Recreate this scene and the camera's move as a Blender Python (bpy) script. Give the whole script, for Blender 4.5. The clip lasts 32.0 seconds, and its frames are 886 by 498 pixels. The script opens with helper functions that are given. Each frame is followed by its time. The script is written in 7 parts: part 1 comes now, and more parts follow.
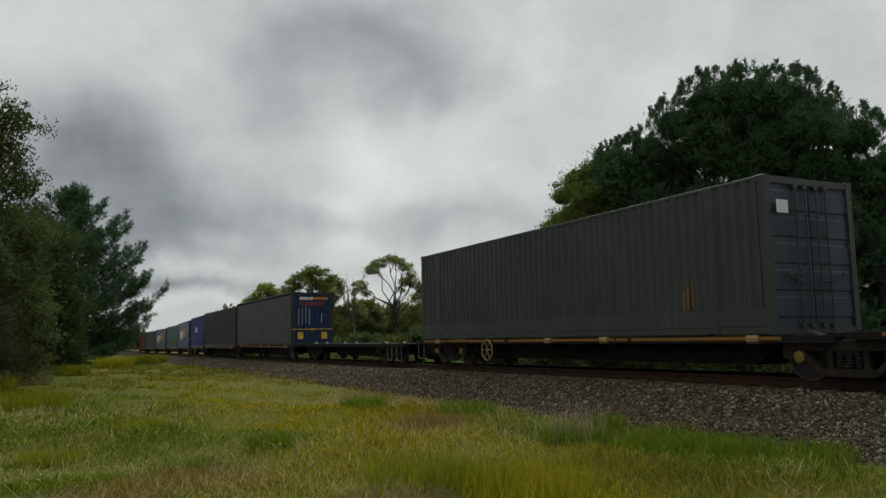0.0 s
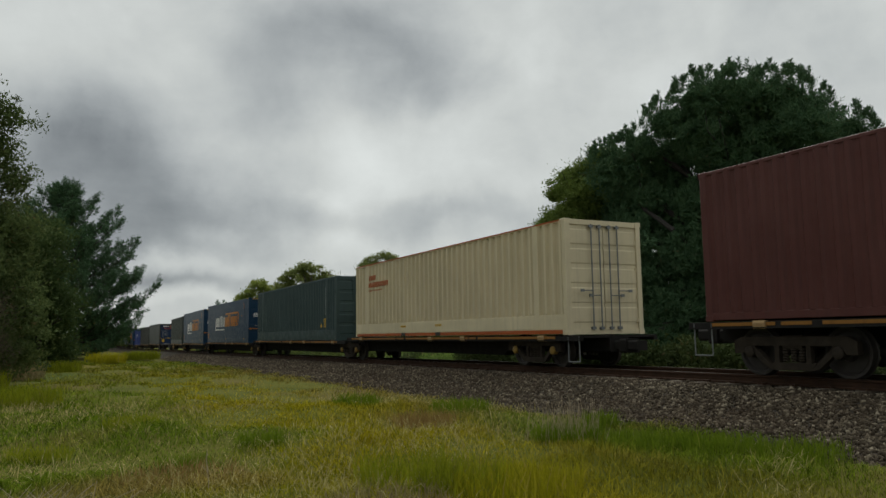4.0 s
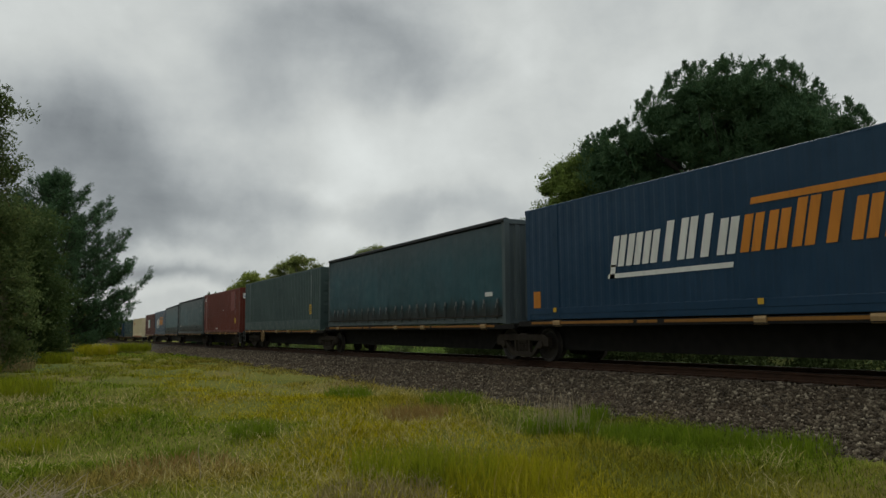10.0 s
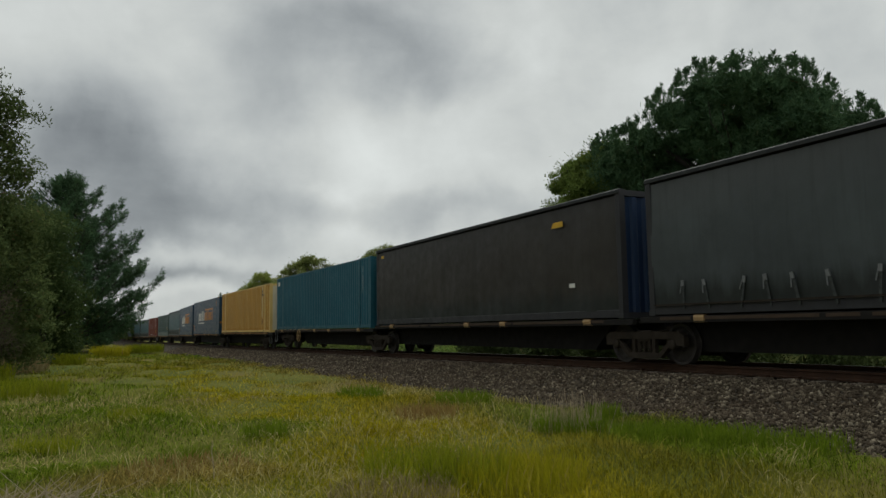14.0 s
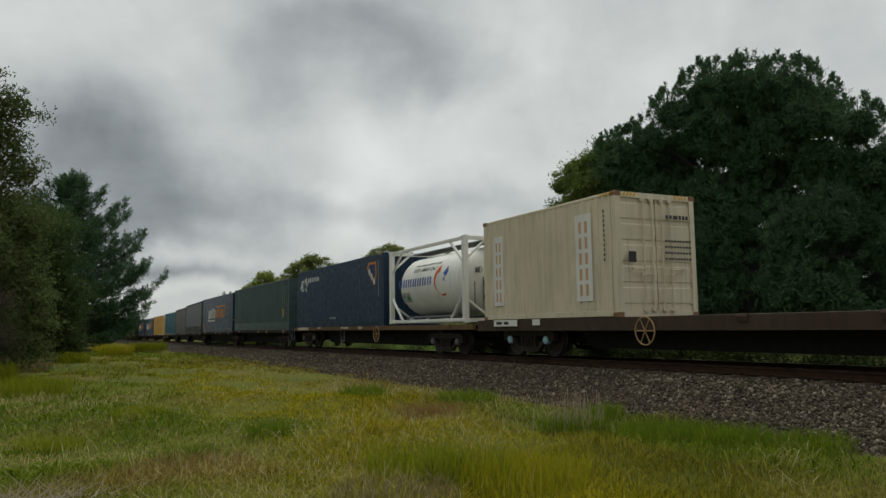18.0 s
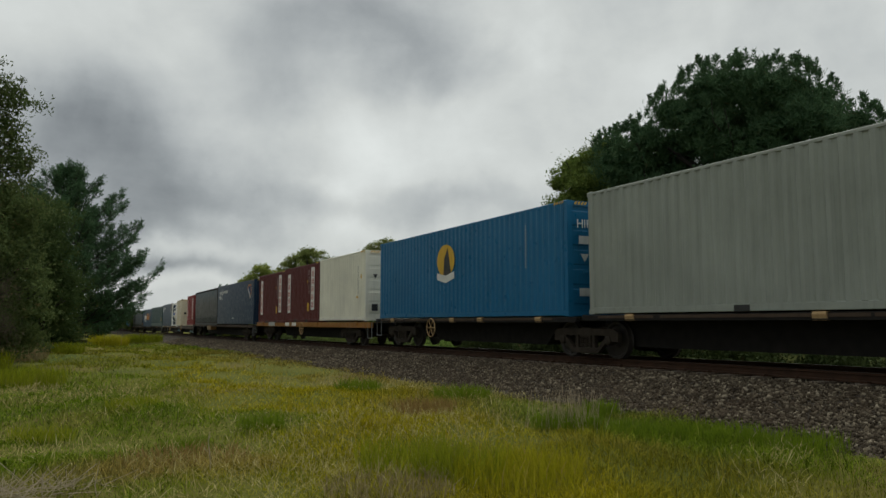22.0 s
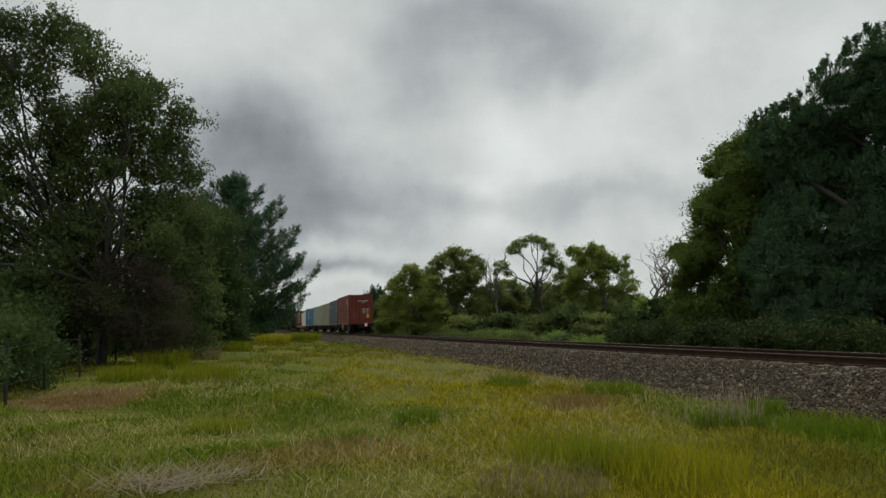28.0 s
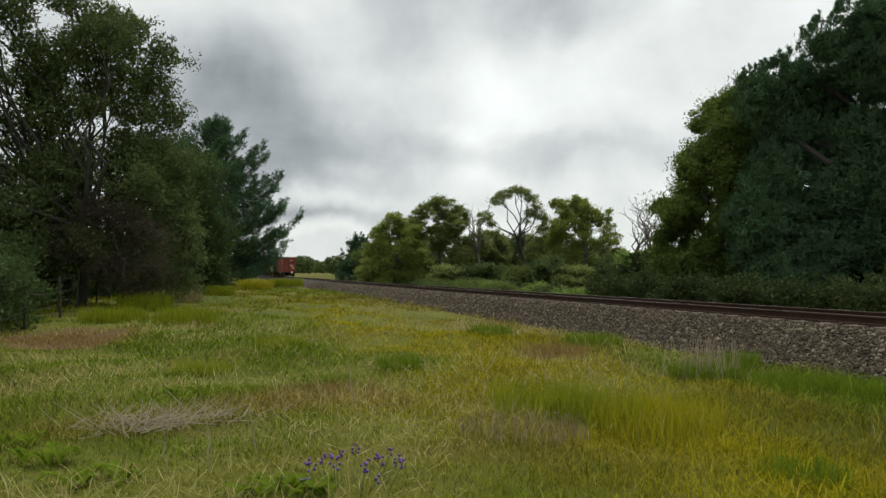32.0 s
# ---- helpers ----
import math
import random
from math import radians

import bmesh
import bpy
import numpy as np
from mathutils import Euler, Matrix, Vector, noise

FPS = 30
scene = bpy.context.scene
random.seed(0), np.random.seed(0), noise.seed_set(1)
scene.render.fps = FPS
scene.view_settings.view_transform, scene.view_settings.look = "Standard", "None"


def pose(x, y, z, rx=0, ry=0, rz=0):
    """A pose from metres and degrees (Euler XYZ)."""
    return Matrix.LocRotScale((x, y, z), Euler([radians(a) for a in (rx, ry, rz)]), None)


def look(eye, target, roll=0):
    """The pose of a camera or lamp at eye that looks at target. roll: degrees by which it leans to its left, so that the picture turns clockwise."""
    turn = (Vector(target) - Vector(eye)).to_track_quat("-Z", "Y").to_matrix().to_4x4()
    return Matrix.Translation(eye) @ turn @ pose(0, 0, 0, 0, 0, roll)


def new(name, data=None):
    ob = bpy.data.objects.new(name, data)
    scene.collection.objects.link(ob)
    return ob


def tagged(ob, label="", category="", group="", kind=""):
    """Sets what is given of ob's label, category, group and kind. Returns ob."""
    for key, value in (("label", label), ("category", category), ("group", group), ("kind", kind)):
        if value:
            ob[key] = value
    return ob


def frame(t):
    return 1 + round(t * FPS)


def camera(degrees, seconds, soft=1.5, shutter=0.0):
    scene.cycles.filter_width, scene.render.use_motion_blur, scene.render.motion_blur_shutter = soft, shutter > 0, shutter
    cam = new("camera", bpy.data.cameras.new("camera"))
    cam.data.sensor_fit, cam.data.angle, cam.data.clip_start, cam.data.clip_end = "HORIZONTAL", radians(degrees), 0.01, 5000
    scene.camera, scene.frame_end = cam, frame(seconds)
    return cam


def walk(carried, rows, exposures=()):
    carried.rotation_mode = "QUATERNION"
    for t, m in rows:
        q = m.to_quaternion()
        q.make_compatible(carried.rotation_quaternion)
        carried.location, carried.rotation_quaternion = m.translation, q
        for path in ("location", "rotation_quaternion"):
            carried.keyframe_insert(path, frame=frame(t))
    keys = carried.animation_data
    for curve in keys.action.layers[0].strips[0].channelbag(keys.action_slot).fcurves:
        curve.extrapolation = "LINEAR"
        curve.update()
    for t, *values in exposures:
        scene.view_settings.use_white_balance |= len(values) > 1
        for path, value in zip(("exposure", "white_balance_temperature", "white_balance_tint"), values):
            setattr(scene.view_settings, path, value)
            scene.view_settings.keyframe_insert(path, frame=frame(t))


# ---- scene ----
EXPO = (-0.08, -0.08, -0.02, -0.02, 0.06, 0.40)
# camera: seconds, eye offset x y z, heading to the right of the track, tilt up, lean
EYE = (0.0, 0.0, 1.5)


def view(x, y, z, heading, tilt, lean):
    a, b = radians(heading), radians(tilt)
    eye = Vector((EYE[0] + x, EYE[1] + y, EYE[2] + z))
    return look(eye, eye + Vector((math.sin(a) * math.cos(b), math.cos(a) * math.cos(b), math.sin(b))), lean)


cam = camera(60.66, 32.0, soft=1.5)
PATH = [
    (0, view(0, -0, 0, 26.7, 6.69, -1.01)),
    (0.5, view(0.003, -0.006, -0.003, 26.57, 6.68, -0.89)),
    (1, view(0.003, -0.004, -0.005, 26.72, 6.66, -1.25)),
    (1.5, view(0.005, 0.007, 0.004, 26.67, 6.62, -1.01)),
    (2, view(0.001, 0.009, 0.008, 26.85, 6.63, -1.14)),
    (2.5, view(-0, 0.012, 0.007, 27.04, 6.66, -0.92)),
    (3, view(0.001, 0.014, 0.005, 27.25, 6.72, -1.01)),
    (3.5, view(0.007, 0.013, 0.009, 27.26, 6.58, -0.9)),
    (5.5, view(0.012, 0.01, 0.01, 27.07, 6.32, -0.84)),
    (6, view(0.013, 0.004, 0.009, 27.18, 6.26, -0.88)),
    (6.5, view(0.008, -0.008, 0, 27.14, 6.3, -0.83)),
    (7, view(0.006, -0.007, -0.003, 27.28, 6.29, -0.62)),
    (7.5, view(0, 0.005, 0.001, 27.44, 6.38, -0.34)),
    (8, view(-0.005, 0.003, -0.001, 27.66, 6.51, -0.3)),
    (8.5, view(0.001, 0.004, 0.003, 27.75, 6.37, -0.15)),
    (9, view(-0, 0.008, 0.002, 27.78, 6.24, -0.41)),
    (9.5, view(0.002, 0.009, 0.001, 27.78, 6.13, -0.44)),
    (10, view(-0.003, 0.008, 0.001, 27.78, 5.99, -0.48)),
    (10.5, view(-0.003, 0.007, -0, 27.77, 5.93, -0.53)),
    (11, view(-0.003, 0.003, 0.005, 27.87, 5.91, -0.41)),
    (11.5, view(-0.001, -0.004, 0.002, 27.87, 6.01, -0.44)),
    (12, view(-0.004, -0.008, -0, 26.3, 6.05, -0.44)),
    (12.5, view(-0, -0.01, -0.001, 25.93, 6.09, -0.6)),
    (13, view(0.001, -0.002, -0, 26.35, 6.17, -0.91)),
    (13.5, view(0, -0.002, -0.001, 26.74, 6.03, -0.67)),
    (14, view(-0.008, -0.003, -0.001, 26.99, 5.94, -0.85)),
    (14.5, view(0.001, -0.008, -0.005, 27.29, 5.98, -0.87)),
    (16.5, view(0.009, -0.012, -0.005, 27.68, 6.02, -0.73)),
    (17, view(0.006, -0.011, -0.004, 27.55, 6.02, -0.85)),
    (17.5, view(-0.003, -0.006, -0.004, 27.3, 5.91, -1.02)),
    (18, view(-0.002, -0.003, -0, 26.74, 5.87, -0.75)),
    (18.5, view(-0.004, -0.005, -0.001, 26.57, 5.91, -0.62)),
    (19, view(-0.008, -0.008, -0.004, 26.56, 5.88, -0.39)),
    (19.5, view(-0.007, -0.006, -0.004, 26.49, 5.86, -0.38)),
    (20, view(-0.01, -0.004, -0.004, 26.47, 5.84, -0.3)),
    (20.5, view(-0.006, -0.001, 0, 26.52, 5.85, -0.07)),
    (21, view(-0.009, 0.004, -0.003, 26.62, 5.68, -0.21)),
    (21.5, view(-0.012, 0.008, -0, 26.79, 5.64, -0.11)),
    (22, view(0.001, 0.003, 0.002, 26.98, 5.52, -0.01)),
    (22.5, view(0.001, -0.006, -0.001, 27.2, 5.5, -0.23)),
    (23, view(0.006, -0.005, 0.002, 27.45, 5.46, -0.21)),
    (23.5, view(0.006, 0, 0.003, 27.67, 5.5, -0.23)),
    (24, view(0.006, 0.002, 0.003, 27.8, 5.4, -0.34)),
    (24.5, view(0.013, -0.006, 0.001, 27.76, 5.49, -0.64)),
    (26.5, view(0.01, -0.01, -0.005, 23.95, 5.7, -0.96)),
    (27, view(0.007, 0.003, -0.008, 20.8, 5.48, -1.02)),
    (27.5, view(0, 0.014, -0.012, 18.05, 5.35, -0.71)),
    (28, view(-0.013, 0.004, -0.014, 15.97, 5.35, -0.74)),
    (28.5, view(-0.021, -0.027, -0.021, 14.84, 5.33, -0.72)),
    (29, view(-0.025, -0.033, -0.019, 14.72, 5.37, -0.56)),
    (29.5, view(-0.028, -0.028, -0.029, 14.88, 5.37, -0.29)),
    (30, view(-0.027, -0.006, -0.029, 15.86, 4.82, -0.06)),
    (30.5, view(-0.028, 0.022, -0.026, 17.06, 3.5, 0.24)),
    (31, view(-0.032, 0.041, -0.026, 17.49, 2.57, 0.37)),
    (31.5, view(-0.03, 0.038, -0.023, 17.42, 1.94, 0.58)),
    (32, view(-0.032, 0.035, -0.027, 17.24, 1.53, 0.53)),
]
walk(cam, PATH, [(t, stops, 6500, 4) for t, stops in zip((0, 14, 24.5, 28, 30, 32), EXPO)])

# ---- light: an overcast sky with a weak, very soft sun ----


def make_world():
    world = bpy.data.worlds.new("overcast_sky")
    scene.world = world
    world.use_nodes = True
    nt = world.node_tree
    nt.nodes.clear()
    N = nt.nodes.new

    def math_node(op, a, b=None):
        n = N("ShaderNodeMath")
        n.operation = op
        for i, v in enumerate((a, b)):
            if v is None:
                continue
            if isinstance(v, (int, float)):
                n.inputs[i].default_value = v
            else:
                nt.links.new(v, n.inputs[i])
        return n.outputs[0]

    co = N("ShaderNodeTexCoord").outputs["Generated"]
    sep = N("ShaderNodeSeparateXYZ")
    nt.links.new(co, sep.inputs[0])
    x, y, z = sep.outputs
    # wind-torn edges: bend the directions a little
    warp = N("ShaderNodeTexNoise")
    warp.inputs["Scale"].default_value = 5.5
    warp.inputs["Detail"].default_value = 7.0
    warp.inputs["Roughness"].default_value = 0.52
    nt.links.new(co, warp.inputs["Vector"])
    wsep = N("ShaderNodeSeparateColor")
    nt.links.new(warp.outputs["Color"], wsep.inputs[0])
    az = math_node("MULTIPLY", math_node("ARCTAN2", x, y), 180 / math.pi)
    el = math_node("MULTIPLY", math_node("ARCSINE", z), 180 / math.pi)
    az = math_node("ADD", az, math_node("MULTIPLY", math_node("SUBTRACT", wsep.outputs[0], 0.5), 15.0))
    el = math_node("ADD", el, math_node("MULTIPLY", math_node("SUBTRACT", wsep.outputs[1], 0.5), 10.0))
    total = None
    for a0, e0, sa, se, amp in CLOUDS:
        u = math_node("DIVIDE", math_node("SUBTRACT", az, a0), sa)
        v = math_node("DIVIDE", math_node("SUBTRACT", el, e0), se)
        r = math_node("ADD", math_node("MULTIPLY", u, u), math_node("MULTIPLY", v, v))
        g = math_node("MULTIPLY", math_node("EXPONENT", math_node("MULTIPLY", r, -1.0)), amp)
        total = g if total is None else math_node("ADD", total, g)
    # long flat rolls of cloud
    comb = N("ShaderNodeCombineXYZ")
    nt.links.new(x, comb.inputs[0])
    nt.links.new(y, comb.inputs[1])
    nt.links.new(math_node("MULTIPLY", z, 2.6), comb.inputs[2])
    big = N("ShaderNodeTexNoise")
    big.inputs["Scale"].default_value = 3.4
    big.inputs["Detail"].default_value = 9.0
    big.inputs["Roughness"].default_value = 0.56
    big.inputs["Distortion"].default_value = 0.15
    nt.links.new(comb.outputs[0], big.inputs["Vector"])
    val = math_node("ADD", SKY_BASE, math_node("MULTIPLY", math_node("SUBTRACT", big.outputs["Fac"], 0.5), 0.26))
    puffs = N("ShaderNodeTexNoise")
    puffs.inputs["Scale"].default_value = 6.5
    puffs.inputs["Detail"].default_value = 8.0
    puffs.inputs["Roughness"].default_value = 0.56
    puffs.inputs["Distortion"].default_value = 0.2
    nt.links.new(co, puffs.inputs["Vector"])
    val = math_node("ADD", val, math_node("MULTIPLY", math_node("SUBTRACT", puffs.outputs["Fac"], 0.5), 0.40))
    val = math_node("ADD", val, total)
    val = math_node("MAXIMUM", val, 0.16)
    # an overcast sky is brightest overhead
    rise = N("ShaderNodeMapRange")
    rise.interpolation_type = "SMOOTHSTEP"
    rise.inputs["From Min"].default_value, rise.inputs["From Max"].default_value = 0.42, 1.0
    rise.inputs["To Min"].default_value, rise.inputs["To Max"].default_value = 1.0, SKY_ZENITH
    nt.links.new(z, rise.inputs["Value"])
    val = math_node("MULTIPLY", val, rise.outputs[0])
    # and brighter on the sun's side than behind
    side = math_node("ADD", math_node("MULTIPLY", x, 0.30 * math.sin(radians(SUN_AROUND))), math_node("MULTIPLY", y, 0.08))
    val = math_node("MULTIPLY", val, math_node("ADD", side, 0.84))
    ramp = N("ShaderNodeValToRGB")
    ramp.color_ramp.elements[0].position, ramp.color_ramp.elements[0].color = 0.15, (0.92, 0.98, 1.08, 1)
    ramp.color_ramp.elements[1].position, ramp.color_ramp.elements[1].color = 0.65, (0.99, 1.0, 1.005, 1)
    nt.links.new(val, ramp.inputs[0])
    cloud = N("ShaderNodeBackground")
    nt.links.new(ramp.outputs[0], cloud.inputs["Color"])
    nt.links.new(val, cloud.inputs["Strength"])
    sky = N("ShaderNodeTexSky")
    sky.sky_type, sky.sun_disc = "NISHITA", False
    sky.sun_elevation, sky.sun_rotation = radians(SUN_UP), radians(SUN_AROUND)
    blue = N("ShaderNodeBackground")
    blue.inputs["Strength"].default_value = 0.05
    nt.links.new(sky.outputs[0], blue.inputs["Color"])
    mix = N("ShaderNodeMixShader")
    mix.inputs[0].default_value = 0.95
    nt.links.new(blue.outputs[0], mix.inputs[1])
    nt.links.new(cloud.outputs[0], mix.inputs[2])
    out = N("ShaderNodeOutputWorld")
    nt.links.new(mix.outputs[0], out.inputs["Surface"])


SKY_BASE, SKY_ZENITH = 0.66, 2.05
SUN_UP, SUN_AROUND = 58.0, 28.0
# azimuth from the track to the right, elevation, their spreads, brighter or darker
CLOUDS = (
    (-3.0, 21.0, 9.0, 4.5, 0.08),
    (17.0, 22.5, 7.0, 3.4, -0.15),
    (24.0, 21.0, 6.0, 3.6, -0.17),
    (13.5, 18.0, 3.5, 2.4, -0.10),
    (25.0, 17.8, 2.2, 1.8, -0.10),
    (34.5, 20.5, 3.0, 2.2, 0.05),
    (42.0, 24.0, 9.0, 3.0, -0.10),
    (2.5, 9.8, 9.5, 5.0, -0.35),
    (10.0, 8.8, 4.5, 2.6, -0.13),
    (4.0, 6.2, 7.0, 1.6, -0.10),
    (-1.0, 13.0, 8.0, 3.6, -0.14),
    (21.0, 14.2, 7.0, 3.0, 0.08),
    (17.8, 11.4, 3.0, 1.5, 0.14),
    (31.0, 14.5, 6.0, 3.0, 0.07),
    (28.0, 9.0, 7.5, 1.3, -0.16),
    (37.0, 6.5, 7.0, 1.2, 0.05),
    (17.0, 7.4, 6.0, 1.1, 0.08),
    (9.0, 4.7, 5.5, 0.8, 0.12),
    (7.5, 3.1, 5.5, 0.8, -0.24),
    (22.0, 4.6, 8.0, 0.9, -0.08),
    (8.0, 1.4, 9.0, 0.7, 0.10),
    (52.0, 15.0, 12.0, 7.0, 0.0),
)
make_world()
sun_data = bpy.data.lights.new("sun", "SUN")
sun_data.energy, sun_data.angle, sun_data.color = 1.5, radians(35), (1.0, 0.97, 0.92)
sun = new("sun", sun_data)
# high behind the bright gap in the clouds, beyond the line
sun.matrix_world = look((17.6, 33.0, 60.0), (0, 0, 0))

# ---- materials ----
MATS = {}


class Net:
    """Short hand for a node material."""

    def __init__(self, name):
        self.mat = bpy.data.materials.new(name)
        self.mat.use_nodes = True
        self.nt = self.mat.node_tree
        self.bsdf = self.nt.nodes["Principled BSDF"]
        self.co = self.nt.nodes.new("ShaderNodeTexCoord").outputs["Object"]

    def link(self, a, b):
        self.nt.links.new(a, b)

    def set(self, **kw):
        for k, v in kw.items():
            self.bsdf.inputs[k.replace("_", " ")].default_value = v

    def scaled(self, vec, s):
        n = self.nt.nodes.new("ShaderNodeMapping")
        n.inputs["Scale"].default_value = s
        self.link(vec, n.inputs["Vector"])
        return n.outputs[0]

    def world(self):
        return self.nt.nodes.new("ShaderNodeNewGeometry").outputs["Position"]

    def random(self):
        return self.nt.nodes.new("ShaderNodeObjectInfo").outputs["Random"]

    def island(self):
        return self.nt.nodes.new("ShaderNodeNewGeometry").outputs["Random Per Island"]

    def spot(self, vec, cx, cy, rx, ry, most):
        """1 inside a ragged oval on the ground, 0 outside it."""
        n = self.nt.nodes.new("ShaderNodeMapping")
        n.inputs["Location"].default_value = (-cx / rx, -cy / ry, 0)
        n.inputs["Scale"].default_value = (1 / rx, 1 / ry, 0)
        self.link(vec, n.inputs["Vector"])
        d = self.nt.nodes.new("ShaderNodeVectorMath")
        d.operation = "LENGTH"
        self.link(n.outputs[0], d.inputs[0])
        a = self.nt.nodes.new("ShaderNodeMath")
        a.operation = "MULTIPLY_ADD"
        a.inputs[1].default_value = 1.1
        self.link(self.noise(0.9, 5, 0.6, vec), a.inputs[0])
        self.link(d.outputs["Value"], a.inputs[2])
        r = self.nt.nodes.new("ShaderNodeMapRange")
        r.interpolation_type = "SMOOTHSTEP"
        for k, v in zip(("From Min", "From Max", "To Min", "To Max"), (1.85, 1.05, 0.0, most)):
            r.inputs[k].default_value = v
        self.link(a.outputs[0], r.inputs["Value"])
        return r.outputs[0]

    def noise(self, scale, detail=4.0, rough=0.55, vec=None, distort=0.0):
        n = self.nt.nodes.new("ShaderNodeTexNoise")
        n.inputs["Scale"].default_value, n.inputs["Detail"].default_value = scale, detail
        n.inputs["Roughness"].default_value, n.inputs["Distortion"].default_value = rough, distort
        self.link(vec or self.co, n.inputs["Vector"])
        return n.outputs["Fac"]

    def ramp(self, fac, *stops):
        n = self.nt.nodes.new("ShaderNodeValToRGB")
        e = n.color_ramp.elements
        while len(e) < len(stops):
            e.new(0.5)
        for el, (p, c) in zip(e, stops):
            el.position, el.color = p, (*c, 1) if not isinstance(c, (int, float)) else (c, c, c, 1)
        self.link(fac, n.inputs[0])
        return n.outputs[0]

    def mix(self, fac, a, b, how="MIX"):
        n = self.nt.nodes.new("ShaderNodeMix")
        n.data_type, n.blend_type = "RGBA", how
        for sock, v in ((n.inputs[0], fac), (n.inputs[6], a), (n.inputs[7], b)):
            if isinstance(v, (int, float)):
                sock.default_value = v
            elif isinstance(v, tuple):
                sock.default_value = (*v, 1)
            else:
                self.link(v, sock)
        return n.outputs[2]

    def color(self, c):
        self.link(c, self.bsdf.inputs["Base Color"])

    def rough(self, c):
        self.link(c, self.bsdf.inputs["Roughness"])

    def bump(self, h, strength, dist=0.02):
        n = self.nt.nodes.new("ShaderNodeBump")
        n.inputs["Strength"].default_value, n.inputs["Distance"].default_value = strength, dist
        self.link(h, n.inputs["Height"])
        self.link(n.outputs[0], self.bsdf.inputs["Normal"])


def paint(name, c, dirt=0.5, rust=0.0, rough=0.5, streak=True):
    """Weathered paint on steel: grime, fading, rain streaks, rust spots."""
    if name in MATS:
        return MATS[name]
    m = Net(name)
    dark = tuple(v * 0.55 + 0.012 for v in c)
    pale = tuple(min(1, v * 1.12 + 0.012) for v in c)
    col = m.ramp(m.noise(0.7, 6, 0.6), (0.3, tuple(a * 0.8 + b * 0.2 for a, b in zip(c, dark))), (0.7, pale))
    if streak:
        s = m.noise(1.0, 5, 0.65, m.scaled(m.co, (9.0, 9.0, 0.5)))
        col = m.mix(m.ramp(s, (0.48, 0.0), (0.75, dirt)), col, dark)
    g = m.noise(26.0, 4, 0.7)
    col = m.mix(m.ramp(g, (0.55, 0.0), (0.8, 0.35 * dirt)), col, dark)
    if rust:
        r = m.noise(3.1, 8, 0.75, m.scaled(m.co, (1.0, 1.0, 0.6)))
        col = m.mix(m.ramp(r, (0.68 - 0.12 * rust, 0.0), (0.74, min(1.0, rust))), col, (0.10, 0.038, 0.014))
    m.color(col)
    m.rough(m.ramp(m.noise(4.0, 5), (0.3, max(0.05, rough - 0.12)), (0.7, min(1, rough + 0.15))))
    m.bump(m.noise(55.0, 3), 0.08, 0.01)
    m.set(Specular_IOR_Level=0.22)
    MATS[name] = m.mat
    return m.mat


def tarp(name, c, faded=None):
    """Tarpaulin: dusty and faded along the top, grimy along the bottom, with rain streaks."""
    m = Net(name)
    sep = m.nt.nodes.new("ShaderNodeSeparateXYZ")
    m.link(m.co, sep.inputs[0])
    jag = m.nt.nodes.new("ShaderNodeMath")
    jag.operation = "MULTIPLY_ADD"
    jag.inputs[1].default_value = 0.9
    m.link(m.noise(1.0, 5, 0.65, m.scaled(m.co, (2.0, 3.0, 0.35))), jag.inputs[0])
    m.link(sep.outputs[2], jag.inputs[2])
    col = m.ramp(m.noise(0.6, 5, 0.6), (0.3, tuple(v * 0.75 for v in c)), (0.7, tuple(v * 1.25 for v in c)))
    grey = sum(c) / 3
    dust = faded or tuple(0.45 * v + 0.55 * grey * 1.15 for v in c)
    col = m.mix(m.ramp(jag.outputs[0], (0.0, 0.0), (1.0, 0.0)), col, dust)
    top = m.nt.nodes.new("ShaderNodeMapRange")
    top.inputs["From Min"].default_value, top.inputs["From Max"].default_value = 2.3, 3.3
    m.link(jag.outputs[0], top.inputs["Value"])
    col = m.mix(top.outputs[0], col, dust)
    low = m.nt.nodes.new("ShaderNodeMapRange")
    low.inputs["From Min"].default_value, low.inputs["From Max"].default_value = 1.25, 0.85
    m.link(jag.outputs[0], low.inputs["Value"])
    col = m.mix(low.outputs[0], col, (0.016, 0.020, 0.018))
    s = m.noise(1.0, 5, 0.65, m.scaled(m.co, (9.0, 7.0, 0.4)))
    col = m.mix(m.ramp(s, (0.5, 0.0), (0.75, 0.5)), col, tuple(v * 0.55 for v in c))
    m.color(col)
    m.rough(m.ramp(m.noise(3.0, 4), (0.3, 0.45), (0.7, 0.65)))
    m.bump(m.noise(6.0, 4), 0.12, 0.03)
    m.set(Specular_IOR_Level=0.35)
    return m.mat


def simple(name, c, rough=0.7, metal=0.0, var=0.25, scale=8.0, bump=0.15, gloss=0.5):
    if name in MATS:
        return MATS[name]
    m = Net(name)
    lo = tuple(v * (1 - var) for v in c)
    hi = tuple(min(1, v * (1 + var)) for v in c)
    col = m.ramp(m.noise(scale, 6, 0.65), (0.3, lo), (0.7, hi))
    m.color(m.mix(m.ramp(m.noise(scale * 7, 3), (0.5, 0.0), (0.85, 0.3)), col, tuple(v * 0.5 for v in c)))
    m.rough(m.ramp(m.noise(scale * 2), (0.3, max(0, rough - 0.12)), (0.7, min(1, rough + 0.1))))
    m.set(Metallic=metal, Specular_IOR_Level=gloss)
    m.bump(m.noise(scale * 9, 3), bump, 0.01)
    MATS[name] = m.mat
    return m.mat


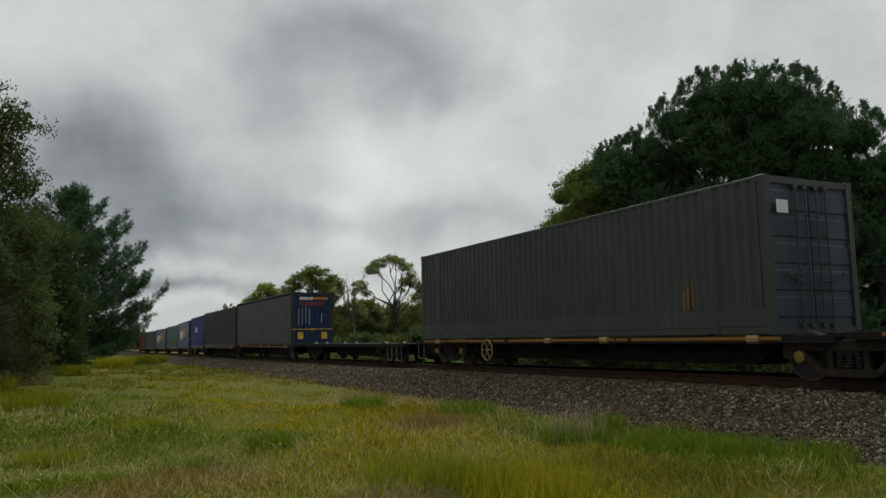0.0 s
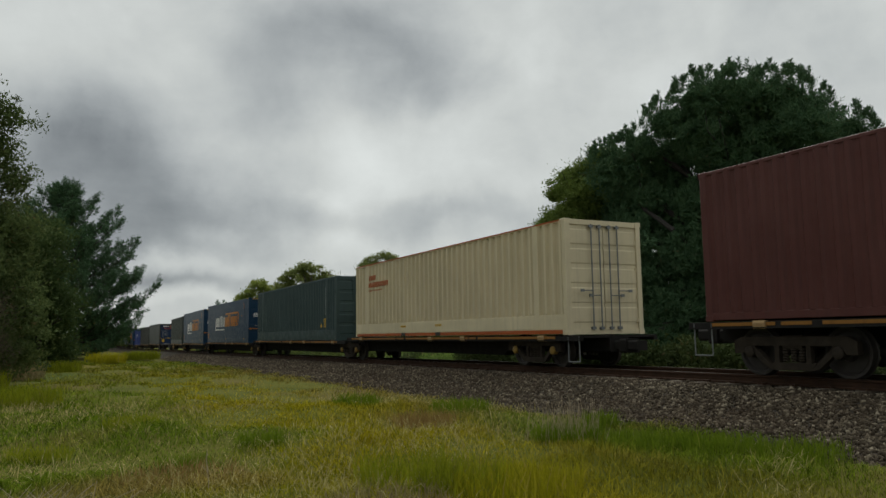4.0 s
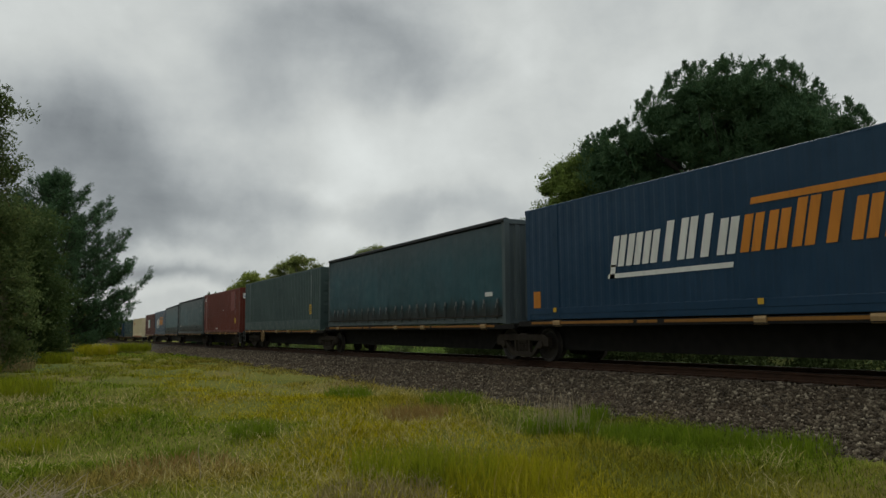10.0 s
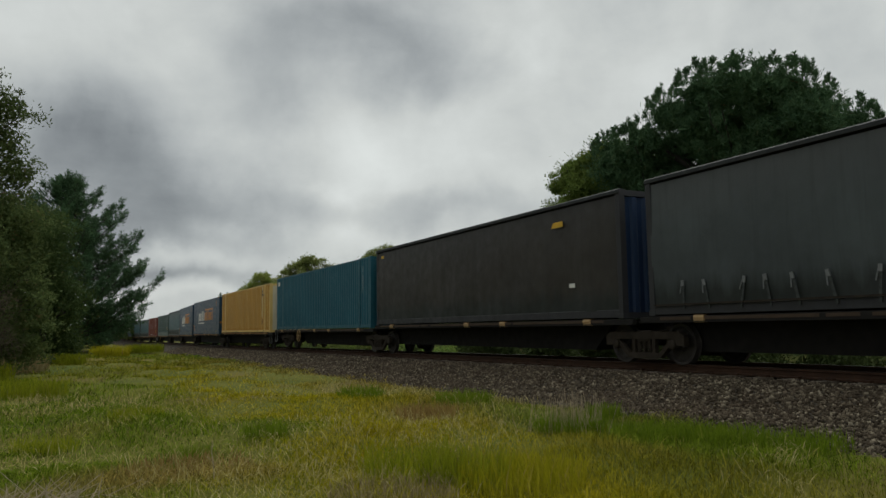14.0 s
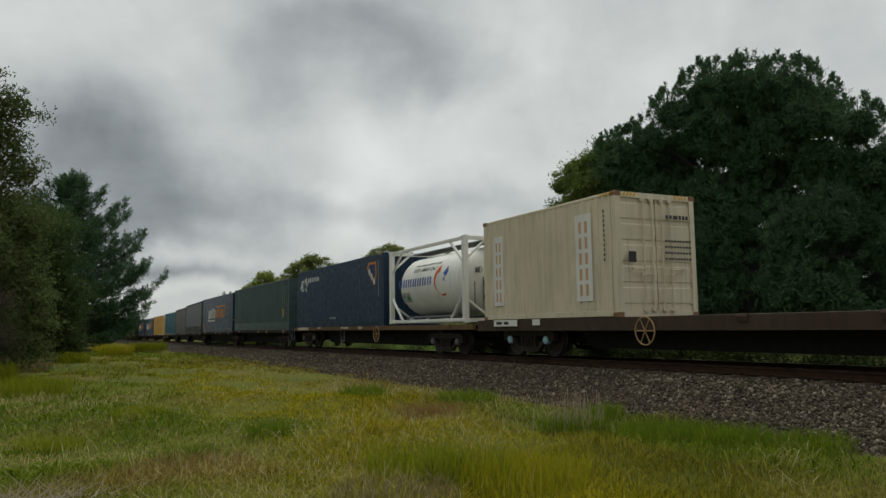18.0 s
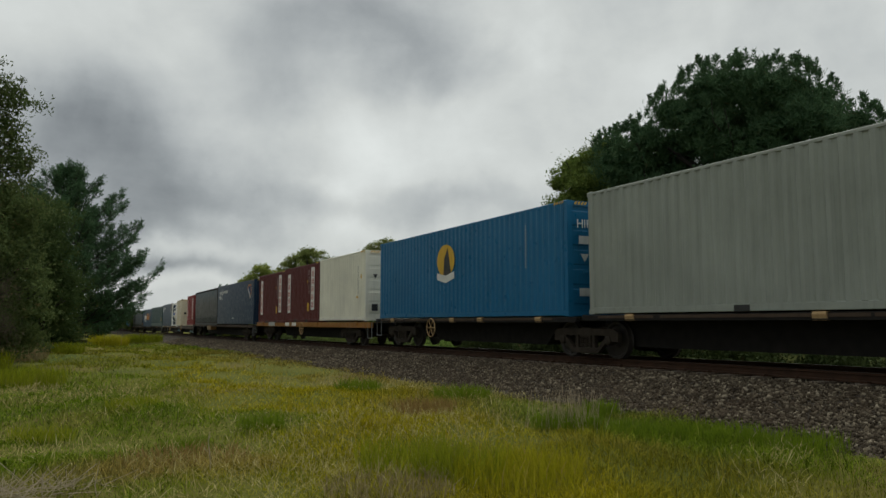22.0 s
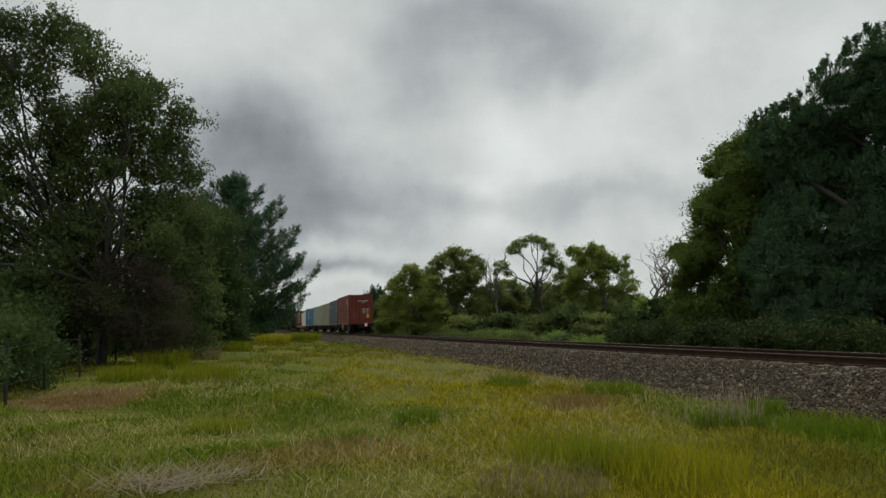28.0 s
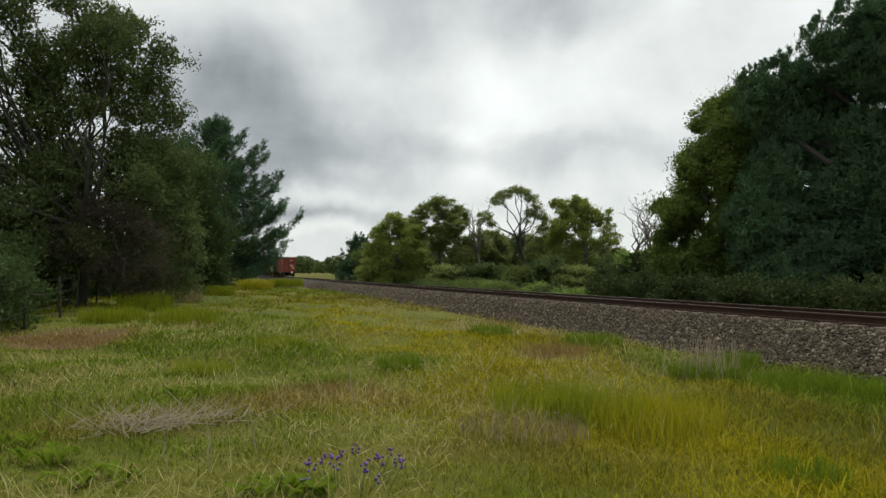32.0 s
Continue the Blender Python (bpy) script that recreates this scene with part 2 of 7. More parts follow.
def leaf_material(name, a, b, dry=(0.16, 0.11, 0.04), dryness=0.06, big=0.25, clear=0.46):
    """Leaves: colour differs from leaf to leaf and from bough to bough; light shines through a little."""
    m = Net(name)
    r = m.island()
    col = m.ramp(r, (0.0, a), (0.85, b), (1.0 - dryness * 0.5, b), (1.0, dry))
    col = m.mix(m.ramp(m.noise(0.5, 3, 0.5, m.world()), (0.38, 0.0), (0.65, big)), col, tuple(v * 0.6 for v in a))
    m.color(col)
    m.set(Roughness=0.85, Specular_IOR_Level=0.06)
    tr = m.nt.nodes.new("ShaderNodeBsdfTranslucent")
    m.link(col, tr.inputs["Color"])
    mx = m.nt.nodes.new("ShaderNodeMixShader")
    mx.inputs[0].default_value = clear
    m.link(m.bsdf.outputs[0], mx.inputs[1])
    m.link(tr.outputs[0], mx.inputs[2])
    m.link(mx.outputs[0], m.nt.nodes["Material Output"].inputs["Surface"])
    MATS[name] = m.mat
    return m.mat


def ground_material():
    m = Net("grassy_soil")
    w = m.world()
    patch = m.noise(0.16, 5, 0.6, w, 0.6)
    col = m.ramp(patch, (0.32, (0.0612, 0.0828, 0.0144)), (0.5, (0.1152, 0.1152, 0.018)), (0.62, (0.1368, 0.1116, 0.0324)), (0.75, (0.1152, 0.0864, 0.0396)))
    fine = m.noise(9.0, 5, 0.7, w)
    col = m.mix(m.ramp(fine, (0.45, 0.0), (0.8, 0.55)), col, (0.036, 0.036, 0.0108))
    col = m.mix(m.spot(w, -2.8, 17.0, 1.6, 2.6, 0.9), col, (0.105, 0.058, 0.030))
    m.color(col)
    m.set(Roughness=0.95, Specular_IOR_Level=0.1)
    m.bump(m.noise(14.0, 5, 0.7, w), 0.7, 0.05)
    return m.mat


# x, y, half widths, kind of grass, how much of it
GRASS_SPOTS = (
    (0.0, 15.0, 5.4, 10.0, "lush", 0.85),
    (7.6, 24.0, 3.2, 22.0, "straw", 0.65),
    (4.3, 17.0, 2.0, 19.0, "gold", 0.95),
    (3.9, 6.6, 2.8, 3.8, "gold", 0.8),
    (6.3, 6.0, 1.6, 2.4, "olive", 0.9),
    (1.05, 8.2, 1.1, 0.9, "straw", 0.85),
    (2.9, 11.6, 1.0, 1.2, "lush", 0.8),
    (-0.8, 7.6, 1.0, 0.7, "straw", 0.6),
    (-2.7, 17.2, 1.5, 2.4, "straw", 0.9),
    (7.5, 8.0, 1.3, 5.0, "lush", 0.85),
    (1.0, 5.2, 2.4, 1.0, "olive", 0.8),
    (5.6, 11.9, 0.7, 0.8, "straw", 0.8),
    (1.0, 40.0, 5.0, 14.0, "olive", 0.7),
)


def grass_material():
    """Blades: lush green by the fence, golden beside the ballast, straw in patches; each blade differs."""
    m = Net("grass_blades")
    w = m.world()
    r = m.island()
    lush = m.ramp(r, (0.0, (0.030, 0.056, 0.003)), (0.5, (0.092, 0.148, 0.008)), (0.93, (0.182, 0.256, 0.016)), (1.0, (0.36, 0.32, 0.09)))
    gold = m.ramp(r, (0.0, (0.096, 0.090, 0.004)), (0.5, (0.260, 0.230, 0.007)), (0.95, (0.420, 0.350, 0.012)), (1.0, (0.48, 0.38, 0.09)))
    straw = m.ramp(r, (0.0, (0.090, 0.062, 0.015)), (0.6, (0.23, 0.165, 0.042)), (1.0, (0.420, 0.315, 0.095)))
    olive = m.ramp(r, (0.0, (0.060, 0.062, 0.005)), (0.5, (0.150, 0.146, 0.011)), (1.0, (0.280, 0.255, 0.030)))
    col = m.mix(m.ramp(m.noise(0.35, 4, 0.55, w, 0.5), (0.46, 0.0), (0.60, 0.8)), lush, olive)
    # the trodden golden lane, the drier strip along the ballast, and dry or lush spots
    for cx, cy, rx, ry, tone, most in GRASS_SPOTS:
        col = m.mix(m.spot(w, cx, cy, rx, ry, most), col, {"lush": lush, "gold": gold, "straw": straw, "olive": olive}[tone])
    dry = m.noise(0.6, 5, 0.6, w, 0.8)
    col = m.mix(m.ramp(dry, (0.54, 0.0), (0.68, 0.42)), col, straw)
    one = m.noise(2.6, 2, 0.5, w)
    col = m.mix(m.ramp(one, (0.60, 0.0), (0.70, 0.35)), col, lush)
    m.color(col)
    m.set(Roughness=0.85, Specular_IOR_Level=0.04)
    tr = m.nt.nodes.new("ShaderNodeBsdfTranslucent")
    m.link(col, tr.inputs["Color"])
    mx = m.nt.nodes.new("ShaderNodeMixShader")
    mx.inputs[0].default_value = 0.35
    m.link(m.bsdf.outputs[0], mx.inputs[1])
    m.link(tr.outputs[0], mx.inputs[2])
    m.link(mx.outputs[0], m.nt.nodes["Material Output"].inputs["Surface"])
    return m.mat


def stone_material():
    m = Net("ballast_stone")
    r = m.island()
    col = m.ramp(r, (0.0, (0.021, 0.016, 0.011)), (0.45, (0.056, 0.044, 0.030)), (0.85, (0.112, 0.092, 0.065)), (1.0, (0.26, 0.225, 0.165)))
    col = m.mix(m.ramp(m.noise(0.6, 4, 0.6, m.world()), (0.4, 0.0), (0.7, 0.45)), col, (0.070, 0.050, 0.034))
    m.color(col)
    m.set(Roughness=0.95, Specular_IOR_Level=0.08)
    m.bump(m.noise(40.0, 4, 0.7, m.world()), 0.4, 0.01)
    return m.mat


def ballast_bed_material():
    m = Net("ballast_bed")
    w = m.world()
    v = m.nt.nodes.new("ShaderNodeTexVoronoi")
    v.inputs["Scale"].default_value = 14.0
    m.link(w, v.inputs["Vector"])
    sep = m.nt.nodes.new("ShaderNodeSeparateColor")
    m.link(v.outputs["Color"], sep.inputs[0])
    col = m.ramp(sep.outputs[0], (0.0, (0.032, 0.026, 0.018)), (0.6, (0.080, 0.066, 0.046)), (1.0, (0.16, 0.135, 0.098)))
    col = m.mix(m.ramp(v.outputs["Distance"], (0.25, 0.0), (0.55, 0.85)), col, (0.026, 0.022, 0.018))
    m.color(col)
    m.set(Roughness=0.95, Specular_IOR_Level=0.1)
    m.bump(v.outputs["Distance"], 0.9, -0.05)
    return m.mat


steel_dark = simple("grimy_steel", (0.016, 0.0145, 0.013), 0.9, 0.0, 0.4, 5.0, gloss=0.2)
bogie_mat = simple("brake_dust_iron", (0.034, 0.027, 0.020), 0.9, 0.0, 0.4, 6.0, gloss=0.15)
roof_trim = simple("dull_roof_edge", (0.020, 0.022, 0.022), 0.75, 0.0, 0.4, 4.0, gloss=0.2)
webbing = simple("faded_webbing", (0.055, 0.060, 0.058), 0.9, 0.0, 0.4, 9.0, gloss=0.2)
wheel_mat = simple("worn_wheel_steel", (0.04, 0.034, 0.030), 0.65, 0.2, 0.3, 8.0)
rubber = simple("black_rubber", (0.02, 0.02, 0.02), 0.8)
rail_mat = simple("rusty_rail", (0.046, 0.024, 0.014), 0.85, 0.0, 0.35, 5.0, gloss=0.2)
rail_top = simple("polished_rail", (0.16, 0.145, 0.13), 0.45, 0.7, 0.2, 9.0, 0.05)
concrete = simple("sleeper_concrete", (0.115, 0.090, 0.066), 0.9, 0.0, 0.3, 7.0, 0.4)
galv = simple("galvanised_steel", (0.17, 0.178, 0.178), 0.6, 0.3, 0.25, 10.0)
white_paint = paint("white_paint", (0.74, 0.73, 0.68), 0.35, 0.1, 0.45)
orange_mark = paint("orange_mark", (0.55, 0.20, 0.02), 0.4, 0.0, 0.5)
yellow_mark = paint("yellow_mark", (0.60, 0.36, 0.03), 0.4, 0.0, 0.5)
white_mark = paint("white_mark", (0.70, 0.69, 0.65), 0.35, 0.0, 0.5)
grey_mark = paint("grey_mark", (0.40, 0.42, 0.42), 0.4, 0.0, 0.5)
blue_mark = paint("blue_mark", (0.03, 0.09, 0.33), 0.3, 0.0, 0.5)
red_mark = paint("red_mark", (0.42, 0.05, 0.03), 0.3, 0.0, 0.5)
black_mark = paint("black_mark", (0.03, 0.03, 0.03), 0.3, 0.0, 0.5)
teal_mark = paint("teal_mark", (0.10, 0.32, 0.34), 0.3, 0.0, 0.5)
green_mark = paint("green_mark", (0.03, 0.22, 0.08), 0.3, 0.0, 0.5)
sill_yellow = paint("wagon_yellow", (0.26, 0.115, 0.018), 0.8, 0.5, 0.6)
bracket_cream = paint("bracket_cream", (0.34, 0.22, 0.10), 0.7, 0.4, 0.6)
sill_brown = paint("wagon_brown", (0.055, 0.034, 0.02), 0.8, 0.6, 0.7)
bark = simple("bark", (0.034, 0.030, 0.025), 0.9, 0.0, 0.4, 6.0, 0.6)
pale_bark = simple("pale_bark", (0.12, 0.105, 0.088), 0.85, 0.0, 0.35, 4.0, 0.4)
wire_mat = simple("rusty_wire", (0.06, 0.05, 0.045), 0.8)
post_wood = simple("weathered_post", (0.032, 0.028, 0.023), 0.9, 0.0, 0.35, 8.0, 0.5)

# ---- mesh tools ----


class Build:
    """Collects vertices and faces of one mesh."""

    def __init__(self):
        self.v, self.f = [], []

    def add(self, verts, faces):
        n = len(self.v)
        self.v += [tuple(p) for p in verts]
        self.f += [tuple(i + n for i in f) for f in faces]
        return self

    def box(self, x0, x1, y0, y1, z0, z1, ch=0.0):
        """A box, with its edges along y chamfered by ch."""
        if ch:
            return self.prism("y", [(x0 + ch, z0), (x1 - ch, z0), (x1, z0 + ch), (x1, z1 - ch), (x1 - ch, z1), (x0 + ch, z1), (x0, z1 - ch), (x0, z0 + ch)], y0, y1)
        return self.add([(x, y, z) for z in (z0, z1) for x, y in ((x0, y0), (x1, y0), (x1, y1), (x0, y1))],
                        [(3, 2, 1, 0), (4, 5, 6, 7), (0, 1, 5, 4), (1, 2, 6, 5), (2, 3, 7, 6), (3, 0, 4, 7)])

    def prism(self, axis, poly, lo, hi):
        """A polygon, drawn out along an axis."""
        put = {"x": lambda p, q, s: (s, p, q), "y": lambda p, q, s: (p, s, q), "z": lambda p, q, s: (p, q, s)}[axis]
        n = len(poly)
        verts = [put(p, q, lo) for p, q in poly] + [put(p, q, hi) for p, q in poly]
        faces = [tuple(range(n))[::-1], tuple(range(n, 2 * n))] + [(i, (i + 1) % n, n + (i + 1) % n, n + i) for i in range(n)]
        return self.add(verts, faces)

    def tube(self, a, b, r0, r1=None, n=8):
        a, b = Vector(a), Vector(b)
        r1 = r0 if r1 is None else r1
        q = (b - a).to_track_quat("Z", "Y")
        ring = [q @ Vector((math.cos(t), math.sin(t), 0)) for t in (2 * math.pi * i / n for i in range(n))]
        return self.add([a + p * r0 for p in ring] + [b + p * r1 for p in ring],
                        [tuple(range(n))[::-1], tuple(range(n, 2 * n))] + [(i, (i + 1) % n, n + (i + 1) % n, n + i) for i in range(n)])

    def ring(self, c, axis, R, r, n=20, k=6):
        """A torus round an axis, such as a hand wheel's rim."""
        verts, faces = [], []
        for i in range(n):
            t = 2 * math.pi * i / n
            for j in range(k):
                s = 2 * math.pi * j / k
                p, q, h = (R + r * math.cos(s)) * math.cos(t), (R + r * math.cos(s)) * math.sin(t), r * math.sin(s)
                o = {"x": (h, p, q), "y": (p, h, q), "z": (p, q, h)}[axis]
                verts.append((c[0] + o[0], c[1] + o[1], c[2] + o[2]))
                faces.append((i * k + j, ((i + 1) % n) * k + j, ((i + 1) % n) * k + (j + 1) % k, i * k + (j + 1) % k))
        return self.add(verts, faces)

    def lathe(self, c, axis, prof, n=20):
        """A profile of (along, radius) turned round an axis through c."""
        verts, faces, k = [], [], len(prof)
        for i in range(n):
            t = 2 * math.pi * i / n
            for h, r in prof:
                p, q = r * math.cos(t), r * math.sin(t)
                o = {"x": (h, p, q), "y": (p, h, q), "z": (p, q, h)}[axis]
                verts.append((c[0] + o[0], c[1] + o[1], c[2] + o[2]))
            for j in range(k - 1):
                a, b = i * k + j, ((i + 1) % n) * k + j
                faces.append((a, b, b + 1, a + 1))
        return self.add(verts, faces)

    def mesh(self, name, smooth=False):
        me = bpy.data.meshes.new(name)
        me.from_pydata(self.v, [], self.f)
        bm = bmesh.new()
        bm.from_mesh(me)
        bmesh.ops.recalc_face_normals(bm, faces=bm.faces)
        bm.to_mesh(me)
        bm.free()
        if smooth:
            me.polygons.foreach_set("use_smooth", [True] * len(me.polygons))
            me.set_sharp_from_angle(angle=radians(40))
        return me


MESHES = {}


def shared(key, make):
    """One mesh for all alike parts."""
    if key not in MESHES:
        MESHES[key] = make()
    return MESHES[key]


def part(name, me, material, parent=None, label="", at=None):
    if isinstance(me, Build):
        me = me.mesh(name)
    ob = new(name, me)
    if not me.materials:
        me.materials.append(material)
    elif me.materials[0] != material:
        ob.material_slots[0].link = "OBJECT"
        ob.material_slots[0].material = material
    if parent is not None:
        ob.parent = parent
    if at is not None:
        ob.location = at
    if label:
        tagged(ob, label)
    return ob


def sheet(name, verts, faces_per, quads, material):
    """A big mesh from arrays: verts (n, 3), quads or triangles (m, k)."""
    me = bpy.data.meshes.new(name)
    verts, quads = np.asarray(verts, np.float32), np.asarray(quads, np.int32)
    me.vertices.add(len(verts))
    me.vertices.foreach_set("co", verts.ravel())
    me.loops.add(quads.size)
    me.loops.foreach_set("vertex_index", quads.ravel())
    me.polygons.add(len(quads))
    me.polygons.foreach_set("loop_start", np.arange(len(quads), dtype=np.int32) * faces_per)
    me.update(calc_edges=True)
    me.materials.append(material)
    return me

# ---- the ground, the track bed and the rails ----
TRACK_X, RAIL_Z = 12.42, 0.69
# the line bends a little to the right and back again: metres along it, degrees of heading
BENDS = ((-1e4, 0.0), (55.0, 0.0), (83.0, 3.3), (92.0, 3.3), (126.0, 0.4), (1e4, 0.4))
LINE_S = np.arange(-700.0, 1000.0, 0.5)
LINE_A = np.radians(np.interp(LINE_S, [b[0] for b in BENDS], [b[1] for b in BENDS]))
LINE_X = np.concatenate([[0.0], np.cumsum(np.sin(LINE_A[:-1]) * 0.5)]) + TRACK_X
LINE_Y = np.concatenate([[0.0], np.cumsum(np.cos(LINE_A[:-1]) * 0.5)]) - 700.0


def track(s, off=0.0):
    """The track's line: place and heading at s metres."""
    a = float(np.interp(s, LINE_S, LINE_A))
    return float(np.interp(s, LINE_S, LINE_X)) + off * math.cos(a), float(np.interp(s, LINE_S, LINE_Y)) - off * math.sin(a), a


def track_z(s):
    """The line falls gently away up ahead."""
    return -0.007 * max(0.0, min(s, 160.0) - 9.0)


def ground_height(x, y):
    """Gentle lumps of the field, level under the track."""
    z = 0.07 * np.sin(x * 0.55 + 1.3) * np.sin(y * 0.38) + 0.05 * np.sin(x * 1.3 + y * 0.9) + 0.03 * np.sin(x * 2.9 - y * 2.1 + 0.5)
    near = np.clip((8.4 - x) / 2.0, 0, 1)
    z = z * near
    rise = np.clip((x - 15.0) / 30.0, 0, 1) * 0.5
    fall = np.where(np.asarray(y) > 9, -0.007 * np.clip(np.asarray(y) - 9.0, 0, 151), 0.0) * np.clip((np.asarray(x) - 2.0) / 8.0, 0, 1)
    return z + rise + fall


def make_ground():
    xs = np.concatenate([-np.geomspace(3000, 30, 14), np.arange(-28, 60, 0.5), np.geomspace(61, 3000, 14)])
    ys = np.concatenate([-np.geomspace(3000, 30, 12), np.arange(-28, 90, 0.5), np.geomspace(92, 3000, 16)])
    X, Y = np.meshgrid(xs, ys)
    Z = ground_height(X, Y)
    n, m = len(xs), len(ys)
    i = np.arange(n * m).reshape(m, n)
    quads = np.stack([i[:-1, :-1], i[:-1, 1:], i[1:, 1:], i[1:, :-1]], -1).reshape(-1, 4)
    me = sheet("ground", np.stack([X, Y, Z], -1).reshape(-1, 3), 4, quads, ground_material())
    me.polygons.foreach_set("use_smooth", [True] * len(me.polygons))
    tagged(new("ground", me), "rough grassy field with bare dry patches beside the railway", "ground", kind="structure")


BED = ((-4.6, -0.1), (-4.1, 0.0), (-3.2, 0.14), (-2.3, 0.37), (-1.85, 0.45), (-1.6, 0.48), (-1.3, 0.495), (-0.9, 0.485), (0.9, 0.485), (1.3, 0.495), (1.6, 0.48), (3.4, 0.0), (4.0, -0.1))
STEPS = [*range(-80, 70, 3), *range(70, 160, 5), *range(160, 700, 20)]


def swept(profile, steps=STEPS):
    verts, faces, k = [], [], len(profile)
    for s in steps:
        for off, z in profile:
            x, y, a = track(s, off)
            verts.append((x, y, z + track_z(s)))
    for i in range(len(steps) - 1):
        for j in range(k - 1):
            faces.append((i * k + j, i * k + j + 1, (i + 1) * k + j + 1, (i + 1) * k + j))
    return Build().add(verts, faces)


def rail_profile(off):
    z = RAIL_Z
    return [(off + a, z + b) for a, b in ((-0.07, -0.16), (-0.07, -0.145), (-0.012, -0.125), (-0.012, -0.045), (-0.036, -0.035), (-0.036, -0.004), (-0.03, 0.0),
                                           (0.03, 0.0), (0.036, -0.004), (0.036, -0.035), (0.012, -0.045), (0.012, -0.125), (0.07, -0.145), (0.07, -0.16), (-0.07, -0.16))]


def make_track():
    bed = tagged(part("track_bed", swept(BED), ballast_bed_material()), "bank of loose brown-grey crushed ballast stone", "track bed", kind="structure")
    rng = np.random.default_rng(5)
    # loose stones on the near shoulder and between the sleepers
    n = 90000
    s = 3.0 + 75.0 * rng.random(n) ** 1.7
    off = np.where(rng.random(n) < 0.86, rng.uniform(-4.3, -1.25, n), rng.uniform(-1.25, 1.5, n))
    z = np.interp(off, [p[0] for p in BED], [p[1] for p in BED])
    keep = (off > -3.7) | (rng.random(n) < 0.5 + 0.5 * np.sin(s * 1.9) * np.sin(s * 0.7))
    s, off, z, n = s[keep], off[keep], z[keep], int(keep.sum())
    size = rng.uniform(0.012, 0.027, n) * (1 + 0.35 * (rng.random(n) > 0.93)) * (1 + 0.012 * np.clip(s - 15, 0, 99))
    lump = np.array([(-1, -1, -0.7), (1.2, -0.8, -0.6), (0.1, 1.2, -0.7), (-0.9, 0.6, 0.8), (0.9, 0.7, 0.9), (0.0, -1.1, 0.8)]) * 1.15
    v = lump[None] * rng.uniform(0.6, 1.2, (n, 6, 1)) * rng.uniform(0.6, 1.3, (n, 1, 3)) * size[:, None, None]
    q = rng.normal(size=(n, 4))
    q /= np.linalg.norm(q, axis=1)[:, None]
    w, a, b, c = q.T
    R = np.stack([1 - 2 * (b * b + c * c), 2 * (a * b - c * w), 2 * (a * c + b * w), 2 * (a * b + c * w), 1 - 2 * (a * a + c * c), 2 * (b * c - a * w),
                  2 * (a * c - b * w), 2 * (b * c + a * w), 1 - 2 * (a * a + b * b)], 1).reshape(n, 3, 3)
    v = np.einsum("nij,nkj->nki", R, v)
    v += np.stack([np.interp(s, LINE_S, LINE_X) + off, s, z + size * 0.25 - 0.007 * np.clip(s - 9.0, 0, 999)], 1)[:, None]
    f = np.array([(0, 2, 1), (3, 5, 4), (0, 1, 5), (1, 4, 5), (1, 2, 4), (2, 3, 4), (2, 0, 3), (0, 5, 3)])
    me = sheet("ballast_stones", v.reshape(-1, 3), 3, (f[None] + 6 * np.arange(n)[:, None, None]).reshape(-1, 3), stone_material())
    tagged(new("ballast_stones", me), "loose crushed ballast stones, brown and grey", "ballast", kind="stuff")
    railway = tagged(new("railway_track"), "single railway line of rusty steel rails on concrete sleepers", "railway track", kind="structure")
    for off in (-0.7525, 0.7525):
        rail = part("rail", swept(rail_profile(off)), rail_mat, railway, "rust-brown steel rail")
        part("running_surface", swept([(off - 0.029, RAIL_Z + 0.003), (off + 0.029, RAIL_Z + 0.003), (off + 0.029, RAIL_Z - 0.003), (off - 0.029, RAIL_Z - 0.003)]), rail_top, rail, "polished rail head")
    tie = Build().prism("x", [(-0.12, 0.0), (0.12, 0.0), (0.095, 0.2), (-0.095, 0.2)], -1.25, 1.25).mesh("sleeper")
    for k in range(120):
        s = -8.0 + k * 0.66
        part("sleeper", tie, concrete, railway, at=(TRACK_X, s, 0.325 + track_z(s)))
    clip = Build().box(-0.05, 0.05, -0.06, 0.06, 0, 0.035).mesh("rail_clip")
    for k in range(12, 76):
        part("rail_clip", clip, rail_mat, railway, at=(TRACK_X - 0.86, -8.0 + k * 0.66, 0.525 + track_z(-8.0 + k * 0.66)))


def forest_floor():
    """Leaf litter and trodden weeds beyond the line, coloured dark for the trees' shade."""
    xs, ys = np.arange(18.0, 75, 0.6), np.arange(-30, 100, 0.6)
    X, Y = np.meshgrid(xs, ys)
    rng = np.random.default_rng(12)
    Z = ground_height(X, Y) + 0.06 + 0.1 * rng.random(X.shape) * np.clip((X - 18.0) / 1.5, 0, 1)
    i = np.arange(X.size).reshape(X.shape)
    quads = np.stack([i[:-1, :-1], i[:-1, 1:], i[1:, 1:], i[1:, :-1]], -1).reshape(-1, 4)
    m = Net("shaded_leaf_litter")
    w = m.world()
    # the shade under the trees is part of this dark colour
    m.color(m.ramp(m.noise(1.1, 6, 0.7, w), (0.35, (0.026, 0.026, 0.011)), (0.55, (0.048, 0.054, 0.018)), (0.75, (0.075, 0.085, 0.026))))
    m.set(Roughness=1.0, Specular_IOR_Level=0.0)
    m.bump(m.noise(12.0, 5, 0.7, w), 0.8, 0.06)
    tagged(new("forest_floor", sheet("forest_floor", np.stack([X, Y, Z], -1).reshape(-1, 3), 4, quads, m.mat)), "leaf litter and weeds, coloured dark for the shade under the trees", "ground", kind="structure")


make_ground()
make_track()
forest_floor()

# ---- the freight train ----
SPEED = 18.5
MOVERS = []
HALF_W, BOX_H = 1.22, 2.9


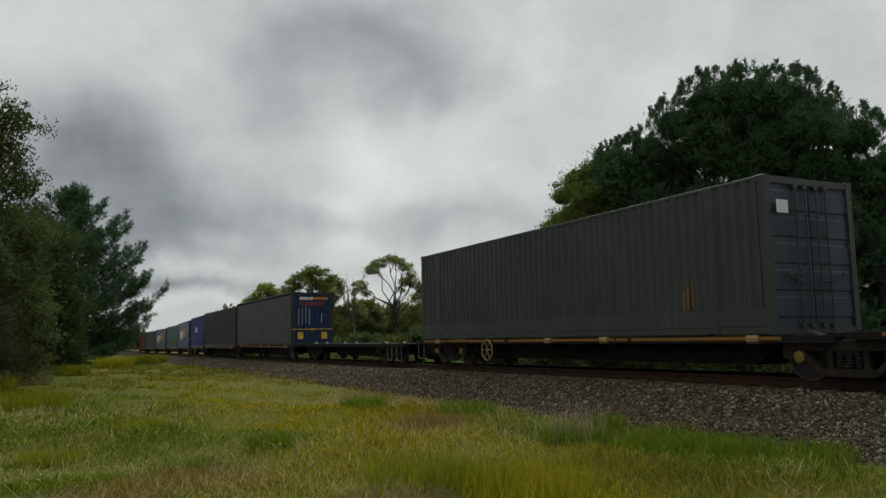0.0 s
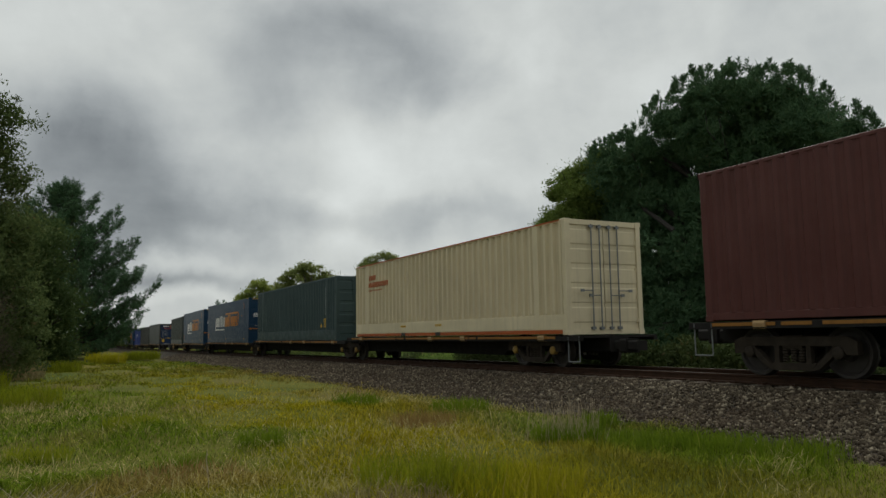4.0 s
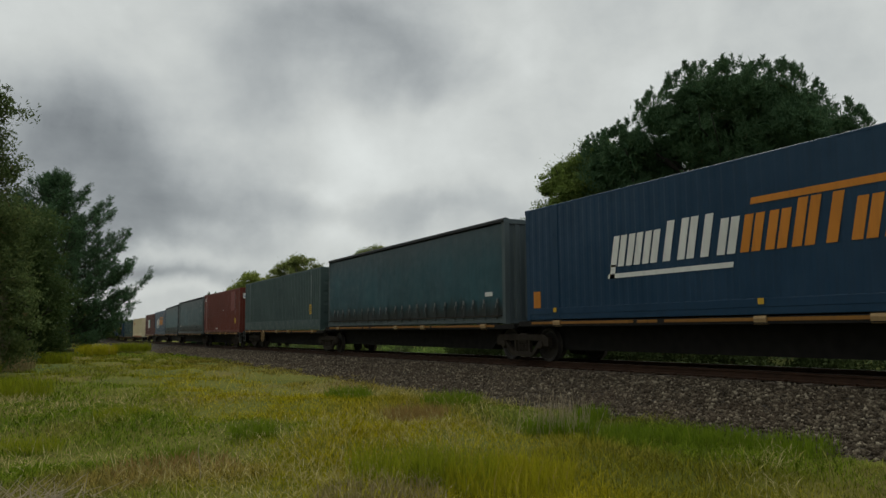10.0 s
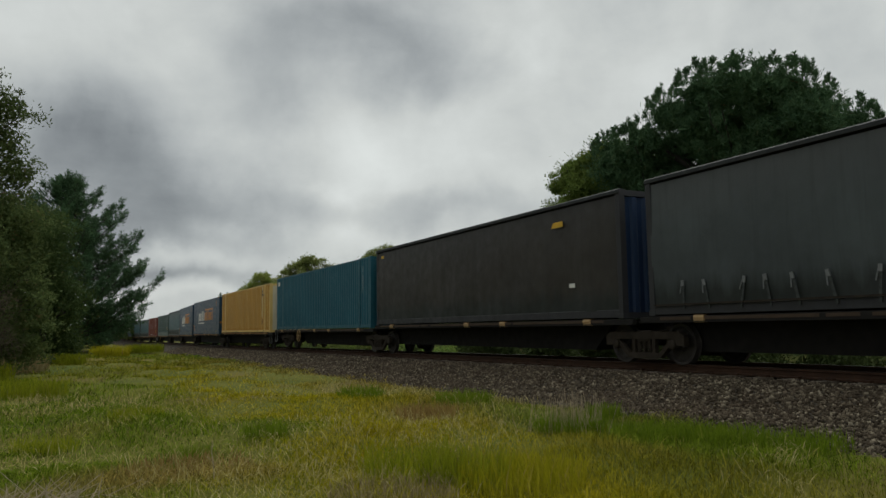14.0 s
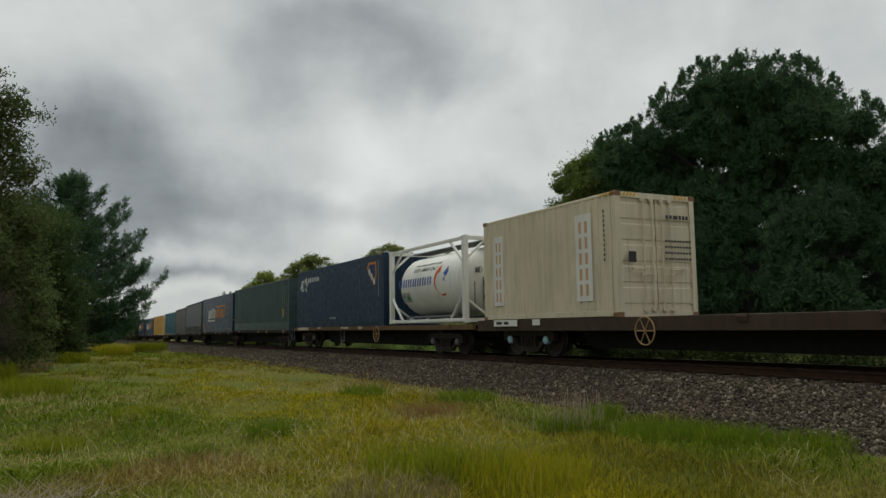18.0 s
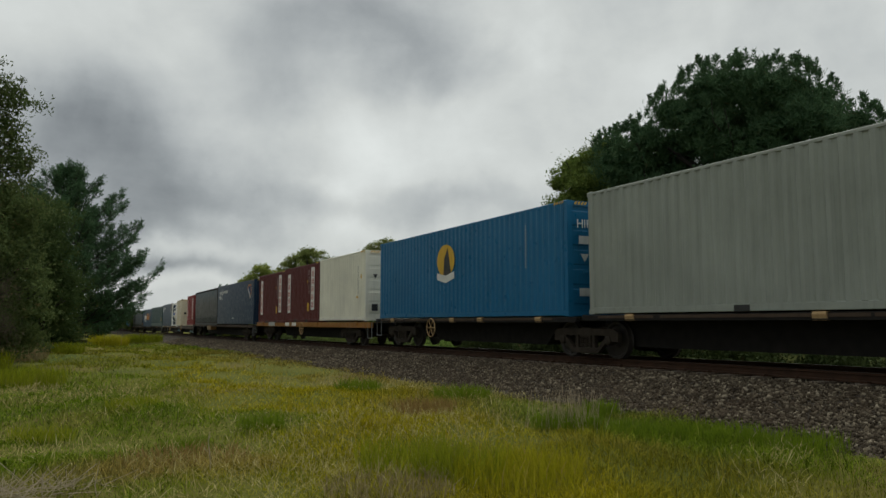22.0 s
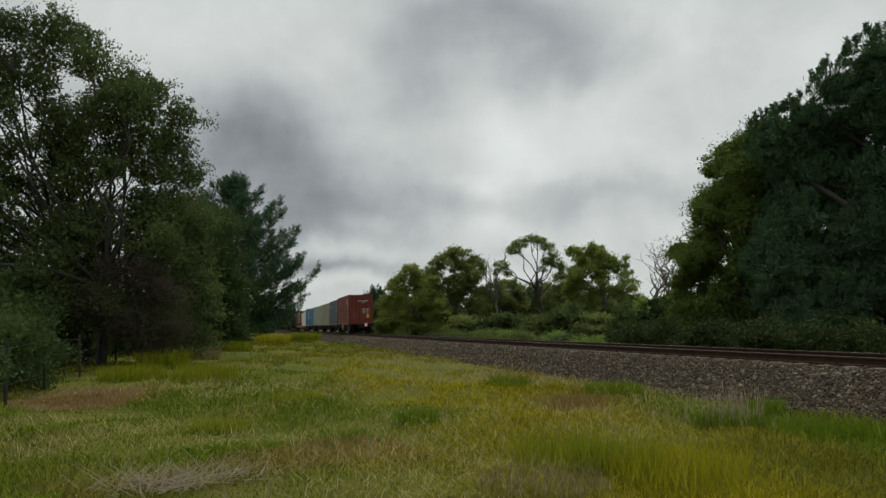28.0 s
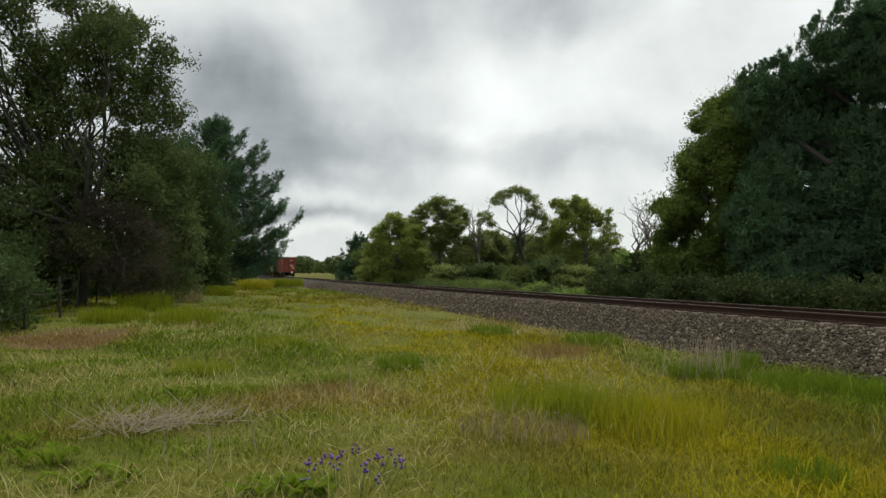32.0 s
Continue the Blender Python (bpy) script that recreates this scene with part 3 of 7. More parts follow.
def corrugated(key, length, z0, z1, depth=0.036, period=0.278, face=0.5):
    """A pressed steel wall along y, outside towards -x at x = 0."""
    def make():
        n = max(2, round(length / period))
        p = length / n
        poly, y = [], -length / 2
        slope = min(0.045, p * 0.2)
        for i in range(n):
            y0 = -length / 2 + i * p
            poly += [(0.0, y0 + p * 0.02), (0.0, y0 + p * face - slope), (depth, y0 + p * face), (depth, y0 + p - slope)]
        poly += [(0.0, length / 2), (0.07, length / 2), (0.07, -length / 2)]
        return Build().prism("z", poly, z0, z1).mesh("side_wall")
    return shared(("corr", key, round(length, 3), z0, z1, depth, period, face), make)


def casting():
    return shared("casting", lambda: Build().box(-0.086, 0.086, -0.092, 0.092, 0, 0.118, 0.012).mesh("corner_casting"))


def side_poly(L, polys, x=-1.2245, t=0.004):
    """Flat marks on the side that faces the field; p runs along the side from its front end, z up."""
    b = Build()
    for poly in polys:
        b.prism("x", [(L / 2 - p, z) for p, z in poly], x - t, x)
    return b


def end_poly(L, polys, proud=0.03, t=0.004):
    """Flat marks on the rear end; q runs from the field side, z up."""
    b = Build()
    for poly in polys:
        b.prism("y", [(q - HALF_W, z) for q, z in poly], -L / 2 - proud - t, -L / 2 - proud)
    return b


def rect(p, z, w, h, lean=0.0):
    return [(p, z), (p + w, z), (p + w + lean * h, z + h), (p + lean * h, z + h)]


def bars(p, z, w, h, n, gap=0.3, lean=0.0):
    """Writing as a row of plain bars."""
    k = w / (n - gap)
    return [rect(p + i * k, z, k * (1 - gap), h, lean) for i in range(n)]


def words(text, size, material, parent, m, name="lettering"):
    cu = bpy.data.curves.new(name, "FONT")
    cu.body, cu.size, cu.extrude, cu.align_x, cu.align_y = text, size, 0.002, "CENTER", "CENTER"
    cu.resolution_u = 2
    tmp = bpy.data.objects.new(name, cu)
    scene.collection.objects.link(tmp)
    me = bpy.data.meshes.new_from_object(tmp.evaluated_get(bpy.context.evaluated_depsgraph_get()))
    bpy.data.objects.remove(tmp)
    me.materials.clear()
    me.transform(m)
    return part(name, me, material, parent)


def side_words(L, text, p, z, size, material, parent):
    m = Matrix(((0, 0, -1, -1.2275), (-1, 0, 0, L / 2 - p), (0, 1, 0, z), (0, 0, 0, 1)))
    return words(text, size, material, parent, m)


def end_words(L, text, q, z, size, material, parent, proud=0.035):
    m = Matrix(((1, 0, 0, q - HALF_W), (0, 0, -1, -L / 2 - proud), (0, 1, 0, z), (0, 0, 0, 1)))
    return words(text, size, material, parent, m)


def frame_parts(thing, L, mat, cast_mat=None, H=BOX_H, posts40=False, rail=0.16):
    """Rails, posts and castings that every container has."""
    sr = shared(("srail", round(L, 2), rail), lambda: Build().box(-0.05, 0.07, -L / 2 + 0.09, L / 2 - 0.09, 0.02, rail, 0.01).mesh("bottom_rail"))
    tr = shared(("trail", round(L, 2)), lambda: Build().box(-0.03, 0.05, -L / 2 + 0.09, L / 2 - 0.09, -0.07, 0.0, 0.01).mesh("top_rail"))
    post = shared(("post", H), lambda: Build().prism("z", [(-0.08, -0.085), (0.06, -0.085), (0.08, -0.06), (0.08, 0.085), (-0.08, 0.085)], 0.1, H - 0.1).mesh("corner_post"))
    cross = shared("endrail", lambda: Build().box(-HALF_W + 0.1, HALF_W - 0.1, -0.05, 0.05, 0, 0.13, 0.01).mesh("end_rail"))
    for sx in (-1, 1):
        o = part("bottom_rail", sr, mat, thing, at=(sx * 1.165, 0, 0))
        part("top_rail", tr, mat, thing, at=(sx * 1.18, 0, H - 0.01))
        for sy in (-1, 1):
            o = part("corner_post", post, mat, thing, at=(sx * 1.138, sy * (L / 2 - 0.09), 0))
            if sx < 0:
                o.rotation_euler = (0, 0, math.pi)
            for z in (0.0, H - 0.118):
                part("corner_casting", casting(), cast_mat or mat, thing, at=(sx * 1.136, sy * (L / 2 - 0.094), z))
    for sy in (-1, 1):
        for z in (0.01, H - 0.14):
            part("end_rail", cross, mat, thing, at=(0, sy * (L / 2 - 0.07), z))
    if posts40:
        mid = shared(("mid", H), lambda: Build().box(-0.035, 0.05, -0.11, 0.11, 0.05, H - 0.01, 0.012).mesh("lifting_post"))
        for sx in (-1, 1):
            for sy in (-1, 1):
                part("lifting_post", mid, mat, thing, at=(sx * 1.19, sy * (L / 2 - 1.32), 0))
    floor = shared(("floor", round(L, 2)), lambda: Build().box(-1.1, 1.1, -L / 2 + 0.1, L / 2 - 0.1, 0.03, 0.15).mesh("floor"))
    part("floor", floor, steel_dark, thing, "dark cross-membered floor")
    # roof of shallow pressed panels
    def roof():
        b, n = Build(), max(4, round(L / 0.5))
        p = (L - 0.2) / n
        poly = []
        for i in range(n):
            y0 = -L / 2 + 0.1 + i * p
            poly += [(y0, -0.02), (y0 + p * 0.4, -0.02), (y0 + p * 0.5, 0.0), (y0 + p * 0.9, 0.0)]
        poly += [(L / 2 - 0.1, -0.02), (L / 2 - 0.1, -0.06), (-L / 2 + 0.1, -0.06)]
        return b.prism("x", poly, -1.14, 1.14).mesh("roof")
    part("roof", shared(("roof", round(L, 2)), roof), mat, thing, at=(0, 0, H - 0.012))


def door_end(thing, L, mat, rod_mat, H=BOX_H, style="door"):
    """Two doors with locking rods at the rear."""
    if style == "wall":
        wall = corrugated("end", 2.1, 0.13, H - 0.13, 0.05, 0.36)
        o = part("end_wall", wall, mat, thing, at=(0, -L / 2 + 0.03, 0))
        o.rotation_euler = (0, 0, math.pi / 2)
        return
    def leaf():
        # one pressed sheet with five swaged fields
        poly, z = [(0.05, 0.14), (0.0, 0.14)], 0.3
        for i in range(5):
            poly += [(0.0, z), (-0.014, z + 0.03), (-0.014, z + 0.36), (0.0, z + 0.39)]
            z += 0.49
        return Build().prism("x", poly + [(0.0, H - 0.14), (0.05, H - 0.14)], -0.52, 0.52).mesh("door")
    lf = shared(("leaf", H), leaf)
    rod = shared(("rod", H), lambda: Build().tube((0, 0, 0.12), (0, 0, H - 0.12), 0.019, n=6).mesh("locking_rod"))
    cam_keep = shared("keeper", lambda: Build().box(-0.06, 0.06, -0.03, 0.03, 0, 0.07, 0.01).mesh("cam_keeper"))
    handle = shared("handle", lambda: Build().tube((0, 0, 0), (0.36, -0.01, 0), 0.014, n=6).box(0.3, 0.4, -0.03, 0.0, -0.035, 0.035).mesh("handle"))
    hinge = shared("hinge", lambda: Build().box(-0.05, 0.05, -0.02, 0.02, 0, 0.11, 0.008).mesh("hinge"))
    y = -L / 2 + 0.06
    for sx in (-1, 1):
        d = part("door", lf, mat, thing, at=(sx * 0.535, y, 0))
        for k in (0.14, 0.40):
            part("locking_rod", rod, rod_mat, d, "galvanised locking rod", at=(-sx * 0.52 + sx * k, -0.07, 0))
            for z in (0.13, H - 0.21):
                part("cam_keeper", cam_keep, rod_mat, d, at=(-sx * 0.52 + sx * k, -0.06, z))
            o = part("handle", handle, rod_mat, d, at=(-sx * 0.52 + sx * k, -0.09, 0.98 + 0.12 * (k > 0.2)))
            if sx < 0:
                o.rotation_euler = (0, math.pi, 0)
        for z in (0.3, 0.9, 1.6, 2.3):
            part("hinge", hinge, mat, d, at=(sx * 0.53, -0.015, z))


def container(label, u, L, mat, base, depth=0.036, period=0.278, posts40=False, skirt=0.0, end="door", rod=None, cast=None, category="shipping container", door_mat=None, wall_mat=None, face=0.5):
    thing = tagged(new("shipping_container"), label, category, "containers on the freight train")
    frame_parts(thing, L, mat, cast, posts40=posts40)
    lo = 0.16 + skirt
    wall = corrugated("side", L - 0.34, lo, BOX_H - 0.075, depth, period, face)
    for sx in (-1, 1):
        o = part("side_wall", wall, wall_mat or mat, thing, at=(sx * 1.2185, 0, 0))
        if sx > 0:
            o.rotation_euler = (0, 0, math.pi)
    if skirt:
        sk = shared(("skirt", round(L, 2), skirt), lambda: Build().box(-0.018, 0.03, -L / 2 + 0.1, L / 2 - 0.1, 0.15, lo + 0.03, 0.008).mesh("lower_panel"))
        for sx in (-1, 1):
            part("lower_panel", sk, mat, thing, at=(sx * 1.203, 0, 0))
    door_end(thing, L, door_mat or mat, rod or mat, style=end)
    front = corrugated("end", 2.1, 0.13, BOX_H - 0.13, 0.05, 0.36)
    o = part("front_wall", front, mat, thing, at=(0, L / 2 - 0.03, 0))
    o.rotation_euler = (0, 0, -math.pi / 2)
    MOVERS.append((thing, u - L / 2, base))
    return thing


def curtain_box(label, u, L, mat, base, frame_mat, buckles=True, front_panel=0.0, end_mat=None):
    """A curtain-sided container: tarpaulin sides strapped down along the bottom."""
    thing = tagged(new("curtain_sided_container"), label, "container", "containers on the freight train")
    H = BOX_H + 0.02
    frame_parts(thing, L, frame_mat, H=H, rail=0.2)
    rng = random.Random(int(-u * 10) + 7)
    ys0, ys1 = -L / 2 + 0.14, L / 2 - 0.14 - front_panel
    # the sheet: soft vertical folds, pulled in at the straps
    n, rows = 90, 14
    verts, faces = [], []
    fold = [rng.uniform(-1, 1) for _ in range(n + 3)]
    for i in range(n + 1):
        y = ys0 + (ys1 - ys0) * i / n
        for j in range(rows + 1):
            f = j / rows
            z = 0.17 + f * (H - 0.3)
            sag = 0.018 * (fold[i] * 0.35 + fold[i // 5] * 0.65) * (1.25 - f)
            bulge = 0.02 * math.sin(math.pi * f) + 0.012 * math.sin(9 * f + i * 0.25) * (1 - f)
            verts.append((-sag - bulge, y, z))
    k = rows + 1
    for i in range(n):
        for j in range(rows):
            faces.append((i * k + j, (i + 1) * k + j, (i + 1) * k + j + 1, i * k + j + 1))
    m0 = len(verts)
    verts += [(x + 0.05, y, z) for x, y, z in verts]
    faces += [tuple(v + m0 for v in f[::-1]) for f in faces]
    sheet_mesh = Build().add(verts, faces).mesh("curtain", True)
    for sx in (-1, 1):
        o = part("curtain", sheet_mesh, mat, thing, at=(sx * 1.19, 0, 0))
        if sx > 0:
            o.rotation_euler = (0, 0, math.pi)
        gut = shared(("gutter", round(L, 2)), lambda: Build().prism("y", [(-0.045, -0.06), (0.04, -0.07), (0.1, 0.045), (0.02, 0.05), (-0.035, 0.015)], -L / 2 + 0.02, L / 2 - 0.02).mesh("roof_edge"))
        o = part("roof_edge", gut, roof_trim, thing, "rounded dark roof edge", at=(sx * 1.2, 0, H - 0.03))
        if sx > 0:
            o.rotation_euler = (0, 0, math.pi)
    inner = shared(("inner", round(L, 2)), lambda: Build().box(-1.08, 1.08, -L / 2 + 0.2, L / 2 - 0.2, 0.15, 2.8).mesh("load"))
    part("load", inner, steel_dark, thing, "dark inner wall")
    if buckles:
        strap = shared("strap", lambda: Build().box(-0.055, -0.045, -0.025, 0.025, 0.1, 0.62).mesh("strap"))
        buckle = shared("buckle", lambda: Build().box(-0.075, -0.05, -0.035, 0.035, 0.56, 0.68).tube((-0.07, 0.03, 0.6), (-0.075, 0.06, 0.42), 0.011, n=5).mesh("buckle"))
        y = ys0 + 0.3
        while y < ys1 - 0.2:
            o = part("strap", strap, webbing, thing, at=(-1.19, y, 0.02))
            o.rotation_euler = (rng.uniform(-0.25, 0.25), 0, 0)
            part("buckle", buckle, galv, o, "pale worn steel buckle")
            y += rng.uniform(0.55, 0.72)
        bar = shared(("rave", round(L, 2)), lambda: Build().box(-0.03, 0.02, -L / 2 + 0.2, L / 2 - 0.2, 0, 0.035).mesh("rave_rail"))
        part("rave_rail", bar, bogie_mat, thing, at=(-1.235, 0, 0.2))
    if front_panel:
        wall = corrugated("panel", front_panel, 0.16, H - 0.08, 0.03, 0.22)
        part("end_panel", wall, frame_mat, thing, at=(-1.222, L / 2 - 0.14 - front_panel / 2, 0))
    door_end(thing, L, end_mat or frame_mat, galv, style="wall")
    MOVERS.append((thing, u - L / 2, base))
    return thing


def lit_folds(thing, L, period, mat, share=1.0, foot_z=0.0, face=0.68):
    """Pale strips on the outer face of each pressed fold, painting in the light it catches."""
    length = L - 0.34
    n = max(2, round(length / period))
    p = length / n
    b = Build()
    for i in range(n):
        if (i * 7919) % 100 < share * 100:
            y0 = -length / 2 + i * p
            lo = 0.2 + 0.03 * ((i * 13) % 5)
            b.box(-1.2225, -1.2172, y0 + p * 0.03, y0 + p * face - 0.05, lo + foot_z, BOX_H - 0.085)
    tagged(part("worn_edge", b, mat, thing, "pressed folds painted pale where they catch the light"), kind="stuff")


# ---- painted marks ----
def stripes_at_corners(thing, L, where=("rear",)):
    """Black and yellow height warning at the top corners."""
    poly = [rect(L - 0.55 + 0.11 * i, BOX_H - 0.075, 0.055, 0.06, 0.6) for i in range(4)]
    poly2 = [rect(0.2 + 0.11 * i, BOX_H - 0.075, 0.055, 0.06, 0.6) for i in range(4)]
    tagged(part("height_stripes", side_poly(L, poly, -1.232), yellow_mark, thing, "yellow warning stripes"), kind="stuff")
    ends = [rect(0.2 + 0.1 * i, BOX_H - 0.11, 0.05, 0.08, 0.6) for i in range(4)] + [rect(1.8 + 0.1 * i, BOX_H - 0.11, 0.05, 0.08, -0.6) for i in range(4)]
    tagged(part("height_stripes", end_poly(L, ends), yellow_mark, thing, "yellow warning stripes"), kind="stuff")


def code_column(thing, L, p, z0, z1, n, mat=grey_mark, w=0.05):
    w, n = w * 0.8, n + 2
    h = (z1 - z0) / n
    tagged(part("code_column", side_poly(L, [rect(p, z0 + i * h, w, h * 0.62) for i in range(n)]), mat, thing, "column of small pale code marks"), kind="stuff")


def caution(thing, L, p, z, w=0.3, h=0.42):
    part("caution_sticker", side_poly(L, [rect(p, z, w, h)]), yellow_mark, thing, "yellow height caution sticker")
    part("sticker_print", side_poly(L, [rect(p + 0.04, z + h * (0.12 + 0.2 * i), w - 0.08, h * 0.1) for i in range(4)], -1.2287), black_mark, thing)


def slab(p, z, w, h, lean=0.22, hole=True):
    """One letter's place as two plain slanted bars, or one."""
    if not hole:
        return [rect(p, z, w, h, lean)]
    return [rect(p, z, w * 0.44, h, lean), rect(p + w * 0.56, z, w * 0.44, h, lean)]


def liner_logo(thing, L, p0=3.28):
    """The big two-colour slanted lettering of the railway's own boxes, as plain shapes."""
    k, z, h = 0.505, 1.15, 0.68
    white, gold = [], []
    for i in range(7):
        p = p0 + 0.1 + i * k
        narrow = i in (3, 5)
        w = k * (0.4 if narrow else 0.86)
        white += slab(p + (k * 0.2 if narrow else 0), z, w, h * (1.2 if i in (3, 4, 5) else 1.0), hole=not narrow)
    white += [rect(p0 + 0.06, 0.9, 0.16, 0.3, 0.22), [(p0, 0.9), (p0 + 3.5, 0.9), (p0 + 3.53, 1.0), (p0 + 0.03, 1.0)]]
    for i in range(8):
        p = p0 + 3.68 + i * 0.54
        narrow = i in (3, 7)
        w = k * (0.4 if narrow else 0.86)
        gold += slab(p + (k * 0.2 if narrow else 0), z, w, h * (1.2 if i in (2, 3) else 1.0), hole=not narrow)
    gold += [[(p0 + 3.95, 2.0), (p0 + 8.2, 2.0), (p0 + 8.23, 2.12), (p0 + 3.98, 2.12)], rect(p0 + 8.04, z + 0.02, 0.16, 0.83, 0.2)]
    part("logo", side_poly(L, white), white_mark, thing, "white slanted logo shapes")
    part("logo", side_poly(L, gold), orange_mark, thing, "orange slanted logo shapes")
    for p in (1.2, 7.3, 13.3):
        part("jacking_mark", side_poly(L, [rect(p, 0.2, 0.13, 0.11)], -1.2387), yellow_mark, thing, "yellow lifting mark")
    part("lift_arrow", side_poly(L, [rect(13.27, 2.2, 0.08, 0.3), [(13.2, 2.48), (13.42, 2.48), (13.31, 2.64)]], -1.229), orange_mark, thing, "orange lift arrow")
    part("code_mark", side_poly(L, [rect(12.55, 1.75, 0.1, 0.12)]), orange_mark, thing, "small orange mark")
    part("caution_sticker", side_poly(L, [rect(0.35, 0.32, 0.3, 0.42)]), orange_mark, thing, "orange caution sticker")
    stripes_at_corners(thing, L)
    part("door_logo", end_poly(L, bars(0.3, 1.75, 0.8, 0.17, 7, 0.3, 0.2) + [rect(0.28, 1.68, 0.8, 0.03)], 0.06), white_mark, thing, "white door logo bars")
    part("door_logo", end_poly(L, bars(1.2, 1.75, 0.95, 0.17, 8, 0.3, 0.2) + [rect(1.25, 1.97, 0.9, 0.03)], 0.06), orange_mark, thing, "orange door logo bars")
    part("door_band", end_poly(L, [rect(0.12, 0.9, 2.2, 0.035), [(0.02, 0.917), (0.16, 0.85), (0.16, 0.985)], [(2.42, 0.917), (2.28, 0.985), (2.28, 0.85)], rect(1.6, 2.25, 0.22, 0.22)], 0.06), orange_mark, thing, "orange arrow band")


def blank_sign(thing, L, p, z, w, h, mat, n, letter_mat, vertical=True):
    """A panel with its lettering as plain bars."""
    part("sign_panel", side_poly(L, [rect(p, z, w, h)]), mat, thing, "tall sign panel")
    step = h * 0.9 / n
    for i in range(n):
        zz = z + h * 0.06 + i * step
        lw, lh = w * 0.62, step * 0.74
        polys = [rect(p + w * 0.22, zz, lw * 0.26, lh), rect(p + w * 0.22 + lw * 0.6, zz, lw * 0.26, lh)]
        part("sign_letter", side_poly(L, polys, -1.2287), letter_mat, thing, "plain bars in a letter's place")

# ---- wagons ----
WHEEL_R = 0.43


def bogie_meshes():
    def side_frame():
        # cast truss frame: a bowed top chord, slanted struts, a low middle
        b = Build()
        top = [(-1.22, 0.40), (-1.22, 0.62), (-1.05, 0.70), (1.05, 0.70), (1.22, 0.62), (1.22, 0.40), (1.02, 0.40), (0.95, 0.54), (-0.95, 0.54), (-1.02, 0.40)]
        b.prism("x", top, -0.07, 0.07)
        low = [(-0.36, 0.12), (0.36, 0.12), (0.46, 0.25), (-0.46, 0.25)]
        b.prism("x", low, -0.06, 0.06)
        for s in (-1, 1):
            b.prism("x", [(s * 0.34, 0.12), (s * 0.5, 0.14), (s * 1.0, 0.56), (s * 0.82, 0.56)], -0.055, 0.055)
            b.prism("x", [(s * 0.27, 0.24), (s * 0.36, 0.24), (s * 0.36, 0.56), (s * 0.27, 0.56)], -0.05, 0.05)
        return b.mesh("side_frame")

    def wheel():
        R = WHEEL_R
        return Build().lathe((0, 0, 0), "x", [(-0.09, 0.0), (-0.09, 0.13), (-0.03, 0.16), (-0.02, R - 0.09), (-0.065, R - 0.05), (-0.065, R), (0.04, R + 0.006), (0.06, R + 0.028), (0.065, R - 0.05), (0.03, R - 0.08), (0.03, 0.15), (0.09, 0.12), (0.09, 0.0)], 28).mesh("wheel", True)

    def spring():
        prof = [(0.26, 0.0)]
        for k in range(5):
            prof += [(0.26 + k * 0.048, 0.048), (0.277 + k * 0.048, 0.068), (0.294 + k * 0.048, 0.048)]
        return Build().lathe((0, 0, 0), "z", prof + [(0.51, 0.0)], 12).mesh("spring", True)

    return dict(
        side_frame=shared("side_frame", side_frame), wheel=shared("wheel", wheel), spring=shared("spring", spring),
        axle=shared("axle", lambda: Build().tube((-0.95, 0, 0), (0.95, 0, 0), 0.08, n=10).mesh("axle")),
        cap=shared("cap", lambda: Build().lathe((0, 0, 0), "x", [(0.1, 0.105), (-0.03, 0.105), (-0.05, 0.08), (-0.055, 0.0)], 14).mesh("bearing_cap", True)),
        bolster=shared("bolster", lambda: Build().box(-1.05, 1.05, -0.2, 0.2, 0.46, 0.72, 0.04).box(-0.3, 0.3, -0.3, 0.3, 0.7, 0.8).mesh("bogie")))


def add_bogie(wagon, y, rail_z, cap_mat):
    """rail_z: the rail's height in the wagon's space."""
    ms = bogie_meshes()
    bogie = part("bogie", ms["bolster"], bogie_mat, wagon, "cast iron bogie caked with brake dust", at=(0, y, rail_z))
    for sx in (-1, 1):
        part("side_frame", ms["side_frame"], bogie_mat, bogie, at=(sx * 1.0, 0, 0))
        for sy in (-0.16, 0.0, 0.16):
            part("spring", ms["spring"], bogie_mat, bogie, at=(sx * 1.0, sy, 0))
        for sy in (-0.88, 0.88):
            w = part("wheel", ms["wheel"], wheel_mat, bogie, "worn steel wheel", at=(sx * 0.755, sy, WHEEL_R))
            if sx > 0:
                w.rotation_euler = (0, 0, math.pi)
            c = part("bearing_cap", ms["cap"], cap_mat, bogie, at=(sx * 1.06, sy, WHEEL_R))
            if sx > 0:
                c.rotation_euler = (0, 0, math.pi)
    for sy in (-0.88, 0.88):
        part("axle", ms["axle"], bogie_mat, bogie, at=(0, sy, WHEEL_R))


def handwheel(wagon, y, x=-1.27, z=-0.32, mat=None):
    me = shared("handwheel", lambda: spoked())
    part("handbrake_wheel", me, mat or bracket_cream, wagon, "spoked handbrake wheel", at=(x, y, z))


def spoked():
    b = Build().ring((0, 0, 0), "x", 0.3, 0.018, 22, 5)
    for i in range(6):
        t = math.pi * i / 3
        b.tube((0, 0, 0), (0, 0.3 * math.cos(t), 0.3 * math.sin(t)), 0.013, n=5)
    b.tube((0.12, 0, 0), (-0.03, 0, 0), 0.03, n=8)
    return b.mesh("handbrake_wheel")


def step_mesh():
    b = Build()
    for y in (-0.22, 0.22):
        b.tube((0, y, 0.0), (0, y, -0.62), 0.016, n=5)
    b.tube((0, -0.22, -0.62), (0, 0.22, -0.62), 0.016, n=5)
    return b.mesh("step")


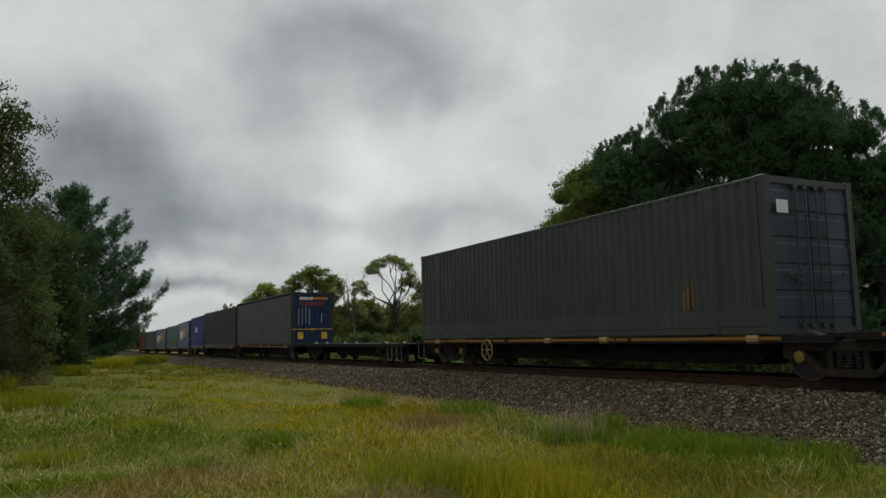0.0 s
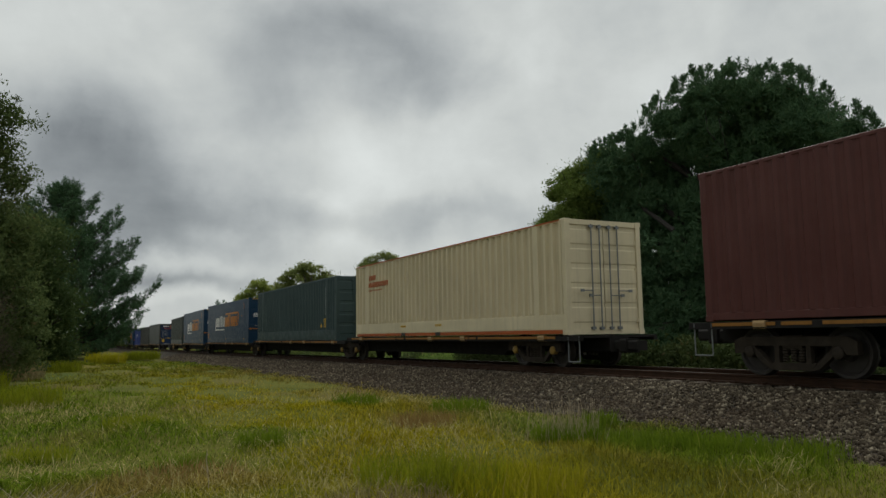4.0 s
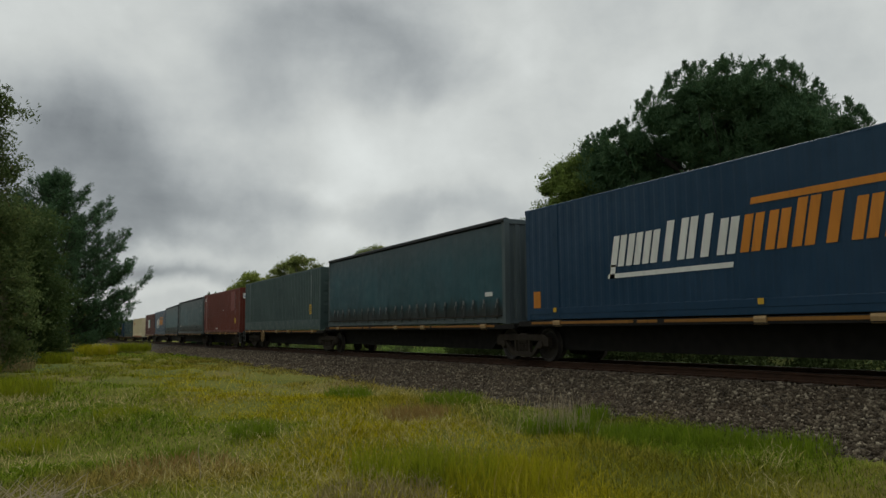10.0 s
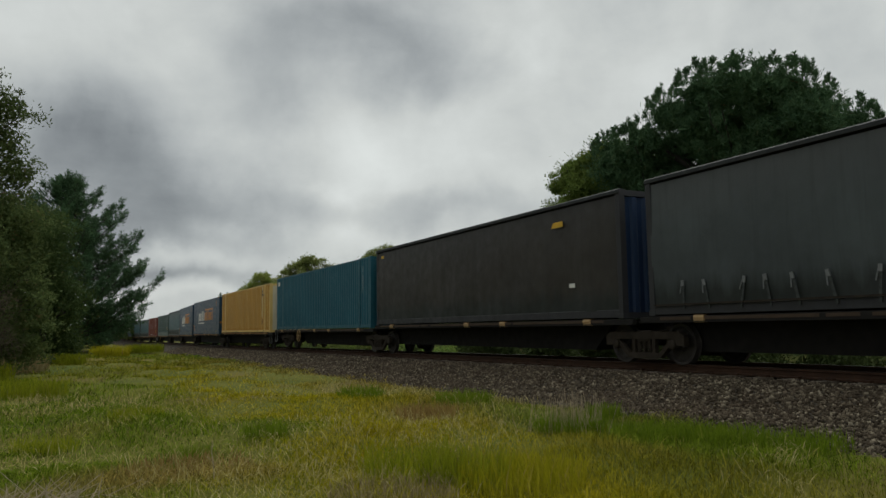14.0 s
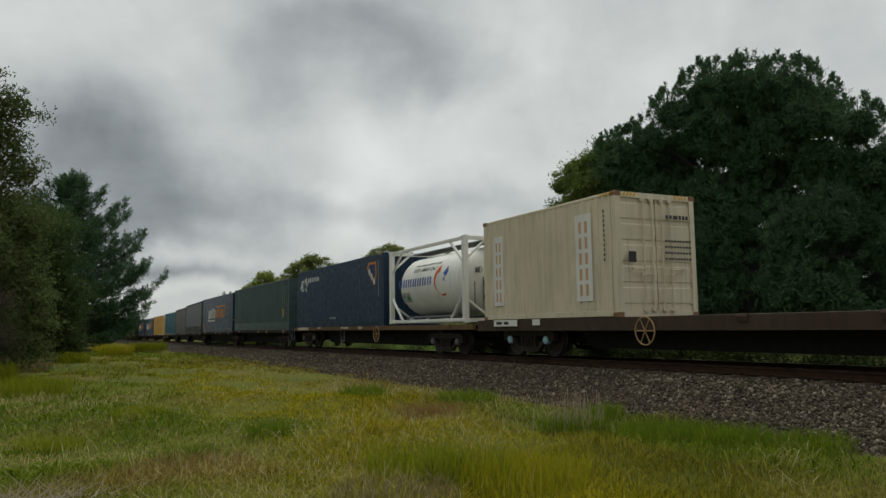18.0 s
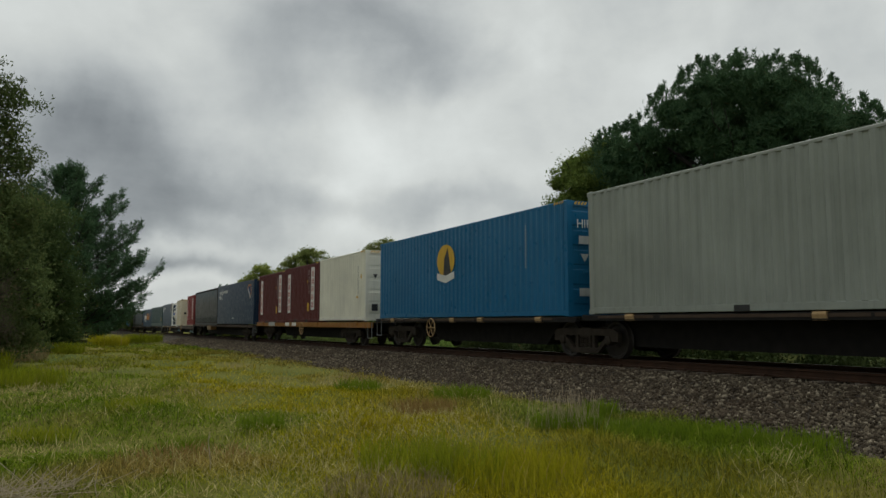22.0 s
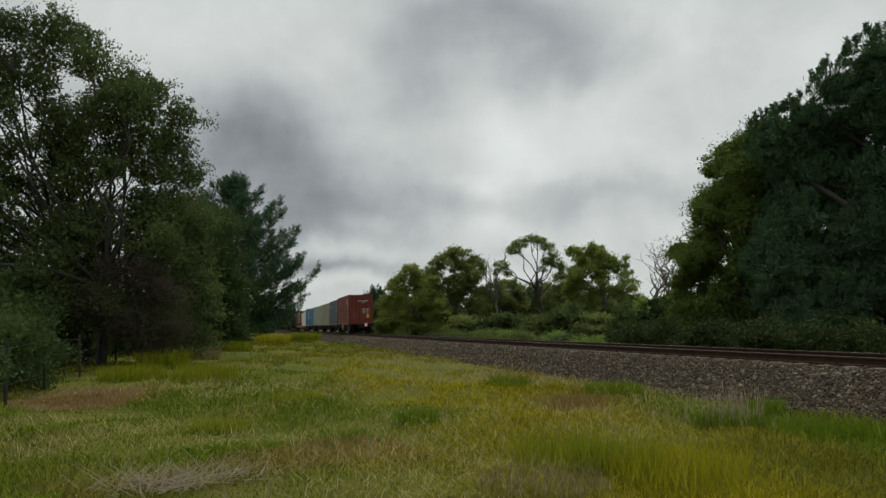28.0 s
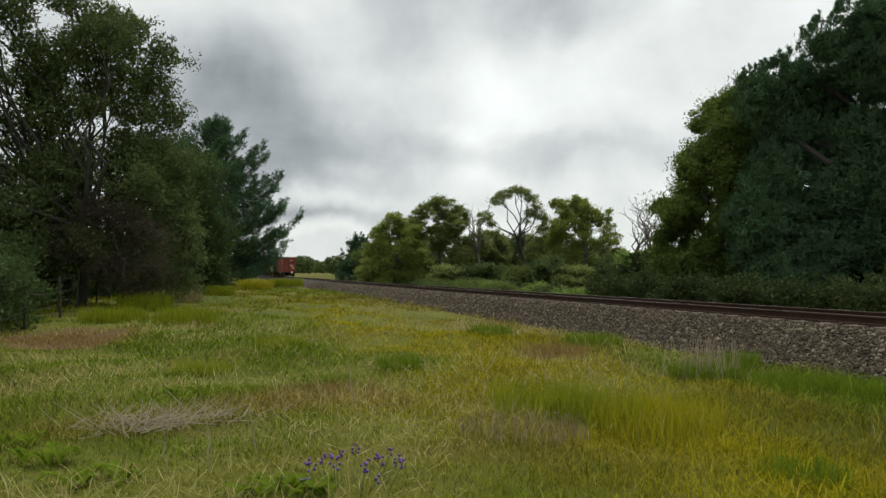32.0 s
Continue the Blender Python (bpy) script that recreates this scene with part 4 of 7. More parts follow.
def wagon(label, front, rear, base, bogies, sill=None, stripe=None, deep=0.12, wheels_at=(), steps_at=(), cap=None, lugs=True, belly=True, coupler=(0, 0)):
    """A low flat wagon from front to rear; base: the height of its deck. bogies: their places along it."""
    L, mid = front - rear, (front + rear) / 2
    thing = tagged(new("flat_wagon"), label, "wagon", "wagons of the freight train")
    sill = sill or steel_dark
    rail_z = RAIL_Z - base
    y0, y1 = -L / 2, L / 2
    b = shared(("sill", round(L, 2), deep), lambda: Build().box(-0.05, 0.06, y0, y1, -deep, -0.012, 0.008).box(-0.09, 0.06, y0, y1, -deep - 0.012, -deep + 0.012).mesh("side_sill"))
    for sx in (-1, 1):
        o = part("side_sill", b, sill, thing, at=(sx * 1.16, 0, 0))
        if sx > 0:
            o.rotation_euler = (0, 0, math.pi)
    part("deck", shared(("deck", round(L, 2)), lambda: Build().box(-1.08, 1.08, y0, y1, -0.07, -0.02).mesh("deck")), steel_dark, thing, "dark steel deck")
    part("centre_sill", shared(("csill", round(L, 2)), lambda: Build().box(-0.3, 0.3, y0, y1, -0.42, -0.07, 0.03).mesh("centre_sill")), steel_dark, thing)
    if belly and len(bogies) > 0:
        lo = max([y0 + 0.3] + [p - mid + 1.5 for p in bogies if p - mid < 0])
        hi = min([y1 - 0.3] + [p - mid - 1.5 for p in bogies if p - mid > 0])
        low = max(-0.95, rail_z + 0.25)
        def fish():
            return Build().prism("x", [(lo, -0.1), (lo + 0.7, low), (hi - 0.7, low), (hi, -0.1)], -0.62, 0.62).mesh("underframe")
        part("underframe", fish(), steel_dark, thing, "deep dark underframe")
    if stripe:
        segs, y, k = [], y0 + 1.0, 0
        while y < y1 - 1.2:
            w = (3.9, 0.4, 4.6, 0.6, 2.8)[k % 5]
            segs.append((y, min(y + w, y1 - 0.6), k))
            y, k = y + w + (0.12, 0.06, 0.2)[k % 3], k + 1
        for a, c, k in segs:
            part("reflector_strip", Build().box(-1.2195, -1.2135, a, c, -deep * 0.7, -0.03), stripe, thing, "faded yellow strip")
    if lugs:
        lug = shared("lug", lambda: Build().prism("y", [(-0.04, -0.15), (0.05, -0.15), (0.05, 0.0), (-0.04, 0.0), (-0.06, -0.05)], -0.13, 0.13).mesh("twistlock_bracket"))
        for y in (y0 + 1.6, y0 + L * 0.36, y0 + L * 0.5, y1 - 1.7):
            part("twistlock_bracket", lug, bracket_cream if stripe else sill, thing, at=(-1.2, y, 0.0))
    for p in bogies:
        add_bogie(thing, p - mid, rail_z, cap or bogie_mat)
    for p in wheels_at:
        handwheel(thing, p - mid)
    for p in steps_at:
        part("step", shared("step", step_mesh), galv, thing, "pale tube step", at=(-1.2, p - mid, -0.02))
    draw = shared("drawbar", lambda: Build().box(-0.16, 0.16, -0.45, 0.45, -0.38, -0.14, 0.04).box(-0.22, 0.22, -0.12, 0.12, -0.44, -0.1, 0.04).mesh("coupler"))
    for on, y in zip(coupler, (y1 + 0.35, y0 - 0.35)):
        if on:
            part("coupler", draw, steel_dark, thing, at=(0, y, 0.0))
    MOVERS.append((thing, mid, base))
    return thing


PACK = "low articulated container wagon in grimy steel with a yellow edge"


def pack(label, boxes, base, stripe, cap=None, brake_first=True, sill=None):
    """Platforms joined over shared bogies. boxes: (front, rear) of each load."""
    n = len(boxes)
    joints = [(boxes[i][1] + boxes[i + 1][0]) / 2 for i in range(n - 1)]
    for i, (f, r) in enumerate(boxes):
        front = f + 0.45 if i == 0 else joints[i - 1] - 0.12
        rear = r - 0.45 if i == n - 1 else joints[i] + 0.12
        bogies = ([f - 1.75] if i == 0 else []) + ([joints[i]] if i < n - 1 else [r + 1.75])
        wheels = [f - 4.6] if i == 0 and brake_first else []
        steps = ([f + 0.1] if i == 0 else []) + ([r - 0.2] if i == n - 1 else [])
        wagon(label, front, rear, base, bogies, sill, stripe, 0.13, wheels, steps, cap, coupler=(i == 0, i == n - 1))


# ---- the train, from its head to its tail: u is each load's front end at the start ----
c_grey = paint("box_grey", (0.046, 0.054, 0.046), 0.7, 0.4, 0.5)
c_slate = paint("box_slate", (0.034, 0.060, 0.060), 0.5, 0.15, 0.45)
c_liner = paint("box_liner_blue", (0.006, 0.034, 0.074), 0.45, 0.05, 0.42)
# darker cream for the wall, standing for the shaded recesses between the folds
c_cream_shade = paint("box_cream_shade", (0.55, 0.465, 0.300), 0.4, 0.15, 0.5)
c_cream = paint("box_cream", (0.62, 0.54, 0.36), 0.3, 0.12, 0.5)
c_rust_red = paint("box_rust_red", (0.36, 0.085, 0.018), 0.4, 0.1, 0.5)
c_maroon = paint("box_maroon", (0.087, 0.0255, 0.0209), 0.5, 0.15, 0.5)
c_red = paint("box_red", (0.142, 0.030, 0.018), 0.5, 0.15, 0.5)
c_teal = paint("box_teal", (0.0435, 0.0696, 0.0696), 0.5, 0.12, 0.45)
# darker yellow for the wall, with the recesses' shade in its colour
c_yellow_shade = paint("box_yellow_shade", (0.45, 0.225, 0.034), 0.6, 0.35, 0.55)
c_yellow = paint("box_yellow", (0.68, 0.47, 0.16), 0.4, 0.3, 0.5)
c_blue = paint("box_blue", (0.014, 0.094, 0.130), 0.4, 0.05, 0.4)
c_seagreen = paint("box_seagreen", (0.058, 0.0899, 0.087), 0.45, 0.1, 0.45)
c_navy = paint("box_navy", (0.009, 0.030, 0.062), 0.4, 0.05, 0.45)
c_ivory = paint("box_ivory", (0.62, 0.55, 0.40), 0.6, 0.42, 0.5)
c_scarlet = paint("box_scarlet", (0.224, 0.0245, 0.0231), 0.45, 0.12, 0.5)
c_wine = paint("box_wine", (0.0928, 0.0139, 0.0116), 0.4, 0.1, 0.5)
c_white = paint("box_white", (0.74, 0.715, 0.60), 0.3, 0.1, 0.45)
c_bright = paint("box_bright_blue", (0.003, 0.108, 0.235), 0.3, 0.03, 0.35)
c_lightgrey = paint("box_light_grey", (0.265, 0.285, 0.25), 0.4, 0.06, 0.5)
c_sage = paint("box_sage_cream", (0.265, 0.25, 0.178), 0.5, 0.15, 0.5)
c_petrol = paint("box_petrol", (0.015, 0.042, 0.053), 0.5, 0.1, 0.45)
c_brick = paint("box_brick_red", (0.175, 0.038, 0.024), 0.5, 0.15, 0.5)
t_teal = tarp("tarp_teal", (0.022, 0.072, 0.088))
t_brown = tarp("tarp_brown", (0.030, 0.026, 0.021))
t_grey = tarp("tarp_grey", (0.054, 0.064, 0.066))
t_olive = tarp("tarp_olive", (0.034, 0.033, 0.024), (0.040, 0.072, 0.092))
t_sage = paint("tarp_sage", (0.0638, 0.0696, 0.0638), 0.6, 0.0, 0.6)
f_grey = paint("frame_grey", (0.080, 0.102, 0.108), 0.6, 0.1, 0.5)
f_blue = paint("frame_blue", (0.009, 0.028, 0.075), 0.5, 0.05, 0.5)
f_dark = paint("frame_dark", (0.029, 0.029, 0.0319), 0.6, 0.1, 0.5)

LOW, HIGH = 1.50, 1.68
L48, L40, L20 = 14.63, 12.19, 6.06


def boxes_of(fronts, lengths):
    return [(f, f - l) for f, l in zip(fronts, lengths)]


def head_of_train():
    """The wagons far up the line at the start."""
    curtain_box("grey-green curtain-sided container with a blue rear end", 55.3, 14.4, t_sage, LOW, f_dark, buckles=False, end_mat=f_blue)
    t = MOVERS[-1][0]
    part("door_logo", end_poly(14.4, bars(0.45, 2.5, 0.75, 0.15, 7, 0.25, 0.2)), white_mark, t, "white logo bars")
    part("door_logo", end_poly(14.4, bars(1.25, 2.5, 0.8, 0.15, 8, 0.25, 0.2)), orange_mark, t, "orange logo bars")
    tagged(part("writing", end_poly(14.4, bars(0.5, 2.3, 1.4, 0.06, 18, 0.4) + bars(0.6, 2.17, 1.2, 0.06, 15, 0.4)), red_mark, t, "rows of small orange print"), kind="stuff")
    tagged(part("writing", end_poly(14.4, [rect(0.4 + 0.2 * i, 1.1 + 0.05 * (i % 3), 0.03, 0.9) for i in range(4)] + [rect(1.7, 1.25, 0.03, 0.5)]), grey_mark, t, "pale vertical marks"), kind="stuff")
    part("rear_band", end_poly(14.4, [rect(0.05, 0.86, 2.3, 0.04), rect(0.35, 0.35, 0.32, 0.36), rect(1.7, 0.35, 0.32, 0.36), rect(1.05, 0.83, 0.3, 0.1)]), yellow_mark, t, "yellow band and two panels")
    container("dark olive-grey steel shipping container on a low wagon", 70.2, L48, paint("box_olive", (0.036, 0.036, 0.031), 0.5, 0.1), LOW)
    container("bright blue steel shipping container with a white mark", 81.6, 10.6, paint("box_royal", (0.014, 0.035, 0.17), 0.4, 0.05), LOW)
    t = MOVERS[-1][0]
    part("logo", side_poly(10.6, bars(4.2, 1.4, 1.4, 0.5, 4, 0.3, 0.2)), white_mark, t, "white logo shapes")
    t = container("dark blue steel shipping container with two-colour logo shapes", 99.0, L48, c_liner, LOW, 0.007, 0.3)
    liner_logo(t, L48)
    container("sea-green steel shipping container", 115.5, L48, c_seagreen, LOW)
    t = container("dark blue steel shipping container with two-colour logo shapes", 132.0, L48, c_liner, LOW, 0.007, 0.3)
    liner_logo(t, L48)
    container("grey steel shipping container far up the train", 149.0, L48, c_grey, LOW)
    container("brown steel shipping container far up the train", 166.0, L48, c_maroon, LOW)
    pack(PACK, boxes_of((166.0, 149.0, 132.0, 115.5, 99.0), (L48,) * 5), LOW, sill_yellow)
    pack(PACK, boxes_of((81.6, 70.2, 55.3), (10.6, L48, 14.4)), LOW, sill_yellow)
    # an unloaded platform in front of the grey box
    wagon("empty low container wagon in dark steel with bogie and steps", 39.6, 25.6, LOW, (37.0, 27.6), None, None, 0.13, (), (27.0, 26.1), None, False, coupler=(1, 1))


def pack_a():
    f = (24.02, 6.86, -10.06, -27.1, -44.19)
    t = container("dull grey corrugated steel container with a white door sticker", f[0], L48, c_grey, LOW, 0.04, 0.26, True, 0.28, door_mat=paint("door_blue_grey", (0.036, 0.056, 0.070), 0.8, 0.5, 0.5))
    part("door_sticker", end_poly(L48, [rect(0.24, 2.2, 0.3, 0.24)], 0.05), white_mark, t, "white door sticker")
    part("rust_patch", side_poly(L48, [rect(12.5 + 0.13 * i, 0.5 + 0.03 * i, 0.05, 0.4 + 0.06 * i) for i in range(3)]), paint("rust_scrape", (0.20, 0.085, 0.02), 0.6, 0.4), t, "faded orange scrapes")
    for u in f[1:3]:
        t = container("dark blue steel container with white and orange slanted logo shapes", u, L48, c_liner, LOW, 0.007, 0.3, True, 0.12, rod=galv)
        liner_logo(t, L48)
    t = container("blue-grey corrugated steel container with yellow warning stickers", f[3], L48, c_slate, LOW, 0.04, 0.26, True, 0.3)
    code_column(t, L48, 13.1, 1.2, 2.5, 11, grey_mark)
    caution(t, L48, 12.9, 0.62, 0.28, 0.4)
    part("warning_triangle", side_poly(L48, [[(12.4, 0.62), (12.62, 0.62), (12.51, 0.85)]]), yellow_mark, t, "yellow warning triangle")
    part("door_writing", end_poly(L48, bars(1.3, 2.3, 0.7, 0.1, 9) + bars(1.3, 2.12, 0.6, 0.08, 7) + [r for i in range(4) for r in bars(1.3, 1.75 - 0.12 * i, 0.7, 0.06, 8)], 0.06), white_mark, t, "rows of white print")
    part("caution_sticker", end_poly(L48, [[(1.25, 1.0), (1.55, 1.0), (1.4, 1.25)], rect(1.75, 1.0, 0.25, 0.3)], 0.06), yellow_mark, t, "yellow warning stickers")
    t = container("cream corrugated steel container with orange rails and lettering shapes", f[4], L48, c_cream, LOW, 0.06, 0.34, True, 0.32, rod=galv, wall_mat=c_cream_shade, face=0.44)
    lit_folds(t, L48, 0.34, c_cream, 1.0, 0.32, 0.42)
    part("logo", side_poly(L48, [r for i in range(4) for r in slab(1.5 + 0.185 * i, 2.23, 0.14, 0.19, 0.1)] + [r for i in range(10) for r in slab(1.46 + 0.2 * i, 1.95, 0.155, 0.2, 0.1)] + bars(1.5, 1.8, 1.35, 0.05, 18, 0.4)), c_rust_red, t, "orange-red logo bars")
    part("rail_paint", side_poly(L48, [rect(0.2, 0.03, L48 - 0.4, 0.1)], -1.2255), c_rust_red, t, "orange bottom rail")
    part("rail_paint", side_poly(L48, [rect(0.2, BOX_H - 0.05, L48 - 0.4, 0.035)], -1.2255), c_rust_red, t, "orange top rail")
    part("stencil", side_poly(L48, bars(4.6, 0.33, 0.45, 0.07, 9, 0.35) + bars(7.4, 0.33, 0.45, 0.07, 9, 0.35), -1.229), yellow_mark, t, "small yellow stencils")
    part("fork_pocket", side_poly(L48, [rect(4.65, 0.02, 0.36, 0.12), rect(7.4, 0.02, 0.36, 0.12)], -1.2265), black_mark, t, "dark lifting pocket")
    pack(PACK, boxes_of(f, (L48,) * 5), LOW, sill_yellow, paint("bearing_yellow", (0.26, 0.16, 0.03), 0.8, 0.3))


def pack_b():
    f, n = (-63.25, -76.45, -91.9, -107.6, -123.3), (L40, L48, 14.8, 15.2, L40)
    t = container("maroon steel container with a white and teal logo panel", f[0], L40, c_maroon, HIGH, 0.03)
    part("logo_panel", side_poly(L40, [rect(4.3, 1.0, 2.6, 1.15)]), white_mark, t, "white logo panel")
    part("logo", side_poly(L40, [rect(6.0, 1.35, 0.9, 0.8), [(6.3, 1.15), (6.75, 0.95), (7.2, 1.2), (6.75, 1.55)]], -1.2287), teal_mark, t, "teal logo shapes")
    part("logo", side_poly(L40, bars(4.5, 1.2, 1.2, 0.2, 5, 0.3), -1.2287), grey_mark, t, "grey logo bars")
    t = container("dark blue steel container with white and orange slanted logo shapes", f[1], L48, c_liner, HIGH, 0.007, 0.3, True, 0.12, rod=galv)
    liner_logo(t, L48)
    t = curtain_box("teal curtain-sided container with strapped tarpaulin sides", f[2], n[2], t_teal, HIGH, f_dark)
    part("warning_triangle", side_poly(n[2], [[(1.5, 2.25), (1.75, 2.25), (1.62, 2.5)], [(12.2, 2.35), (12.45, 2.35), (12.32, 2.6)]], -1.245), black_mark, t, "dark triangle mark")
    t = curtain_box("teal curtain-sided container with grey steel front panel", f[3], n[3], t_teal, HIGH, f_grey, front_panel=1.1)
    code_column(t, n[3], 14.3, 1.4, 2.6, 8, grey_mark)
    part("plate", side_poly(n[3], [rect(1.9, 0.62, 0.3, 0.1)], -1.25), white_mark, t, "small white plate")
    t = container("faded red steel container with white stickers", f[4], L40, c_red, HIGH, 0.036, 0.27, end="wall")
    part("sticker", side_poly(L40, [rect(0.55, 2.35, 0.26, 0.24), rect(7.2, 1.5, 0.08, 0.1)]), white_mark, t, "white stickers")
    code_column(t, L40, 10.9, 1.2, 2.6, 12)
    part("paint_patch", side_poly(L40, [rect(9.55, 1.45, 1.2, 1.3), rect(0.75, 0.2, 0.55, 2.6)], -1.2225, 0.002), paint("fresh_red", (0.20, 0.032, 0.022), 0.3), t, "brighter repainted panels")
    part("stencil", side_poly(L40, bars(4.6, 0.24, 0.75, 0.07, 10, 0.4)), white_mark, t, "small white stencil")
    part("caution_sticker", side_poly(L40, [rect(10.8, 0.6, 0.32, 0.36)]), yellow_mark, t, "yellow caution sticker")
    part("end_sticker", end_poly(L40, [rect(0.2, 2.2, 0.55, 0.32)], 0.045), white_mark, t, "white and blue end sticker")
    part("end_print", end_poly(L40, [rect(0.28, 2.27, 0.38, 0.1)] , 0.05), blue_mark, t)
    part("end_recess", end_poly(L40, [rect(0.75, 0.15, 0.9, 0.9)], 0.045), steel_dark, t, "dark recess in the end wall")
    part("end_print", end_poly(L40, [rect(1.5, 1.2 + 0.16 * i, 0.5, 0.1) for i in range(3)], 0.05), grey_mark, t, "rows of grey print")
    pack(PACK, boxes_of(f, n), HIGH, sill_yellow)


def pack_c():
    f, n = (-137.0, -152.75, -168.4, -184.1, -199.7), (L48,) * 5
    t = container("weathered teal-green corrugated container with an orange sticker", f[0], L48, c_seagreen, HIGH, 0.04, 0.26, True, 0.3)
    caution(t, L48, 13.05, 0.75, 0.3, 0.45)
    code_column(t, L48, 13.3, 1.6, 2.6, 9, grey_mark)
    t = curtain_box("teal-blue curtain-sided container with grey corrugated rear", f[1], L48, t_teal, HIGH, f_grey)
    part("plate", side_poly(L48, [rect(13.6, 0.78, 0.4, 0.12)], -1.25), white_mark, t, "small white plate")
    for u, e in ((f[2], "door"), (f[3], "wall")):
        t = container("dark blue steel container with white and orange slanted logo shapes", u, L48, c_liner, HIGH, 0.007, 0.3, True, 0.12, e, rod=galv)
        liner_logo(t, L48)
    t = container("faded yellow deeply corrugated container with rusty white doors", f[4], L48, c_yellow, HIGH, 0.06, 0.36, True, 0.0, rod=galv, door_mat=c_ivory, wall_mat=c_yellow_shade, face=0.46)
    lit_folds(t, L48, 0.36, c_yellow, face=0.44)
    part("faded_panel", side_poly(L48, [rect(12.62, 1.75, 0.3, 1.05), rect(12.66, 0.9, 0.24, 0.85)], -1.2242, 0.0012), paint("sun_bleached", (0.60, 0.45, 0.23), 0.6, 0.3, 0.6), t, "patch of paint faded to white")
    part("code_mark", side_poly(L48, bars(12.62, 2.42, 0.34, 0.13, 4, 0.35) + bars(12.62, 2.22, 0.5, 0.13, 6, 0.35), -1.2262, 0.002), black_mark, t, "dark code marks")
    part("rust_patch", side_poly(L48, [rect(12.62, 0.5, 0.26, 0.3)], -1.2242, 0.0012), paint("rust_stain", (0.22, 0.10, 0.03), 0.6, 0.3, 0.7), t, "square rust-brown patch")
    part("rail_panel", side_poly(L48, [rect(0.3 + 1.95 * i, 0.03, 1.75, 0.11) for i in range(7)], -1.2262), c_yellow, t, "pale bottom rail plates")
    part("fork_pocket", side_poly(L48, [rect(p, 0.05, 0.09, 0.07) for p in (1.6, 5.3, 11.5, 13.1)], -1.2312), black_mark, t, "small dark holes")
    pack(PACK, boxes_of(f, n), HIGH, sill_yellow)


def pack_d():
    f, n = (-215.9, -231.15, -246.6, -262.1, -277.15), (L48, L48, 14.8, L48, L48)
    t = container("blue corrugated container with white corner stickers", f[0], L48, c_blue, HIGH, 0.035, 0.27, True, 0.0)
    part("sticker", side_poly(L48, [rect(0.35, 2.45, 0.35, 0.22)]), white_mark, t, "white corner sticker")
    part("sticker", end_poly(L48, [rect(0.25, 2.45, 0.4, 0.22)], 0.05), white_mark, t, "white corner sticker")
    code_column(t, L48, 13.75, 1.45, 2.6, 10)
    t = curtain_box("dark brown curtain-sided container with a blue steel rear", f[1], L48, t_brown, HIGH, f_dark, buckles=False, end_mat=f_blue)
    part("badge", side_poly(L48, [[(12.0, 2.32), (12.1, 2.46), (12.5, 2.46), (12.5, 2.32)], rect(0.6, 2.55, 0.25, 0.1)], -1.245), yellow_mark, t, "yellow badge")
    part("sticker", side_poly(L48, [rect(12.7, 0.78, 0.22, 0.1)], -1.245), white_mark, t, "white sticker")
    curtain_box("dark grey curtain-sided container with strapped tarpaulin sides", f[2], n[2], t_grey, HIGH, f_dark)
    t = container("dark blue steel container with white and orange slanted logo shapes", f[3], L48, c_liner, HIGH, 0.007, 0.3, True, 0.12, rod=galv)
    liner_logo(t, L48)
    t = container("sea-green corrugated container with orange stickers by the doors", f[4], L48, c_seagreen, HIGH, 0.045, 0.27, True, 0.3)
    code_column(t, L48, 13.65, 1.4, 2.5, 10)
    caution(t, L48, 13.3, 0.78, 0.3, 0.42)
    pack(PACK, boxes_of(f, n), HIGH, sill_brown)


def horse_logo(t, L, p, z):
    # a curled sea creature as plain rings and wedges
    b = Build()
    def disc(pc, zc, r0, r1, a0, a1, n=14):
        pts = [(pc + r1 * math.cos(a0 + (a1 - a0) * i / n), zc + r1 * math.sin(a0 + (a1 - a0) * i / n)) for i in range(n + 1)]
        inn = [(pc + r0 * math.cos(a0 + (a1 - a0) * i / n), zc + r0 * math.sin(a0 + (a1 - a0) * i / n)) for i in range(n + 1)]
        return [[pts[i], pts[i + 1], inn[i + 1], inn[i]] for i in range(n)]
    polys = disc(p + 0.35, z + 0.3, 0.2, 0.3, 0.3, 5.6) + disc(p + 0.35, z + 0.3, 0.06, 0.13, 1.5, 6.5) + disc(p + 0.85, z + 0.35, 0.13, 0.27, -0.4, 2.4)
    polys += [[(p + 0.75, z + 0.5), (p + 1.0, z + 0.72), (p + 1.1, z + 0.6), (p + 0.95, z + 0.4)], [(p + 1.0, z + 0.3), (p + 1.35, z + 0.45), (p + 1.3, z + 0.36), (p + 1.0, z + 0.2)],
              [(p - 0.15, z + 0.1), (p + 0.1, z + 0.35), (p + 0.12, z + 0.2)], [(p + 0.9, z + 0.2), (p + 1.15, z - 0.05), (p + 1.0, z - 0.02), (p + 0.8, z + 0.15)]]
    part("logo", side_poly(L, polys), white_mark, t, "white curled logo shape")
    part("logo", side_poly(L, bars(p + 1.3, z + 0.42, 1.75, 0.21, 6, 0.48)), white_mark, t, "row of white logo bars")


